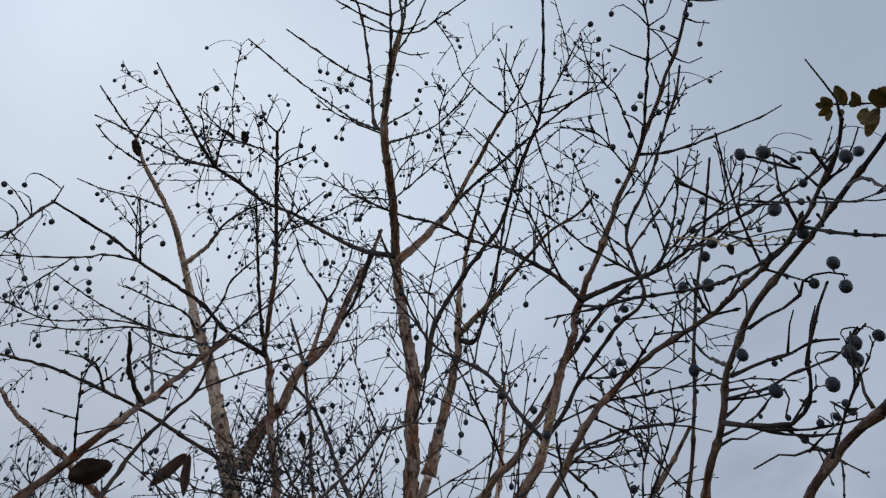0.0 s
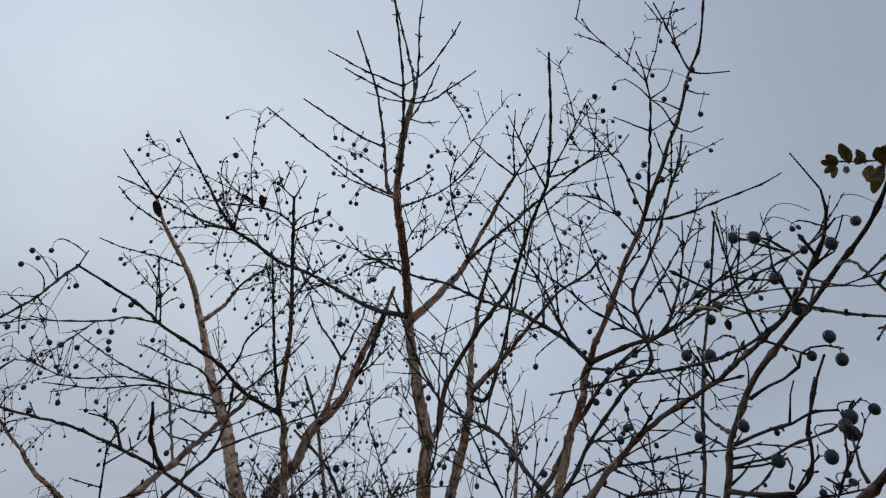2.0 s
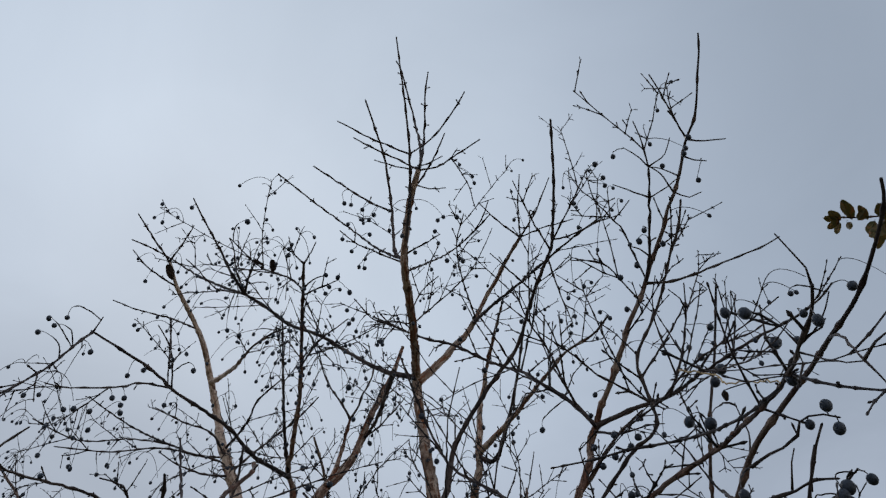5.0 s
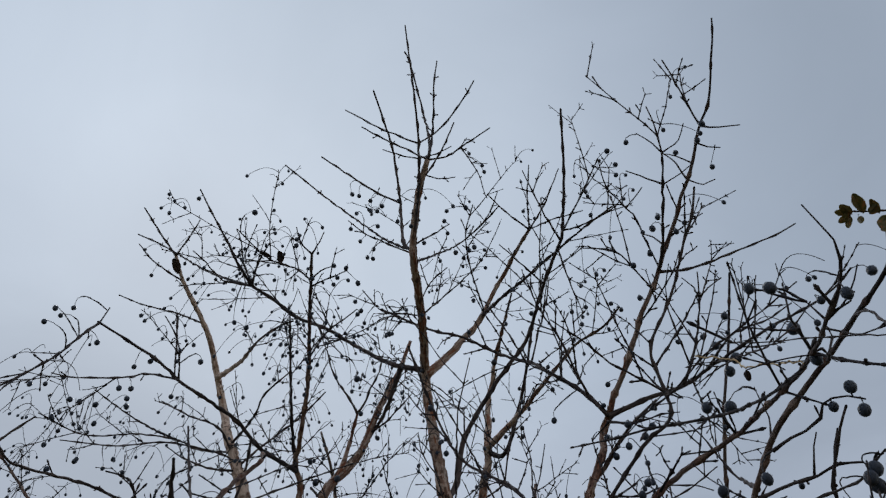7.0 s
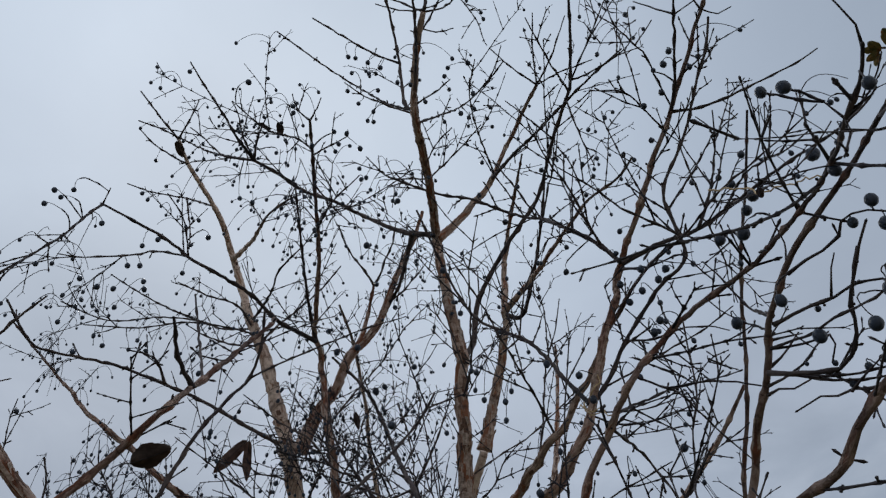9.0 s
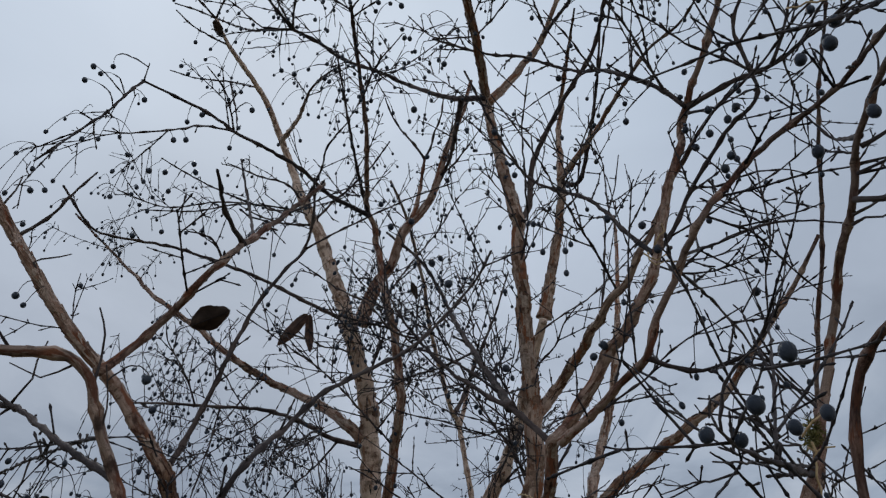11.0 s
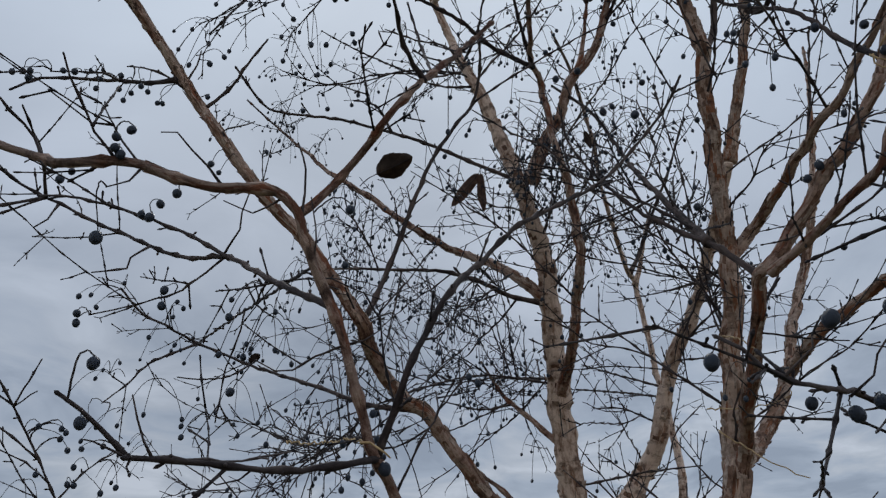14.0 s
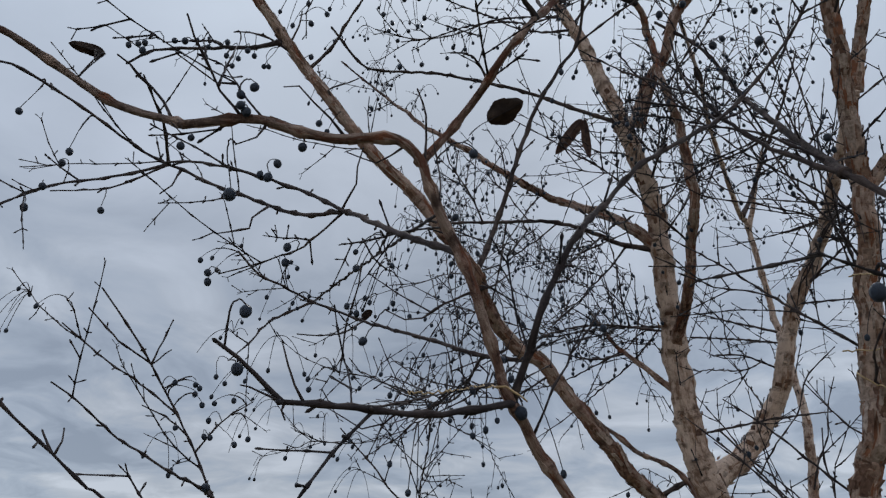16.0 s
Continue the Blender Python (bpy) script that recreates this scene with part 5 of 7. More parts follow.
limb(near_left, 0.0104, 0.0036, (-0.270, 1.230, -0.050), (-0.276, 1.179, 0.719), (-0.281, 1.129, 1.438), (-0.293, 0.954, 1.577), (-0.297, 0.901, 1.612), (-0.301, 0.819, 1.689), (-0.304, 0.802, 1.721), (-0.305, 0.784, 1.749), (-0.310, 0.768, 1.788), (-0.315, 0.753, 1.819), (-0.321, 0.730, 1.854), (-0.324, 0.713, 1.882), (-0.324, 0.704, 1.899), (-0.336, 0.683, 1.916), (-0.355, 0.665, 1.917), (-0.378, 0.645, 1.915), (-0.403, 0.624, 1.923), (-0.427, 0.603, 1.932), (-0.452, 0.584, 1.935), (-0.488, 0.552, 1.927), (-0.518, 0.557, 1.945), (-0.572, 0.516, 1.967), (-0.611, 0.469, 2.003), (-0.632, 0.417, 2.026), (-0.657, 0.391, 2.032), twigs=0.81, fruit=0, sprays=0)
limb(near_left, 0.0240, 0.0076, (-0.493, 2.067, -0.050), (-0.499, 2.011, 0.747), (-0.505, 1.955, 1.493), (-0.519, 1.754, 1.635), (-0.531, 1.618, 1.694), (-0.553, 1.496, 1.764), (-0.601, 1.372, 1.889), (-0.627, 1.291, 1.930), (-0.628, 1.216, 1.974), (-0.609, 1.155, 2.009), (-0.636, 1.109, 2.074), (-0.663, 1.059, 2.134), (-0.699, 0.990, 2.198), (-0.731, 0.938, 2.259), (-0.758, 0.908, 2.314), (-0.782, 0.898, 2.351), (-0.798, 0.865, 2.393), (-0.809, 0.816, 2.440), (-0.820, 0.774, 2.480), (-0.828, 0.721, 2.523), (-0.849, 0.681, 2.578), twigs=0.9, sprays=0.3)
limb(near_left, 0.0086, 0.0040, (-0.465, 1.867, -0.050), (-0.482, 1.814, 0.823), (-0.500, 1.760, 1.646), (-0.563, 1.584, 1.789), (-0.599, 1.528, 1.829), (-0.618, 1.456, 1.876), twigs=0.9, sprays=0.3)
limb(near_left, 0.0045, 0.0020, (-0.792, 0.841, 2.381), (-0.844, 0.836, 2.394), (-0.930, 0.821, 2.427), (-0.986, 0.791, 2.435), (-1.010, 0.729, 2.401), (-1.021, 0.694, 2.357), twigs=0.9, sprays=0.3)
limb(near_left, 0.0031, 0.0015, (-0.782, 0.898, 2.351), (-0.744, 0.913, 2.387), (-0.700, 0.909, 2.425), (-0.658, 0.908, 2.457), twigs=0.9, sprays=0.3)
limb(near_left, 0.0027, 0.0011, (-0.930, 0.821, 2.427), (-0.902, 0.775, 2.397), (-0.909, 0.738, 2.376), (-0.915, 0.701, 2.351), twigs=0.9, sprays=0.3)
limb(near_left, 0.0021, 0.0012, (-0.798, 0.865, 2.393), (-0.782, 0.868, 2.429), (-0.774, 0.865, 2.454), twigs=0.9, sprays=0.3)
limb(near_left, 0.0021, 0.0011, (-0.797, 0.878, 2.378), (-0.806, 0.832, 2.388), (-0.817, 0.796, 2.384), (-0.826, 0.774, 2.375), twigs=0.9, sprays=0.3)
limb(near_left, 0.0020, 0.0011, (-0.735, 0.925, 2.277), (-0.738, 0.913, 2.296), (-0.699, 0.942, 2.320), twigs=0.9, sprays=0.3)
limb(near_left, 0.0050, 0.0028, (-0.388, 0.769, 1.954), (-0.391, 0.785, 1.970), (-0.376, 0.804, 2.004), (-0.336, 0.805, 2.037), (-0.290, 0.791, 2.061), (-0.268, 0.804, 2.098), (-0.259, 0.831, 2.140), (-0.265, 0.884, 2.208), (-0.265, 0.939, 2.283), (-0.249, 0.961, 2.325), (-0.279, 1.019, 2.391), mat=BARK_BROWN, twigs=0.7, fruit=0.15, sprays=0.5)
limb(near_left, 0.0032, 0.0017, (-0.263, 0.818, 2.119), (-0.254, 0.765, 2.129), (-0.229, 0.710, 2.134), twigs=0.15, fruit=0.2, sprays=0)
limb(near_left, 0.0037, 0.0017, (-0.791, 1.442, 2.658), (-0.786, 1.390, 2.684), (-0.763, 1.319, 2.653), (-0.789, 1.294, 2.653), twigs=0.5, fruit=0.2, sprays=0)
limb(near_left, 0.0018, 0.0015, (-0.259, 0.830, 2.136), (-0.311, 0.879, 2.244), (-0.344, 0.888, 2.352), twigs=0.9, sprays=0.3)
limb(near_left, 0.0051, 0.0023, (-0.609, 1.155, 2.009), (-0.604, 1.176, 2.053), (-0.580, 1.186, 2.124), (-0.557, 1.191, 2.191), (-0.532, 1.193, 2.260), (-0.498, 1.196, 2.330), (-0.460, 1.210, 2.396), (-0.433, 1.226, 2.446), (-0.400, 1.196, 2.492), (-0.373, 1.144, 2.538), twigs=0.7, fruit=0.15, sprays=0.5)
limb(near_left, 0.0036, 0.0017, (-0.302, 0.818, 1.692), (-0.279, 0.813, 1.734), (-0.261, 0.805, 1.764), (-0.252, 0.818, 1.801), (-0.232, 0.832, 1.848), (-0.232, 0.888, 1.902), (-0.212, 0.947, 1.972), (-0.180, 1.014, 2.031), (-0.155, 1.074, 2.082), (-0.114, 1.109, 2.143), (-0.066, 1.133, 2.213), (-0.039, 1.131, 2.255), twigs=0.81, fruit=0, sprays=0)
limb(near_left, 0.0013, 0.0007, (-0.300, 0.847, 1.663), (-0.279, 0.864, 1.721), (-0.265, 0.889, 1.764), (-0.255, 0.911, 1.799), twigs=0.81, fruit=0, sprays=0)
limb(near_left, 0.0011, 0.0008, (-0.254, 0.816, 1.795), (-0.240, 0.818, 1.795), (-0.231, 0.814, 1.796), twigs=0.81, fruit=0, sprays=0)
limb(near_left, 0.0013, 0.0006, (-0.310, 0.770, 1.785), (-0.297, 0.783, 1.792), (-0.286, 0.790, 1.802), twigs=0.81, fruit=0, sprays=0)
limb(near_left, 0.0032, 0.0021, (-0.301, 0.819, 1.689), (-0.299, 0.774, 1.676), (-0.316, 0.736, 1.665), (-0.323, 0.702, 1.661), (-0.330, 0.668, 1.657), (-0.341, 0.624, 1.655), (-0.343, 0.590, 1.650), twigs=0.81, fruit=0, sprays=0)
limb(near_left, 0.0021, 0.0014, (-0.343, 0.590, 1.650), (-0.351, 0.584, 1.658), (-0.349, 0.569, 1.667), (-0.348, 0.550, 1.674), (-0.348, 0.533, 1.681), twigs=0.81, fruit=0, sprays=0)
limb(near_left, 0.0011, 0.0006, (-0.342, 0.610, 1.652), (-0.342, 0.599, 1.664), (-0.340, 0.589, 1.677), (-0.337, 0.580, 1.690), twigs=0.81, fruit=0, sprays=0)
limb(near_left, 0.0011, 0.0005, (-0.343, 0.590, 1.650), (-0.348, 0.581, 1.654), (-0.355, 0.570, 1.658), (-0.358, 0.565, 1.659), twigs=0.81, fruit=0, sprays=0)
limb(near_left, 0.0009, 0.0006, (-0.343, 0.593, 1.651), (-0.344, 0.592, 1.644), (-0.343, 0.594, 1.639), twigs=0.81, fruit=0, sprays=0)
limb(near_left, 0.0011, 0.0008, (-0.340, 0.628, 1.654), (-0.359, 0.648, 1.661), (-0.361, 0.690, 1.669), (-0.356, 0.722, 1.677), (-0.348, 0.754, 1.688), twigs=0.81, fruit=0, sprays=0)
limb(near_left, 0.0008, 0.0005, (-0.325, 0.691, 1.660), (-0.340, 0.690, 1.652), (-0.357, 0.684, 1.649), (-0.374, 0.661, 1.663), twigs=0.81, fruit=0, sprays=0)
limb(near_left, 0.0036, 0.0016, (-0.315, 0.753, 1.819), (-0.418, 0.784, 1.880), (-0.490, 0.805, 1.926), (-0.566, 0.824, 1.973), (-0.630, 0.822, 1.987), (-0.686, 0.816, 2.010), (-0.764, 0.801, 2.052), (-0.829, 0.782, 2.087), (-0.861, 0.752, 2.108), (-0.882, 0.733, 2.118), (-0.909, 0.692, 2.140), (-0.907, 0.615, 2.157), (-0.903, 0.533, 2.169), (-0.912, 0.488, 2.173), (-0.936, 0.465, 2.148), twigs=0.81, fruit=0, sprays=0)
limb(near_left, 0.0027, 0.0016, (-0.554, 0.821, 1.965), (-0.615, 0.814, 2.007), (-0.660, 0.799, 2.033), (-0.719, 0.749, 2.056), (-0.776, 0.722, 2.077), (-0.833, 0.704, 2.088), twigs=0.81, fruit=0, sprays=0)
limb(near_left, 0.0025, 0.0009, (-0.880, 0.735, 2.117), (-0.917, 0.673, 2.079), (-0.928, 0.591, 2.030), (-0.927, 0.544, 1.980), (-0.940, 0.530, 1.954), twigs=0.81, fruit=0, sprays=0)
limb(near_left, 0.0018, 0.0009, (-0.880, 0.735, 2.117), (-0.899, 0.706, 2.089), (-0.924, 0.676, 2.064), (-0.899, 0.590, 2.012), twigs=0.81, fruit=0, sprays=0)
limb(near_left, 0.0025, 0.0012, (-0.880, 0.735, 2.117), (-0.839, 0.702, 2.137), (-0.821, 0.687, 2.140), (-0.793, 0.655, 2.148), (-0.763, 0.618, 2.157), twigs=0.81, fruit=0, sprays=0)
limb(near_left, 0.0017, 0.0009, (-0.711, 0.811, 2.023), (-0.723, 0.793, 2.000), (-0.725, 0.793, 1.984), (-0.747, 0.760, 1.970), twigs=0.81, fruit=0, sprays=0)
limb(near_left, 0.0015, 0.0009, (-0.566, 0.824, 1.973), (-0.605, 0.817, 1.948), (-0.642, 0.815, 1.936), (-0.693, 0.797, 1.925), (-0.728, 0.760, 1.905), twigs=0.81, fruit=0, sprays=0)
limb(near_left, 0.0019, 0.0010, (-0.865, 0.750, 2.110), (-0.865, 0.740, 2.080), (-0.875, 0.730, 2.063), twigs=0.81, fruit=0, sprays=0)
limb(near_left, 0.0045, 0.0023, (-0.612, 1.338, 1.906), (-0.699, 1.297, 1.921), (-0.847, 1.304, 1.984), (-1.012, 1.306, 2.050), (-1.119, 1.238, 2.101), (-1.140, 1.163, 2.121), (-1.158, 1.117, 2.134), (-1.168, 1.068, 2.170), twigs=0.9, sprays=0.3)
limb(near_left, 0.0015, 0.0017, (-0.321, 0.730, 1.854), (-0.469, 0.834, 1.911), (-0.650, 0.948, 1.967), (-0.831, 1.053, 2.013), (-1.009, 1.152, 2.052), twigs=0.9, sprays=0.3)
limb(near_left, 0.0030, 0.0013, (-1.119, 1.238, 2.101), (-1.154, 1.200, 2.071), (-1.166, 1.163, 2.041), (-1.183, 1.132, 1.990), (-1.195, 1.100, 1.949), twigs=0.9, sprays=0.3)
limb(near_left, 0.0013, 0.0007, (-0.310, 0.770, 1.785), (-0.356, 0.780, 1.786), (-0.380, 0.776, 1.775), (-0.399, 0.771, 1.776), (-0.417, 0.764, 1.787), twigs=0.81, fruit=0, sprays=0)
limb(near_left, 0.0021, 0.0012, (-1.022, 1.300, 2.054), (-1.000, 1.225, 2.003), (-0.980, 1.143, 1.972), (-1.001, 1.115, 1.971), twigs=0.9, sprays=0.3)
limb(near_left, 0.0014, 0.0009, (-0.448, 0.587, 1.934), (-0.456, 0.563, 1.957), (-0.452, 0.537, 1.978), (-0.448, 0.522, 1.991), (-0.442, 0.509, 2.003), twigs=0.81, fruit=0, sprays=0)
limb(near_left, 0.0012, 0.0007, (-0.431, 0.600, 1.932), (-0.445, 0.586, 1.955), (-0.459, 0.579, 1.976), (-0.469, 0.564, 1.974), (-0.475, 0.540, 1.982), (-0.477, 0.525, 1.986), twigs=0.81, fruit=0, sprays=0)
limb(near_left, 0.0017, 0.0009, (-0.523, 0.554, 1.947), (-0.541, 0.549, 1.975), (-0.541, 0.521, 1.991), (-0.543, 0.497, 2.001), twigs=0.81, fruit=0, sprays=0)
limb(near_left, 0.0014, 0.0006, (-0.372, 0.650, 1.916), (-0.378, 0.634, 1.932), (-0.384, 0.617, 1.944), (-0.389, 0.603, 1.955), (-0.399, 0.594, 1.954), twigs=0.81, fruit=0, sprays=0)
limb(near_left, 0.0012, 0.0006, (-0.429, 0.602, 1.932), (-0.436, 0.596, 1.915), (-0.444, 0.581, 1.902), twigs=0.81, fruit=0, sprays=0)
limb(near_left, 0.0014, 0.0008, (-0.454, 0.558, 1.960), (-0.485, 0.581, 2.016), (-0.515, 0.604, 2.068), twigs=0.81, fruit=0, sprays=0)
limb(near_left, 0.0015, 0.0008, (-0.323, 0.707, 1.894), (-0.321, 0.706, 1.923), (-0.313, 0.697, 1.941), (-0.310, 0.680, 1.960), twigs=0.81, fruit=0, sprays=0)
limb(near_left, 0.0011, 0.0006, (-0.332, 0.689, 1.911), (-0.362, 0.682, 1.901), (-0.383, 0.664, 1.911), twigs=0.81, fruit=0, sprays=0)
limb(near_left, 0.0011, 0.0006, (-0.321, 0.730, 1.854), (-0.310, 0.715, 1.886), (-0.305, 0.700, 1.908), twigs=0.81, fruit=0, sprays=0)
limb(near_left, 0.0017, 0.0009, (-0.572, 0.824, 1.974), (-0.535, 0.813, 1.999), (-0.527, 0.805, 2.018), (-0.514, 0.801, 2.036), twigs=0.81, fruit=0, sprays=0)
limb(near_left, 0.0025, 0.0017, (-0.699, 1.297, 1.921), (-0.957, 1.529, 1.921), (-1.175, 1.655, 1.977), (-1.280, 1.638, 2.022), twigs=1.3, fruit=1.2, sprays=1.2)
limb(near_left, 0.0011, 0.0012, (-0.303, 0.809, 1.707), (-0.428, 0.939, 1.750), (-0.554, 1.058, 1.789), (-0.727, 1.150, 1.823), (-0.908, 1.201, 1.902), twigs=1.3, fruit=1.2, sprays=1.2)
limb(near_left, 0.0021, 0.0011, (-0.601, 1.372, 1.889), (-0.660, 1.335, 1.849), (-0.709, 1.302, 1.848), twigs=1.3, fruit=1.2, sprays=1.2)
limb(near_left, 0.0053, 0.0014, (-0.532, 1.848, 1.775), (-0.799, 1.729, 1.638), (-0.992, 1.587, 1.644), (-1.084, 1.501, 1.718), (-1.123, 1.465, 1.778), (-1.151, 1.426, 1.824), (-1.162, 1.390, 1.856), twigs=1.3, fruit=1.2, sprays=1.2)
limb(near_left, 0.0032, 0.0017, (-0.539, 1.782, 2.081), (-0.823, 1.989, 2.190), (-0.980, 2.052, 2.218), (-1.020, 1.906, 2.168), (-1.046, 1.759, 2.072), twigs=1.3, fruit=0.3, sprays=1.2)
limb(near_left, 0.0027, 0.0014, (-0.539, 1.785, 2.068), (-0.672, 1.714, 2.092), (-0.706, 1.596, 2.054), (-0.753, 1.534, 2.022), (-0.870, 1.423, 1.950), twigs=1.3, fruit=0.3, sprays=1.2)
limb(near_left, 0.0085, 0.0028, (-0.544, 1.818, 1.929), (-0.639, 1.786, 2.020), (-0.706, 1.804, 2.089), (-0.736, 1.775, 2.157), twigs=1.3, fruit=0.3, sprays=1.2)
limb(near_left, 0.0028, 0.0013, (-0.661, 1.793, 2.043), (-0.700, 1.710, 2.015), (-0.727, 1.584, 2.006), twigs=1.3, fruit=0.3, sprays=1.2)
limb(near_left, 0.0034, 0.0018, (-0.459, 2.308, 2.196), (-0.617, 2.358, 2.277), (-0.642, 2.198, 2.259), twigs=0.8, fruit=0.08, sprays=0.7)
limb(near_left, 0.0028, 0.0017, (-0.453, 2.300, 2.162), (-0.524, 2.130, 2.141), (-0.569, 1.965, 2.111), twigs=0.8, fruit=0.08, sprays=0.7)
limb(near_left, 0.0024, 0.0016, (-0.385, 2.014, 2.009), (-0.453, 1.954, 2.042), (-0.495, 1.897, 2.034), twigs=0.8, fruit=0.08, sprays=0.7)
limb(near_left, 0.0027, 0.0013, (-0.541, 1.834, 1.850), (-0.402, 1.865, 1.871), (-0.319, 1.833, 1.867), (-0.252, 1.796, 1.859), twigs=0.8, fruit=0.08, sprays=0.7)
limb(near_left, 0.0015, 0.0009, (-0.032, 1.300, 1.924), (0.022, 1.333, 1.916), (0.074, 1.340, 1.904), sprays=0.3)
limb(sapling, 0.0069, 0.0014, (-0.960, 1.166, -0.050), (-0.972, 1.136, 0.727), (-0.983, 1.106, 1.454), (-1.067, 1.033, 1.655), (-1.109, 1.007, 1.738), (-1.118, 0.961, 1.805), (-1.117, 0.910, 1.862), (-1.098, 0.867, 1.893), (-1.079, 0.810, 1.932), (-1.071, 0.764, 1.966), sprays=0)
limb(sapling, 0.0018, 0.0012, (-1.107, 0.888, 1.878), (-1.114, 0.828, 1.904), (-1.124, 0.773, 1.946), sprays=0)
limb(sapling, 0.0018, 0.0012, (-1.118, 0.961, 1.805), (-1.137, 0.893, 1.846), (-1.149, 0.825, 1.879), (-1.161, 0.752, 1.921), sprays=0)
limb(sapling, 0.0017, 0.0012, (-1.110, 0.892, 1.875), (-1.097, 0.898, 1.918), (-1.083, 0.902, 1.953), sprays=0)
limb(sapling, 0.0029, 0.0009, (-1.074, 1.029, 1.669), (-0.951, 0.922, 1.666), (-0.927, 0.852, 1.680), (-0.912, 0.760, 1.710), (-0.882, 0.684, 1.740), (-0.844, 0.631, 1.748), twigs=0.9, fruit=0, sprays=0)
limb(sapling, 0.0017, 0.0010, (-1.113, 0.985, 1.771), (-1.128, 0.947, 1.798), (-1.142, 0.909, 1.812), sprays=0)
limb(sapling, 0.0017, 0.0010, (-1.109, 1.004, 1.744), (-1.086, 1.033, 1.800), (-1.054, 1.070, 1.838), sprays=0)
limb(sapling, 0.0013, 0.0010, (-1.110, 0.892, 1.875), (-1.099, 0.908, 1.897), (-1.094, 0.914, 1.904), sprays=0)
limb(low_sapling, 0.0034, 0.0012, (-0.617, 0.926, -0.050), (-0.618, 0.871, 0.725), (-0.620, 0.817, 1.451), (-0.618, 0.626, 1.592), (-0.618, 0.595, 1.608), (-0.618, 0.556, 1.634), (-0.613, 0.529, 1.649), (-0.607, 0.500, 1.666), (-0.610, 0.480, 1.687), twigs=0.9, fruit=0, sprays=0)
limb(low_sapling, 0.0012, 0.0009, (-0.618, 0.556, 1.634), (-0.622, 0.551, 1.644), (-0.625, 0.547, 1.652), twigs=0.9, fruit=0, sprays=0)
limb(low_sapling, 0.0010, 0.0007, (-0.619, 0.559, 1.632), (-0.617, 0.563, 1.645), (-0.618, 0.562, 1.656), twigs=0.9, fruit=0, sprays=0)
limb(edge, 0.0076, 0.0033, (0.249, 0.995, -0.050), (0.278, 0.961, 0.874), (0.307, 0.928, 1.747), (0.400, 0.795, 1.876), (0.418, 0.759, 1.894), (0.435, 0.742, 1.905), (0.455, 0.728, 1.915), (0.468, 0.719, 1.919), (0.501, 0.598, 1.928), (0.532, 0.515, 1.983), (0.539, 0.446, 2.019), twigs=0.9, fruit=0, sprays=0)
limb(edge, 0.0016, 0.0008, (0.435, 0.742, 1.905), (0.420, 0.761, 1.917), (0.406, 0.764, 1.917), (0.394, 0.766, 1.920), (0.373, 0.772, 1.914), twigs=0.9, fruit=0, sprays=0)
limb(edge, 0.0011, 0.0005, (0.418, 0.762, 1.917), (0.432, 0.732, 1.919), (0.453, 0.700, 1.919), twigs=0.9, fruit=0, sprays=0)
limb(edge, 0.0091, 0.0023, (1.530, 2.425, -0.050), (1.536, 2.387, 1.174), (1.541, 2.349, 2.348), (1.618, 2.256, 2.582), (1.743, 2.056, 2.981), (1.720, 1.803, 3.291), (1.579, 1.668, 3.408), (1.430, 1.638, 3.457), (1.379, 1.649, 3.480), (1.304, 1.660, 3.514), (1.238, 1.664, 3.548), sprays=0)

# drupes that hang clear of the rest
hang(right, (0.141, 1.217, 2.329), 0.0062, (0.146, 1.226, 2.338))
hang(right, (0.192, 1.135, 2.238), 0.0059, (0.219, 1.149, 2.238))
hang(right, (0.205, 1.150, 2.201), 0.0059, (0.208, 1.160, 2.207))
hang(right, (0.291, 1.132, 2.395), 0.0059, (0.288, 1.139, 2.405))
hang(right, (0.319, 1.106, 2.351), 0.0058, (0.339, 1.120, 2.352))
hang(right, (0.298, 1.139, 2.360), 0.0059, (0.277, 1.142, 2.378))
hang(right, (0.302, 0.972, 2.170), 0.0054, (0.323, 0.982, 2.169))
hang(right, (0.324, 1.080, 2.373), 0.0059, (0.328, 1.087, 2.383))
hang(right, (0.358, 1.062, 2.348), 0.0059, (0.357, 1.061, 2.364))
hang(right, (0.345, 1.081, 2.346), 0.0059, (0.344, 1.071, 2.370))
hang(right, (0.361, 1.093, 2.372), 0.0046, (0.376, 1.102, 2.377))
hang(near_right, (0.398, 0.951, 2.143), 0.0069, (0.396, 0.955, 2.158))
hang(near_right, (0.397, 0.972, 2.126), 0.0031, (0.408, 0.960, 2.149))
hang(near_right, (0.258, 0.699, 1.791), 0.0060, (0.207, 0.737, 1.760))
hang(near_right, (0.231, 0.714, 1.766), 0.0060, (0.205, 0.725, 1.759))
hang(near_right, (0.197, 0.722, 1.755), 0.0053, (0.205, 0.725, 1.759))
hang(near_right, (0.267, 0.859, 1.801), 0.0060, (0.254, 0.862, 1.818))
hang(near_right, (0.219, 0.758, 1.761), 0.0046, (0.214, 0.764, 1.762))
hang(near_right, (0.128, 0.843, 1.753), 0.0060, (0.153, 0.848, 1.761))
hang(near_right, (0.089, 0.832, 1.748), 0.0063, (0.074, 0.838, 1.740))
hang(right, (0.083, 1.182, 2.069), 0.0057, (0.099, 1.195, 2.069))
hang(right, (0.310, 1.133, 2.088), 0.0059, (0.323, 1.143, 2.088))
hang(center, (0.222, 1.415, 2.776), 0.0057, (0.211, 1.411, 2.803))
hang(center, (0.143, 1.570, 2.891), 0.0062, (0.137, 1.579, 2.908))
hang(right, (0.106, 1.266, 2.749), 0.0067, (0.116, 1.260, 2.773))
hang(right, (0.298, 1.117, 2.452), 0.0043, (0.287, 1.125, 2.464))
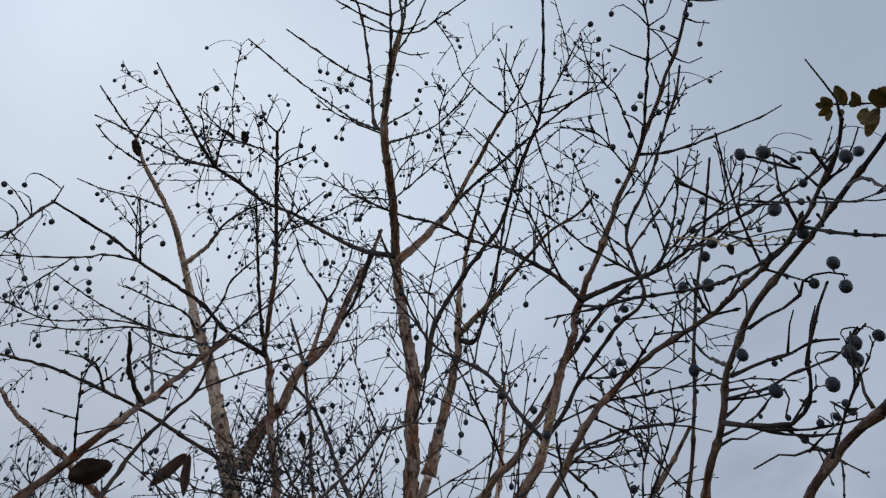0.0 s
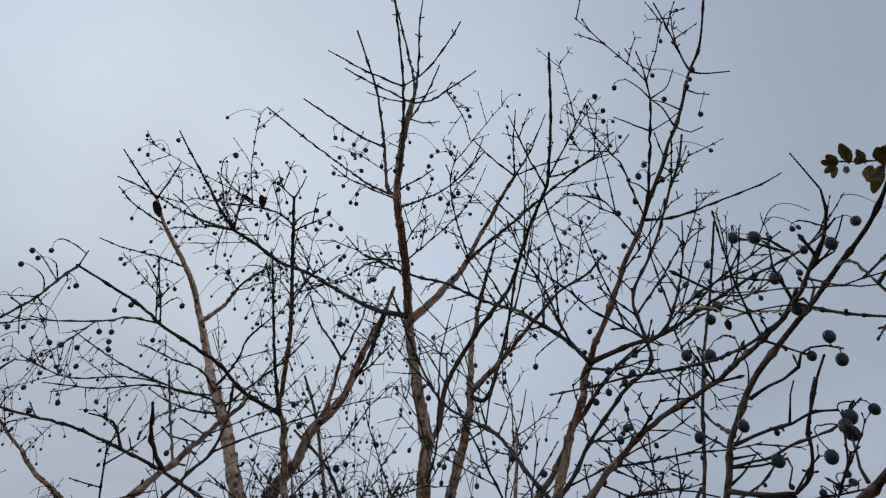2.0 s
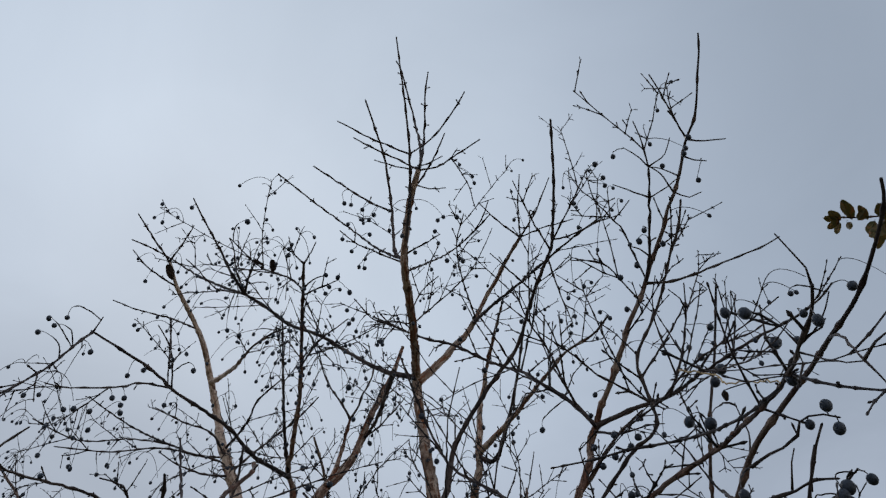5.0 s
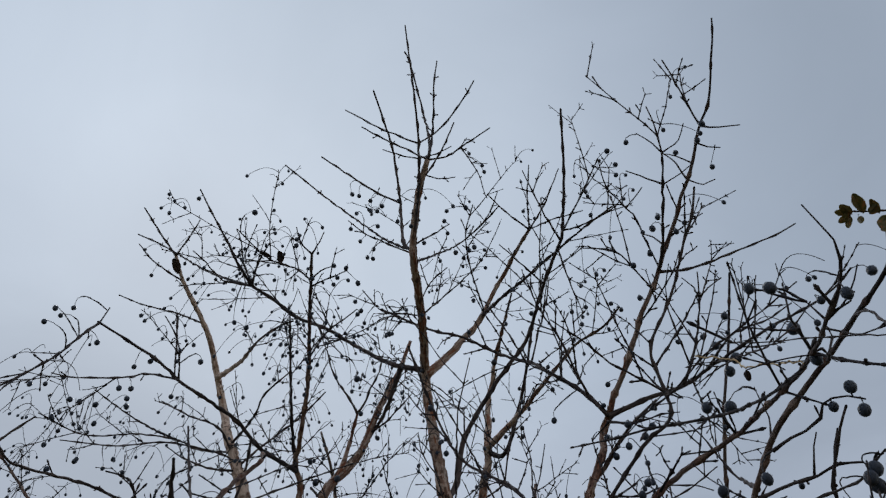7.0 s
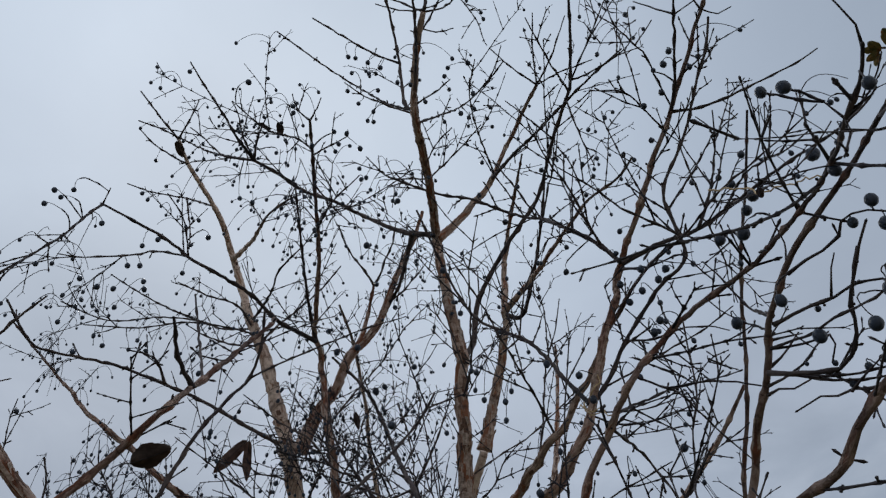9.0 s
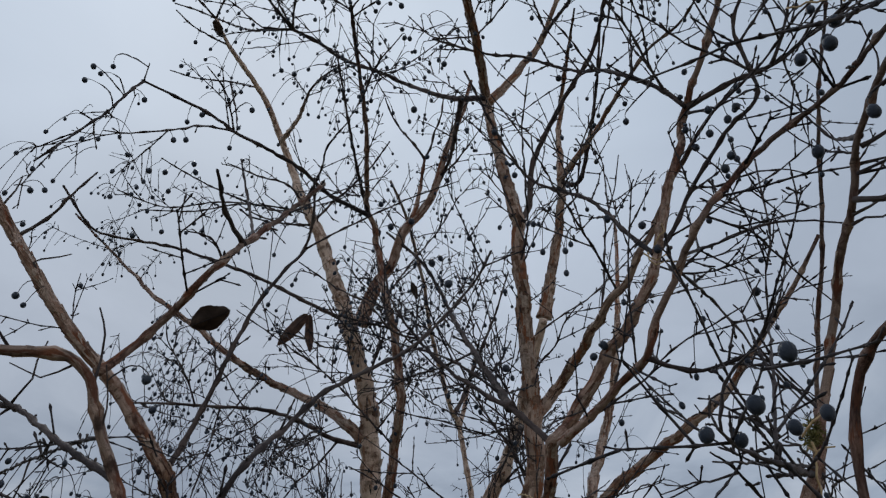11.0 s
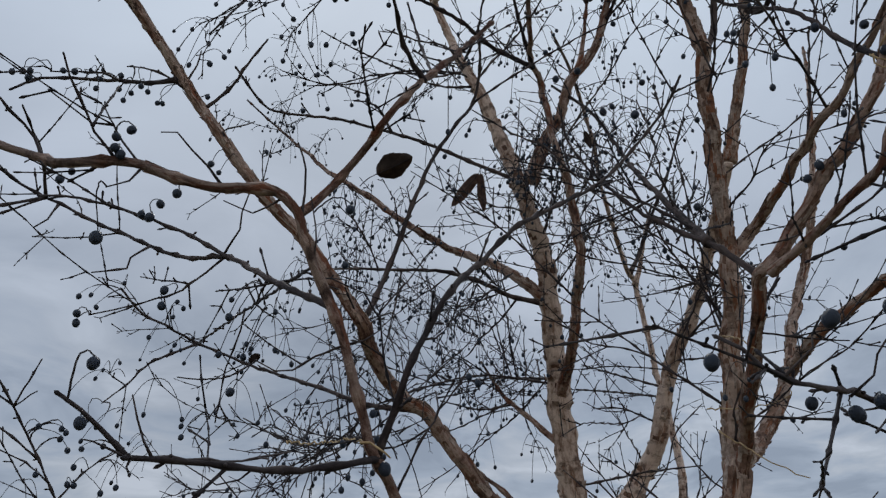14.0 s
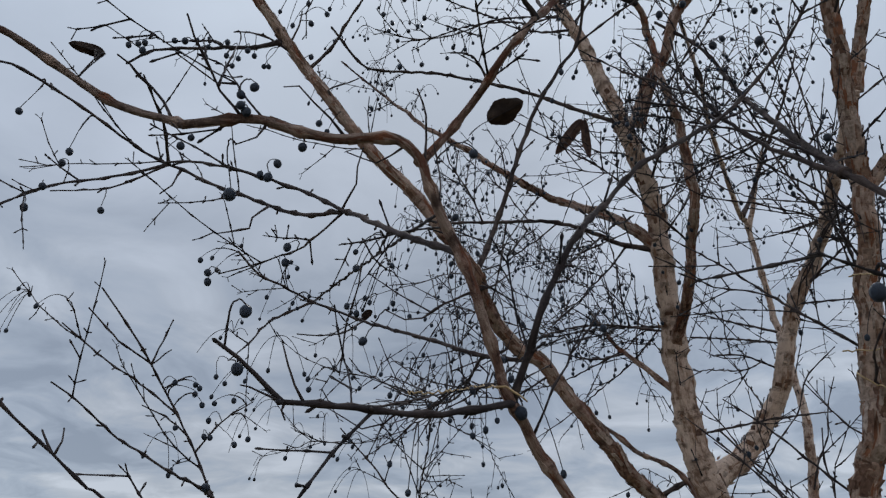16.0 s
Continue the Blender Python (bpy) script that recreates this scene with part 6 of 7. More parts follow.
hang(center, (0.221, 1.343, 2.781), 0.0051, (0.240, 1.359, 2.788))
hang(near_right, (0.293, 0.853, 1.806), 0.0060, (0.254, 0.862, 1.818))
hang(near_right, (0.401, 0.572, 2.097), 0.0048, (0.446, 0.583, 2.078))
hang(right, (0.411, 0.556, 2.076), 0.0057, (0.446, 0.583, 2.078))
hang(right, (0.556, 0.879, 2.329), 0.0093, (0.538, 0.900, 2.333))
hang(right, (0.612, 0.873, 2.415), 0.0045, (0.667, 0.889, 2.421))
hang(right, (0.643, 0.937, 2.432), 0.0067, (0.648, 0.952, 2.449))
hang(near_right, (0.459, 0.543, 2.040), 0.0051, (0.463, 0.550, 2.061))
hang(right, (0.688, 0.855, 2.390), 0.0077, (0.668, 0.876, 2.416))
hang(right, (0.469, 0.679, 2.094), 0.0058, (0.466, 0.685, 2.103))
hang(right, (0.526, 1.061, 2.457), 0.0100, (0.506, 1.066, 2.481))
hang(right, (0.519, 1.099, 2.464), 0.0092, (0.514, 1.087, 2.481))
hang(right, (0.402, 0.879, 2.219), 0.0072, (0.436, 0.924, 2.205))
hang(right, (0.407, 0.801, 2.151), 0.0075, (0.451, 0.825, 2.188))
hang(right, (0.497, 1.040, 2.473), 0.0067, (0.509, 1.054, 2.477))
hang(near_right, (0.513, 0.741, 2.104), 0.0066, (0.514, 0.750, 2.098))
hang(near_right, (0.497, 0.765, 2.101), 0.0053, (0.498, 0.758, 2.107))
hang(near_right, (0.519, 0.755, 2.083), 0.0066, (0.517, 0.748, 2.094))
hang(right, (0.313, 0.968, 2.184), 0.0053, (0.342, 0.979, 2.184))
hang(near_right, (0.410, 0.798, 2.050), 0.0061, (0.435, 0.819, 2.097))
hang(near_right, (0.491, 0.743, 2.007), 0.0073, (0.502, 0.740, 2.019))
hang(near_right, (0.482, 0.741, 1.997), 0.0066, (0.502, 0.740, 2.019))
hang(near_right, (0.519, 0.750, 2.016), 0.0056, (0.502, 0.740, 2.019))
hang(right, (0.543, 1.067, 2.565), 0.0066, (0.504, 1.079, 2.587))
hang(right, (0.499, 1.090, 2.546), 0.0055, (0.491, 1.100, 2.559))
hang(right, (0.396, 0.943, 2.602), 0.0057, (0.394, 0.952, 2.613))
hang(right, (0.397, 0.992, 2.570), 0.0047, (0.408, 1.006, 2.573))
hang(center, (0.382, 1.215, 2.813), 0.0051, (0.401, 1.233, 2.818))
hang(center, (0.401, 1.227, 2.801), 0.0051, (0.397, 1.236, 2.816))
hang(right, (0.448, 0.867, 2.626), 0.0051, (0.460, 0.874, 2.635))
hang(right, (0.437, 0.885, 2.621), 0.0056, (0.457, 0.894, 2.627))
hang(right, (0.427, 0.914, 2.653), 0.0043, (0.428, 0.924, 2.663))
hang(right, (0.484, 0.920, 2.645), 0.0053, (0.488, 0.928, 2.656))
hang(right, (0.500, 0.907, 2.649), 0.0048, (0.505, 0.918, 2.658))
hang(right, (0.432, 0.944, 2.627), 0.0053, (0.438, 0.952, 2.637))
hang(right, (0.391, 0.783, 2.735), 0.0052, (0.375, 0.802, 2.741))
hang(right, (0.401, 0.805, 2.720), 0.0047, (0.377, 0.813, 2.735))
hang(center, (0.435, 0.953, 2.915), 0.0050, (0.398, 0.941, 2.948))
hang(right, (0.416, 0.745, 2.687), 0.0045, (0.438, 0.741, 2.701))
hang(right, (0.511, 0.814, 2.734), 0.0049, (0.513, 0.827, 2.743))
hang(right, (0.567, 0.785, 2.766), 0.0059, (0.569, 0.792, 2.778))
hang(right, (0.554, 0.807, 2.749), 0.0054, (0.557, 0.813, 2.761))
hang(right, (0.569, 0.845, 2.713), 0.0049, (0.581, 0.823, 2.741))
hang(center, (0.378, 1.103, 2.416), 0.0041, (0.375, 1.111, 2.429))
hang(right, (0.311, 1.079, 2.464), 0.0047, (0.331, 1.092, 2.469))
hang(back, (-0.173, 1.164, 2.670), 0.0067, (-0.198, 1.134, 2.714))
hang(back, (-0.284, 1.536, 2.916), 0.0067, (-0.237, 1.571, 2.925))
hang(back, (-0.267, 1.641, 2.915), 0.0069, (-0.285, 1.646, 2.938))
hang(right, (-0.037, 1.253, 2.637), 0.0066, (-0.035, 1.266, 2.650))
hang(right, (-0.129, 1.241, 2.876), 0.0068, (-0.106, 1.227, 2.918))
hang(back, (-0.139, 1.037, 2.723), 0.0048, (-0.146, 1.040, 2.740))
hang(right, (-0.015, 1.287, 2.542), 0.0060, (0.001, 1.297, 2.559))
hang(right, (0.209, 1.150, 2.465), 0.0053, (0.262, 1.129, 2.509))
hang(center, (0.128, 1.624, 2.852), 0.0061, (0.109, 1.629, 2.876))
hang(center, (0.125, 1.643, 2.840), 0.0061, (0.097, 1.649, 2.863))
hang(center, (0.074, 1.274, 2.978), 0.0056, (0.090, 1.285, 2.997))
hang(center, (0.134, 1.491, 3.110), 0.0058, (0.127, 1.506, 3.125))
hang(center, (0.207, 1.222, 2.836), 0.0058, (0.215, 1.234, 2.848))
hang(center, (0.290, 1.157, 2.746), 0.0049, (0.310, 1.162, 2.761))
hang(center, (0.320, 1.151, 2.746), 0.0049, (0.311, 1.166, 2.755))
hang(center, (0.305, 1.174, 2.722), 0.0049, (0.313, 1.169, 2.750))
hang(center, (0.289, 1.290, 2.798), 0.0056, (0.305, 1.307, 2.805))
hang(center, (0.048, 1.337, 2.937), 0.0056, (0.046, 1.352, 2.950))
hang(center, (-0.144, 0.945, 3.040), 0.0053, (-0.122, 0.936, 3.071))
hang(center, (-0.130, 0.953, 3.040), 0.0051, (-0.114, 0.946, 3.068))
hang(center, (-0.108, 0.971, 3.039), 0.0054, (-0.097, 0.965, 3.066))
hang(center, (-0.085, 0.989, 3.035), 0.0060, (-0.072, 0.984, 3.062))
hang(center, (-0.112, 0.991, 3.026), 0.0050, (-0.088, 0.973, 3.065))
hang(center, (-0.098, 0.996, 3.028), 0.0050, (-0.077, 0.981, 3.063))
hang(center, (-0.114, 1.056, 3.057), 0.0055, (-0.139, 1.064, 3.069))
hang(center, (-0.123, 0.907, 2.839), 0.0047, (-0.118, 0.910, 2.858))
hang(center, (-0.110, 0.934, 2.828), 0.0044, (-0.101, 0.933, 2.852))
hang(center, (-0.094, 0.976, 2.851), 0.0044, (-0.081, 0.975, 2.877))
hang(center, (-0.109, 0.984, 2.837), 0.0044, (-0.083, 0.970, 2.874))
hang(center, (-0.101, 0.997, 2.847), 0.0049, (-0.076, 0.984, 2.882))
hang(center, (-0.049, 0.999, 2.973), 0.0048, (-0.043, 1.012, 2.987))
hang(center, (-0.008, 0.957, 2.881), 0.0049, (-0.005, 0.971, 2.892))
hang(center, (0.012, 0.992, 2.861), 0.0048, (0.007, 0.996, 2.878))
hang(center, (0.067, 0.937, 2.846), 0.0047, (0.074, 0.953, 2.855))
hang(center, (0.064, 1.001, 2.979), 0.0051, (0.116, 1.025, 2.989))
hang(center, (0.108, 1.003, 2.979), 0.0057, (0.119, 1.019, 2.989))
hang(center, (0.067, 0.972, 2.851), 0.0044, (0.057, 0.970, 2.871))
hang(center, (0.055, 1.162, 3.036), 0.0063, (0.052, 1.161, 3.059))
hang(center, (0.077, 1.129, 2.964), 0.0053, (0.088, 1.143, 2.978))
hang(center, (0.094, 1.109, 2.963), 0.0053, (0.090, 1.118, 2.979))
hang(center, (0.129, 1.118, 2.965), 0.0046, (0.090, 1.126, 2.978))
hang(center, (0.116, 1.143, 2.963), 0.0047, (0.088, 1.151, 2.976))
hang(center, (0.122, 1.168, 2.962), 0.0047, (0.086, 1.175, 2.975))
hang(center, (0.025, 1.107, 2.941), 0.0046, (0.020, 1.104, 2.966))
hang(center, (0.235, 1.102, 3.067), 0.0048, (0.248, 1.112, 3.081))
hang(center, (0.252, 1.132, 2.896), 0.0045, (0.254, 1.143, 2.908))
hang(back, (-0.142, 1.031, 2.817), 0.0055, (-0.164, 1.013, 2.845))
hang(center, (-0.168, 1.096, 2.838), 0.0051, (-0.148, 1.096, 2.866))
hang(center, (-0.159, 1.114, 2.825), 0.0051, (-0.137, 1.111, 2.855))
hang(center, (-0.156, 1.134, 2.806), 0.0044, (-0.122, 1.129, 2.843))
hang(back, (-0.184, 1.016, 2.830), 0.0050, (-0.190, 1.020, 2.846))
hang(back, (-0.196, 1.029, 2.826), 0.0049, (-0.206, 1.025, 2.847))
hang(back, (-0.160, 0.999, 2.835), 0.0049, (-0.164, 1.013, 2.845))
hang(back, (-0.185, 0.992, 2.842), 0.0049, (-0.196, 1.001, 2.853))
hang(back, (-0.679, 0.849, 2.681), 0.0053, (-0.663, 0.918, 2.666))
hang(back, (-0.674, 0.864, 2.675), 0.0049, (-0.663, 0.918, 2.666))
hang(back, (-0.676, 0.840, 2.632), 0.0052, (-0.663, 0.901, 2.620))
hang(back, (-0.681, 0.889, 2.727), 0.0051, (-0.639, 0.930, 2.753))
hang(back, (-0.646, 0.950, 2.681), 0.0054, (-0.664, 0.934, 2.705))
hang(back, (-0.604, 1.027, 2.678), 0.0051, (-0.593, 1.021, 2.715))
hang(back, (-0.574, 1.031, 2.690), 0.0056, (-0.576, 1.036, 2.708))
hang(back, (-0.830, 1.451, 3.161), 0.0063, (-0.846, 1.463, 3.176))
hang(back, (-0.482, 1.065, 2.699), 0.0056, (-0.529, 1.061, 2.699))
hang(back, (-0.565, 0.966, 2.555), 0.0052, (-0.573, 0.961, 2.579))
hang(back, (-0.555, 0.985, 2.569), 0.0052, (-0.564, 0.977, 2.594))
hang(back, (-0.817, 1.296, 2.878), 0.0071, (-0.859, 1.298, 2.877))
hang(back, (-0.630, 0.935, 2.515), 0.0051, (-0.628, 0.920, 2.555))
hang(back, (-0.889, 1.231, 2.826), 0.0073, (-0.868, 1.241, 2.868))
hang(back, (-0.868, 1.261, 2.839), 0.0071, (-0.864, 1.266, 2.872))
hang(back, (-0.830, 1.321, 2.876), 0.0071, (-0.852, 1.330, 2.882))
hang(back, (-0.541, 1.089, 2.638), 0.0051, (-0.526, 1.090, 2.674))
hang(back, (-0.438, 1.130, 2.861), 0.0062, (-0.353, 1.174, 2.889))
hang(back, (-0.383, 1.166, 2.861), 0.0055, (-0.356, 1.192, 2.877))
hang(back, (-0.354, 0.906, 2.980), 0.0066, (-0.397, 0.938, 2.963))
hang(back, (-0.483, 0.870, 3.030), 0.0054, (-0.479, 0.877, 3.051))
hang(back, (-0.467, 1.122, 2.878), 0.0055, (-0.443, 1.073, 2.953))
hang(back, (-1.101, 1.390, 2.953), 0.0063, (-1.117, 1.402, 2.967))
hang(back, (-1.085, 1.386, 2.969), 0.0063, (-1.130, 1.384, 2.967))
hang(back, (-1.073, 1.501, 2.892), 0.0072, (-1.060, 1.482, 2.964))
hang(back, (-0.941, 1.282, 2.680), 0.0070, (-0.964, 1.288, 2.683))
hang(back, (-1.064, 1.430, 2.960), 0.0063, (-1.092, 1.438, 2.965))
hang(back, (-1.095, 1.421, 2.936), 0.0063, (-1.098, 1.429, 2.966))
hang(back, (-0.877, 1.404, 2.787), 0.0056, (-0.884, 1.397, 2.826))
hang(back, (-0.895, 1.403, 2.762), 0.0056, (-0.900, 1.381, 2.819))
hang(near_left, (-0.754, 1.300, 2.648), 0.0051, (-0.772, 1.311, 2.653))
hang(back, (-0.248, 0.924, 2.867), 0.0049, (-0.247, 0.934, 2.881))
hang(back, (-0.250, 0.932, 2.856), 0.0049, (-0.245, 0.938, 2.874))
hang(back, (-0.870, 1.255, 3.338), 0.0064, (-0.859, 1.249, 3.381))
hang(back, (-0.366, 1.079, 2.952), 0.0048, (-0.413, 1.066, 2.965))
hang(near_left, (-0.934, 0.654, 2.324), 0.0049, (-0.915, 0.701, 2.351))
hang(near_left, (-0.925, 0.665, 2.329), 0.0051, (-0.915, 0.701, 2.351))
hang(near_left, (-1.006, 0.707, 2.385), 0.0061, (-1.010, 0.726, 2.396))
hang(near_left, (-0.918, 0.672, 2.332), 0.0051, (-0.915, 0.701, 2.351))
hang(near_left, (-0.902, 0.712, 2.355), 0.0052, (-0.912, 0.719, 2.363))
hang(near_left, (-0.903, 0.730, 2.367), 0.0058, (-0.908, 0.744, 2.379))
hang(near_left, (-0.847, 0.792, 2.326), 0.0046, (-0.826, 0.774, 2.375))
hang(near_left, (-0.825, 0.803, 2.354), 0.0051, (-0.816, 0.799, 2.385))
hang(near_left, (-0.825, 0.817, 2.352), 0.0046, (-0.812, 0.814, 2.386))
hang(near_left, (-0.901, 0.806, 2.414), 0.0050, (-0.920, 0.805, 2.417))
hang(near_left, (-0.948, 0.796, 2.421), 0.0051, (-0.957, 0.806, 2.430))
hang(near_left, (-0.827, 0.840, 2.345), 0.0045, (-0.804, 0.844, 2.385))
hang(near_left, (-0.822, 0.846, 2.346), 0.0045, (-0.802, 0.852, 2.384))
hang(near_left, (-0.761, 0.878, 2.430), 0.0053, (-0.778, 0.866, 2.439))
hang(near_left, (-0.769, 0.893, 2.370), 0.0045, (-0.795, 0.885, 2.369))
hang(near_left, (-0.900, 0.808, 2.385), 0.0049, (-0.900, 0.827, 2.416))
hang(near_left, (-0.440, 0.588, 1.969), 0.0044, (-0.454, 0.581, 1.969))
hang(near_left, (-0.873, 0.816, 2.370), 0.0048, (-0.872, 0.832, 2.405))
hang(near_left, (-0.935, 0.787, 2.387), 0.0050, (-0.930, 0.821, 2.427))
hang(near_left, (-0.447, 0.579, 1.958), 0.0044, (-0.451, 0.583, 1.964))
hang(near_left, (-0.441, 0.577, 1.942), 0.0044, (-0.451, 0.576, 1.943))
hang(near_left, (-0.439, 0.583, 1.937), 0.0044, (-0.449, 0.583, 1.938))
hang(near_left, (-0.836, 0.726, 2.129), 0.0064, (-0.857, 0.716, 2.129))
hang(near_left, (-0.817, 0.730, 2.138), 0.0051, (-0.847, 0.707, 2.134))
hang(near_left, (-0.404, 0.626, 1.906), 0.0044, (-0.403, 0.624, 1.923))
hang(near_left, (-0.671, 0.774, 2.038), 0.0064, (-0.679, 0.782, 2.040))
hang(near_left, (-0.680, 0.767, 2.042), 0.0049, (-0.689, 0.773, 2.044))
hang(near_left, (-0.656, 0.776, 2.055), 0.0057, (-0.675, 0.786, 2.039))
hang(near_left, (-0.456, 0.590, 1.857), 0.0061, (-0.444, 0.581, 1.902))
hang(near_left, (-1.202, 1.002, 2.138), 0.0056, (-1.168, 1.068, 2.170))
hang(near_left, (-0.727, 0.742, 1.900), 0.0049, (-0.728, 0.760, 1.905))
hang(near_left, (-0.730, 0.746, 1.889), 0.0049, (-0.728, 0.760, 1.905))
hang(near_left, (-1.189, 1.035, 2.124), 0.0049, (-1.168, 1.068, 2.170))
hang(near_left, (-0.642, 0.799, 1.934), 0.0053, (-0.642, 0.815, 1.936))
hang(near_left, (-0.655, 0.809, 1.919), 0.0058, (-0.664, 0.808, 1.931))
hang(near_left, (-1.103, 1.155, 2.162), 0.0049, (-1.140, 1.163, 2.121))
hang(near_left, (-1.102, 1.172, 2.153), 0.0050, (-1.135, 1.181, 2.116))
hang(near_left, (-1.149, 1.138, 2.087), 0.0049, (-1.146, 1.148, 2.125))
hang(near_left, (-0.332, 0.542, 1.702), 0.0044, (-0.348, 0.540, 1.677))
hang(near_left, (-0.347, 0.552, 1.666), 0.0044, (-0.348, 0.557, 1.672))
hang(near_left, (-1.199, 1.079, 1.910), 0.0050, (-1.195, 1.100, 1.949))
hang(near_left, (-1.191, 1.096, 1.899), 0.0050, (-1.195, 1.100, 1.949))
hang(near_left, (-0.433, 0.749, 1.754), 0.0044, (-0.417, 0.764, 1.787))
hang(near_left, (-1.026, 1.283, 2.067), 0.0068, (-1.048, 1.283, 2.067))
hang(sapling, (-1.095, 0.934, 1.851), 0.0048, (-1.117, 0.923, 1.848))
hang(sapling, (-1.078, 0.964, 1.851), 0.0048, (-1.117, 0.928, 1.843))
hang(sapling, (-1.076, 0.972, 1.846), 0.0048, (-1.118, 0.931, 1.838))
hang(sapling, (-1.083, 0.969, 1.836), 0.0049, (-1.118, 0.939, 1.829))
hang(sapling, (-1.081, 0.985, 1.820), 0.0049, (-1.118, 0.952, 1.815))
hang(sapling, (-1.079, 1.008, 1.827), 0.0049, (-1.059, 1.064, 1.831))
hang(sapling, (-1.061, 1.035, 1.835), 0.0049, (-1.054, 1.070, 1.838))
hang(sapling, (-1.109, 0.958, 1.779), 0.0049, (-1.121, 0.965, 1.785))
hang(sapling, (-1.086, 1.006, 1.797), 0.0049, (-1.086, 1.033, 1.800))
hang(sapling, (-1.089, 1.004, 1.769), 0.0049, (-1.097, 1.018, 1.772))
hang(sapling, (-1.084, 1.013, 1.768), 0.0049, (-1.097, 1.018, 1.772))
hang(sapling, (-1.064, 1.051, 1.760), 0.0049, (-1.091, 1.028, 1.790))
hang(sapling, (-1.051, 1.069, 1.771), 0.0049, (-1.075, 1.045, 1.812))
hang(near_left, (-0.277, 0.724, 1.899), 0.0045, (-0.308, 0.708, 1.897))
hang(near_left, (-0.611, 1.105, 2.095), 0.0062, (-0.646, 1.092, 2.095))
hang(near_left, (-0.296, 0.822, 1.680), 0.0061, (-0.300, 0.827, 1.683))
hang(back, (-0.894, 1.311, 2.827), 0.0065, (-0.857, 1.306, 2.878))
hang(back, (-0.361, 1.422, 2.691), 0.0066, (-0.394, 1.412, 2.709))
hang(right, (-0.405, 1.578, 2.753), 0.0084, (-0.387, 1.603, 2.760))
hang(right, (-0.438, 1.572, 2.741), 0.0084, (-0.387, 1.603, 2.760))
hang(right, (-0.353, 1.590, 2.763), 0.0084, (-0.387, 1.603, 2.760))
hang(right, (-0.299, 1.581, 2.610), 0.0084, (-0.287, 1.601, 2.621))
hang(near_left, (-0.103, 1.109, 2.200), 0.0064, (-0.074, 1.129, 2.201))
hang(right, (-0.217, 1.638, 2.701), 0.0075, (-0.357, 1.607, 2.722))
hang(center, (-0.040, 1.326, 2.578), 0.0057, (-0.043, 1.334, 2.590))
hang(right, (-0.089, 1.356, 2.173), 0.0067, (-0.113, 1.361, 2.182))
hang(right, (0.100, 1.179, 2.082), 0.0059, (0.112, 1.192, 2.082))
hang(near_right, (0.004, 0.824, 1.728), 0.0061, (0.015, 0.826, 1.744))
hang(near_right, (0.059, 0.885, 1.704), 0.0049, (0.072, 0.890, 1.713))
hang(near_right, (0.085, 0.930, 1.703), 0.0063, (0.083, 0.933, 1.718))
hang(near_right, (0.103, 0.978, 1.723), 0.0063, (0.098, 0.986, 1.723))
hang(near_right, (0.489, 0.752, 1.995), 0.0073, (0.502, 0.740, 2.019))
hang(near_right, (0.474, 0.785, 1.993), 0.0069, (0.495, 0.784, 2.026))
hang(near_right, (0.450, 0.863, 2.043), 0.0075, (0.449, 0.867, 2.051))
hang(near_right, (0.489, 0.890, 2.013), 0.0042, (0.499, 0.885, 2.006))
hang(near_right, (0.505, 0.883, 2.014), 0.0042, (0.499, 0.885, 2.006))
hang(near_right, (0.512, 0.861, 2.005), 0.0041, (0.517, 0.871, 2.000))
hang(near_right, (0.509, 0.857, 2.013), 0.0045, (0.509, 0.878, 2.003))
hang(near_right, (0.474, 0.910, 2.008), 0.0046, (0.470, 0.909, 2.012))
hang(near_right, (0.464, 0.901, 2.031), 0.0032, (0.465, 0.898, 2.038))
hang(near_right, (0.464, 0.870, 2.082), 0.0035, (0.456, 0.864, 2.084))
hang(near_right, (0.443, 0.921, 2.049), 0.0025, (0.430, 0.925, 2.040))
hang(near_left, (-0.752, 0.913, 2.236), 0.0059, (-0.732, 0.933, 2.264))
hang(near_left, (-0.745, 0.926, 2.224), 0.0045, (-0.728, 0.943, 2.253))
hang(right, (-0.283, 1.600, 2.632), 0.0067, (-0.299, 1.610, 2.644))
hang(sapling, (-0.947, 0.931, 1.666), 0.0066, (-0.962, 0.932, 1.667))
hang(near_left, (-0.931, 0.610, 2.097), 0.0055, (-0.907, 0.621, 2.156))
hang(near_left, (-0.906, 0.596, 2.062), 0.0051, (-0.925, 0.611, 2.042))
hang(near_left, (-0.918, 0.584, 2.023), 0.0051, (-0.928, 0.587, 2.026))
hang(near_left, (-0.920, 0.570, 1.985), 0.0052, (-0.927, 0.564, 2.001))
hang(near_left, (-0.920, 0.669, 2.022), 0.0051, (-0.920, 0.662, 2.055))
hang(near_left, (-0.922, 0.530, 2.119), 0.0051, (-0.903, 0.540, 2.169))

# dry straw-coloured climber stems caught in the forks
STRAW, _t, _s, _co = material("dry_straw", 0.8)
_t.links.new(ramp(_t, [(0.35, (0.30, 0.20, 0.09)), (0.65, (0.55, 0.42, 0.24))], noise_of(_t, _co, 90, 4)), _s.inputs["Base Color"])


def strand(*points):
    line = spline(points, 0.008)
    line = line + rng.normal(0, 0.0012, line.shape)
    ob = mesh_object("climber_stem", *tube(line, np.linspace(0.0013, 0.0008, len(line)), 5), STRAW)
    tagged(ob, "dry straw-coloured climber stem caught in the branches", "climber", "dry climber stems")


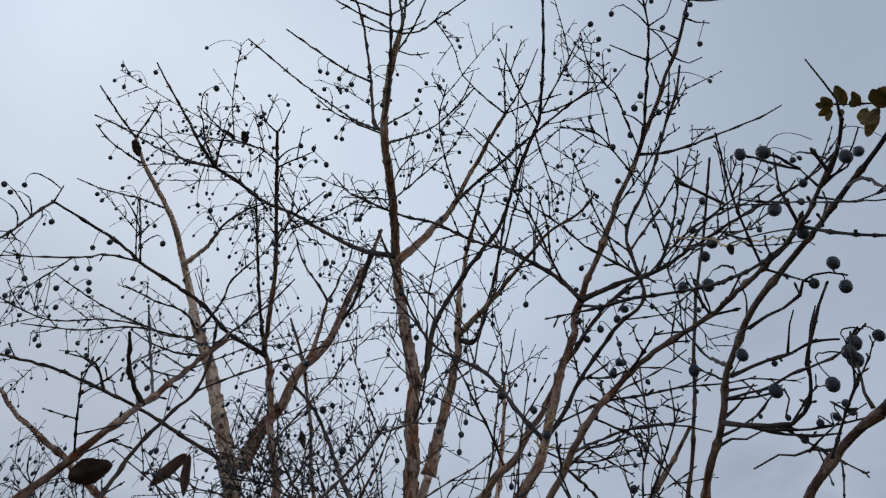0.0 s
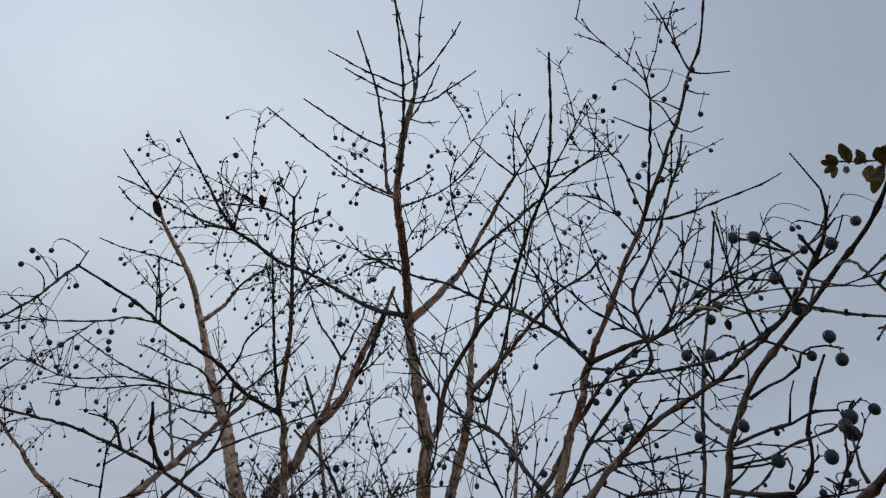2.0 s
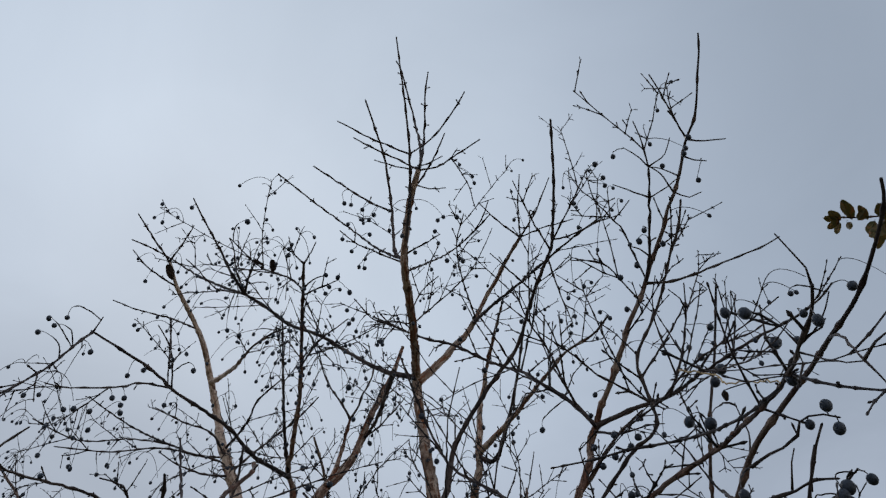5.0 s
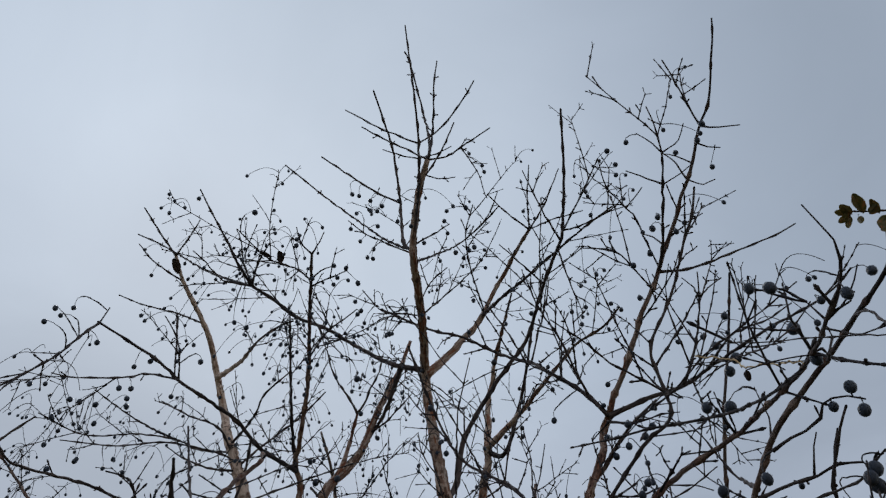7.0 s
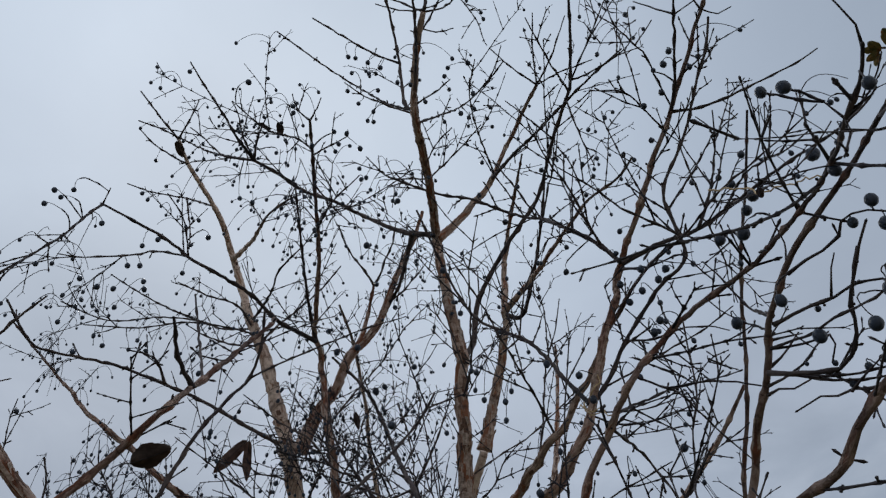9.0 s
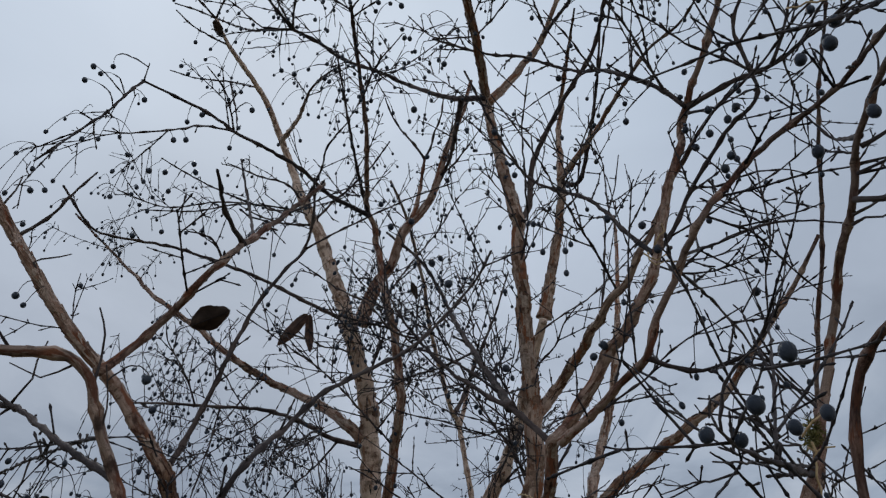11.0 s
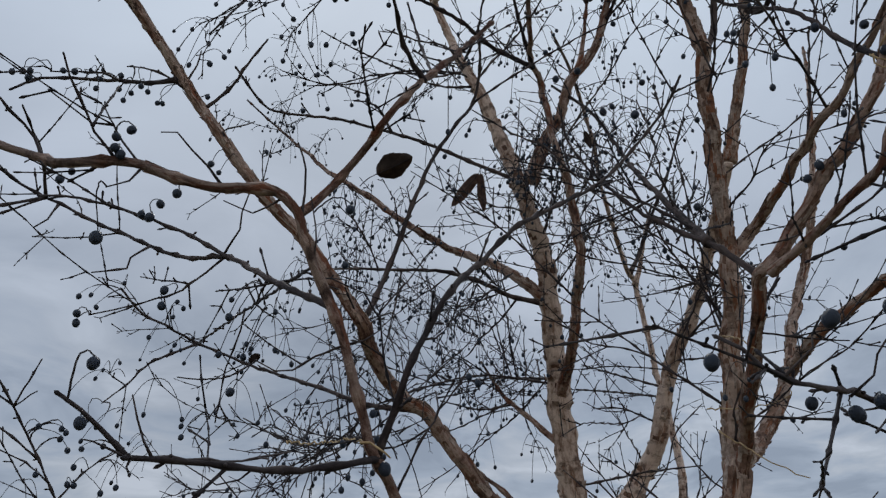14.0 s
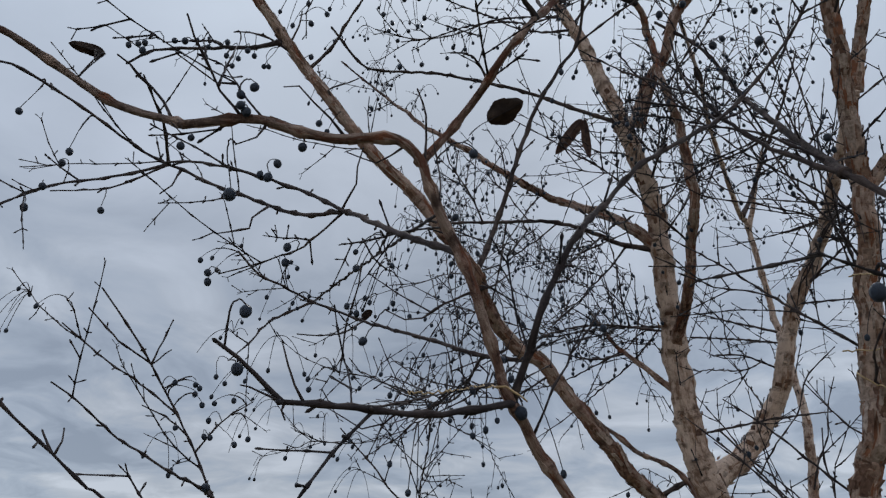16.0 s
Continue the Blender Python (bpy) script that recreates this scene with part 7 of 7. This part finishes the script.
strand((-0.157, 1.504, 1.886), (-0.122, 1.478, 1.873), (-0.079, 1.453, 1.866), (-0.039, 1.425, 1.859), (-0.014, 1.392, 1.859))
strand((-0.140, 1.477, 1.843), (-0.114, 1.461, 1.818), (-0.086, 1.443, 1.794), (-0.052, 1.426, 1.768), (-0.017, 1.407, 1.745))
strand((-0.125, 1.501, 2.003), (-0.088, 1.420, 1.970), (-0.053, 1.342, 1.926), (-0.026, 1.264, 1.878))
strand((-0.301, 0.792, 1.697), (-0.293, 0.797, 1.699), (-0.284, 0.807, 1.691), (-0.282, 0.810, 1.684))
strand((-0.686, 1.089, 1.809), (-0.549, 1.007, 1.773), (-0.418, 0.917, 1.742), (-0.307, 0.811, 1.702))
strand((0.185, 1.111, 2.168), (0.197, 1.108, 2.154), (0.212, 1.099, 2.151), (0.220, 1.096, 2.138), (0.241, 1.087, 2.133))
strand((0.202, 1.141, 2.204), (0.211, 1.139, 2.215), (0.220, 1.139, 2.221), (0.219, 1.136, 2.232))
strand((0.191, 1.135, 2.190), (0.195, 1.143, 2.169), (0.208, 1.136, 2.167), (0.217, 1.128, 2.167))
strand((0.290, 1.016, 1.847), (0.305, 1.018, 1.863), (0.321, 1.021, 1.873))
strand((0.293, 1.009, 1.836), (0.297, 1.011, 1.830), (0.314, 1.006, 1.833))
strand((0.297, 1.007, 1.838), (0.288, 1.005, 1.799), (0.281, 0.998, 1.767), (0.274, 0.988, 1.740))
strand((0.416, 0.888, 2.317), (0.444, 0.842, 2.260), (0.447, 0.801, 2.206), (0.461, 0.748, 2.159), (0.464, 0.701, 2.110))

# the last leaves
leaf(back, (-0.411, 0.925, 2.102), (-0.364, 0.943, 2.123), 0.033, LEAF_BROWN, (-0.476, 0.969, 2.130))
leaf(back, (-0.562, 1.472, 2.473), (-0.613, 1.444, 2.391), 0.026, LEAF_DRY, (-0.560, 1.482, 2.500))
leaf(back, (-0.559, 1.474, 2.473), (-0.569, 1.501, 2.387), 0.020, LEAF_DRY, (-0.560, 1.482, 2.500))
leaf(near_left, (-1.036, 1.310, 2.065), (-1.017, 1.320, 2.084), 0.019, LEAF_BROWN, (-1.031, 1.295, 2.058))
leaf(near_left, (-0.585, 0.500, 2.026), (-0.581, 0.464, 2.014), 0.012, LEAF_BROWN, (-0.599, 0.484, 1.991))
leaf(near_left, (-0.585, 0.497, 2.027), (-0.578, 0.486, 2.008), 0.012, LEAF_BROWN, (-0.599, 0.484, 1.991))
leaf(edge, (1.404, 1.656, 3.457), (1.346, 1.575, 3.449), 0.049, LEAF_TURNED, (1.404, 1.651, 3.461))
leaf(edge, (1.422, 1.646, 3.454), (1.361, 1.567, 3.446), 0.045, LEAF_TURNED, (1.421, 1.648, 3.453))
leaf(edge, (1.385, 1.659, 3.467), (1.341, 1.710, 3.400), 0.039, LEAF_TURNED, (1.384, 1.656, 3.470))
leaf(edge, (1.363, 1.663, 3.476), (1.326, 1.677, 3.438), 0.033, LEAF_TURNED, (1.365, 1.659, 3.480))
leaf(edge, (1.392, 1.658, 3.464), (1.307, 1.663, 3.397), 0.039, LEAF_TURNED, (1.391, 1.655, 3.468))
leaf(edge, (1.348, 1.660, 3.489), (1.317, 1.608, 3.501), 0.025, LEAF_TURNED, (1.346, 1.661, 3.488))
leaf(edge, (1.308, 1.664, 3.508), (1.277, 1.598, 3.532), 0.036, LEAF_TURNED, (1.306, 1.666, 3.508))
leaf(edge, (1.322, 1.665, 3.499), (1.330, 1.621, 3.483), 0.028, LEAF_TURNED, (1.322, 1.665, 3.499))
leaf(edge, (1.278, 1.669, 3.519), (1.239, 1.630, 3.527), 0.028, LEAF_TURNED, (1.278, 1.668, 3.521))
leaf(edge, (1.276, 1.670, 3.522), (1.229, 1.673, 3.496), 0.028, LEAF_TURNED, (1.278, 1.668, 3.521))
leaf(edge, (1.271, 1.674, 3.521), (1.246, 1.685, 3.477), 0.021, LEAF_TURNED, (1.274, 1.668, 3.524))
leaf(edge, (1.292, 1.674, 3.508), (1.286, 1.668, 3.469), 0.021, LEAF_TURNED, (1.295, 1.667, 3.512))
leaf(edge, (1.262, 1.669, 3.530), (1.223, 1.648, 3.521), 0.021, LEAF_TURNED, (1.263, 1.669, 3.529))
leaf(back, (-0.791, 1.223, 3.357), (-0.787, 1.265, 3.331), 0.024, LEAF_BROWN, (-0.807, 1.253, 3.400))
leaf(back, (-0.379, 1.008, 2.976), (-0.357, 1.028, 2.972), 0.009, LEAF_BROWN, (-0.374, 1.019, 2.991))
leaf(back, (-0.339, 1.022, 2.984), (-0.340, 1.047, 2.966), 0.017, LEAF_BROWN, (-0.360, 1.006, 2.996))
leaf(right, (0.401, 0.680, 2.096), (0.401, 0.686, 2.087), 0.007, LEAF_BROWN, (0.466, 0.677, 2.099))
leaf(right, (-0.307, 1.468, 2.487), (-0.303, 1.488, 2.452), 0.013, LEAF_BROWN, (-0.254, 1.595, 2.537))

def moss_tuft(tree, at, size):
    """A small cushion of yellow-green moss fibres."""
    fibres = []
    for _ in range(160):
        out = rng.normal(0, 1, 3)
        out /= np.linalg.norm(out)
        root = np.array(at) + out * size * rng.uniform(0.1, 0.7) * np.array((1, 1, 1.4))
        s = np.linspace(0, 1, 4)
        curve = root + np.outer(s * size * rng.uniform(0.3, 0.9), out + rng.normal(0, 0.4, 3)) + np.outer(s ** 2 * size * 0.3, (0, 0, -1))
        fibres.append(tube(curve, np.linspace(0.0006, 0.0003, 4), 3))
    tagged(mesh_object("moss_tuft", *join(fibres), MOSS, tree.base, "yellow-green moss in the fork"), kind="stuff")


MOSS, _t, _s, _co = material("yellow_green_moss", 0.95)
_t.links.new(ramp(_t, [(0.35, (0.07, 0.075, 0.02)), (0.65, (0.26, 0.23, 0.08))], noise_of(_t, _co, 140, 3)), _s.inputs["Base Color"])
moss_tuft(near_right, (0.307, 1.058, 1.870), 0.011)
moss_tuft(near_right, (0.302, 1.054, 1.855), 0.009)

for each in (center, back, right, near_right, near_left, sapling, low_sapling, edge):
    finish(each)
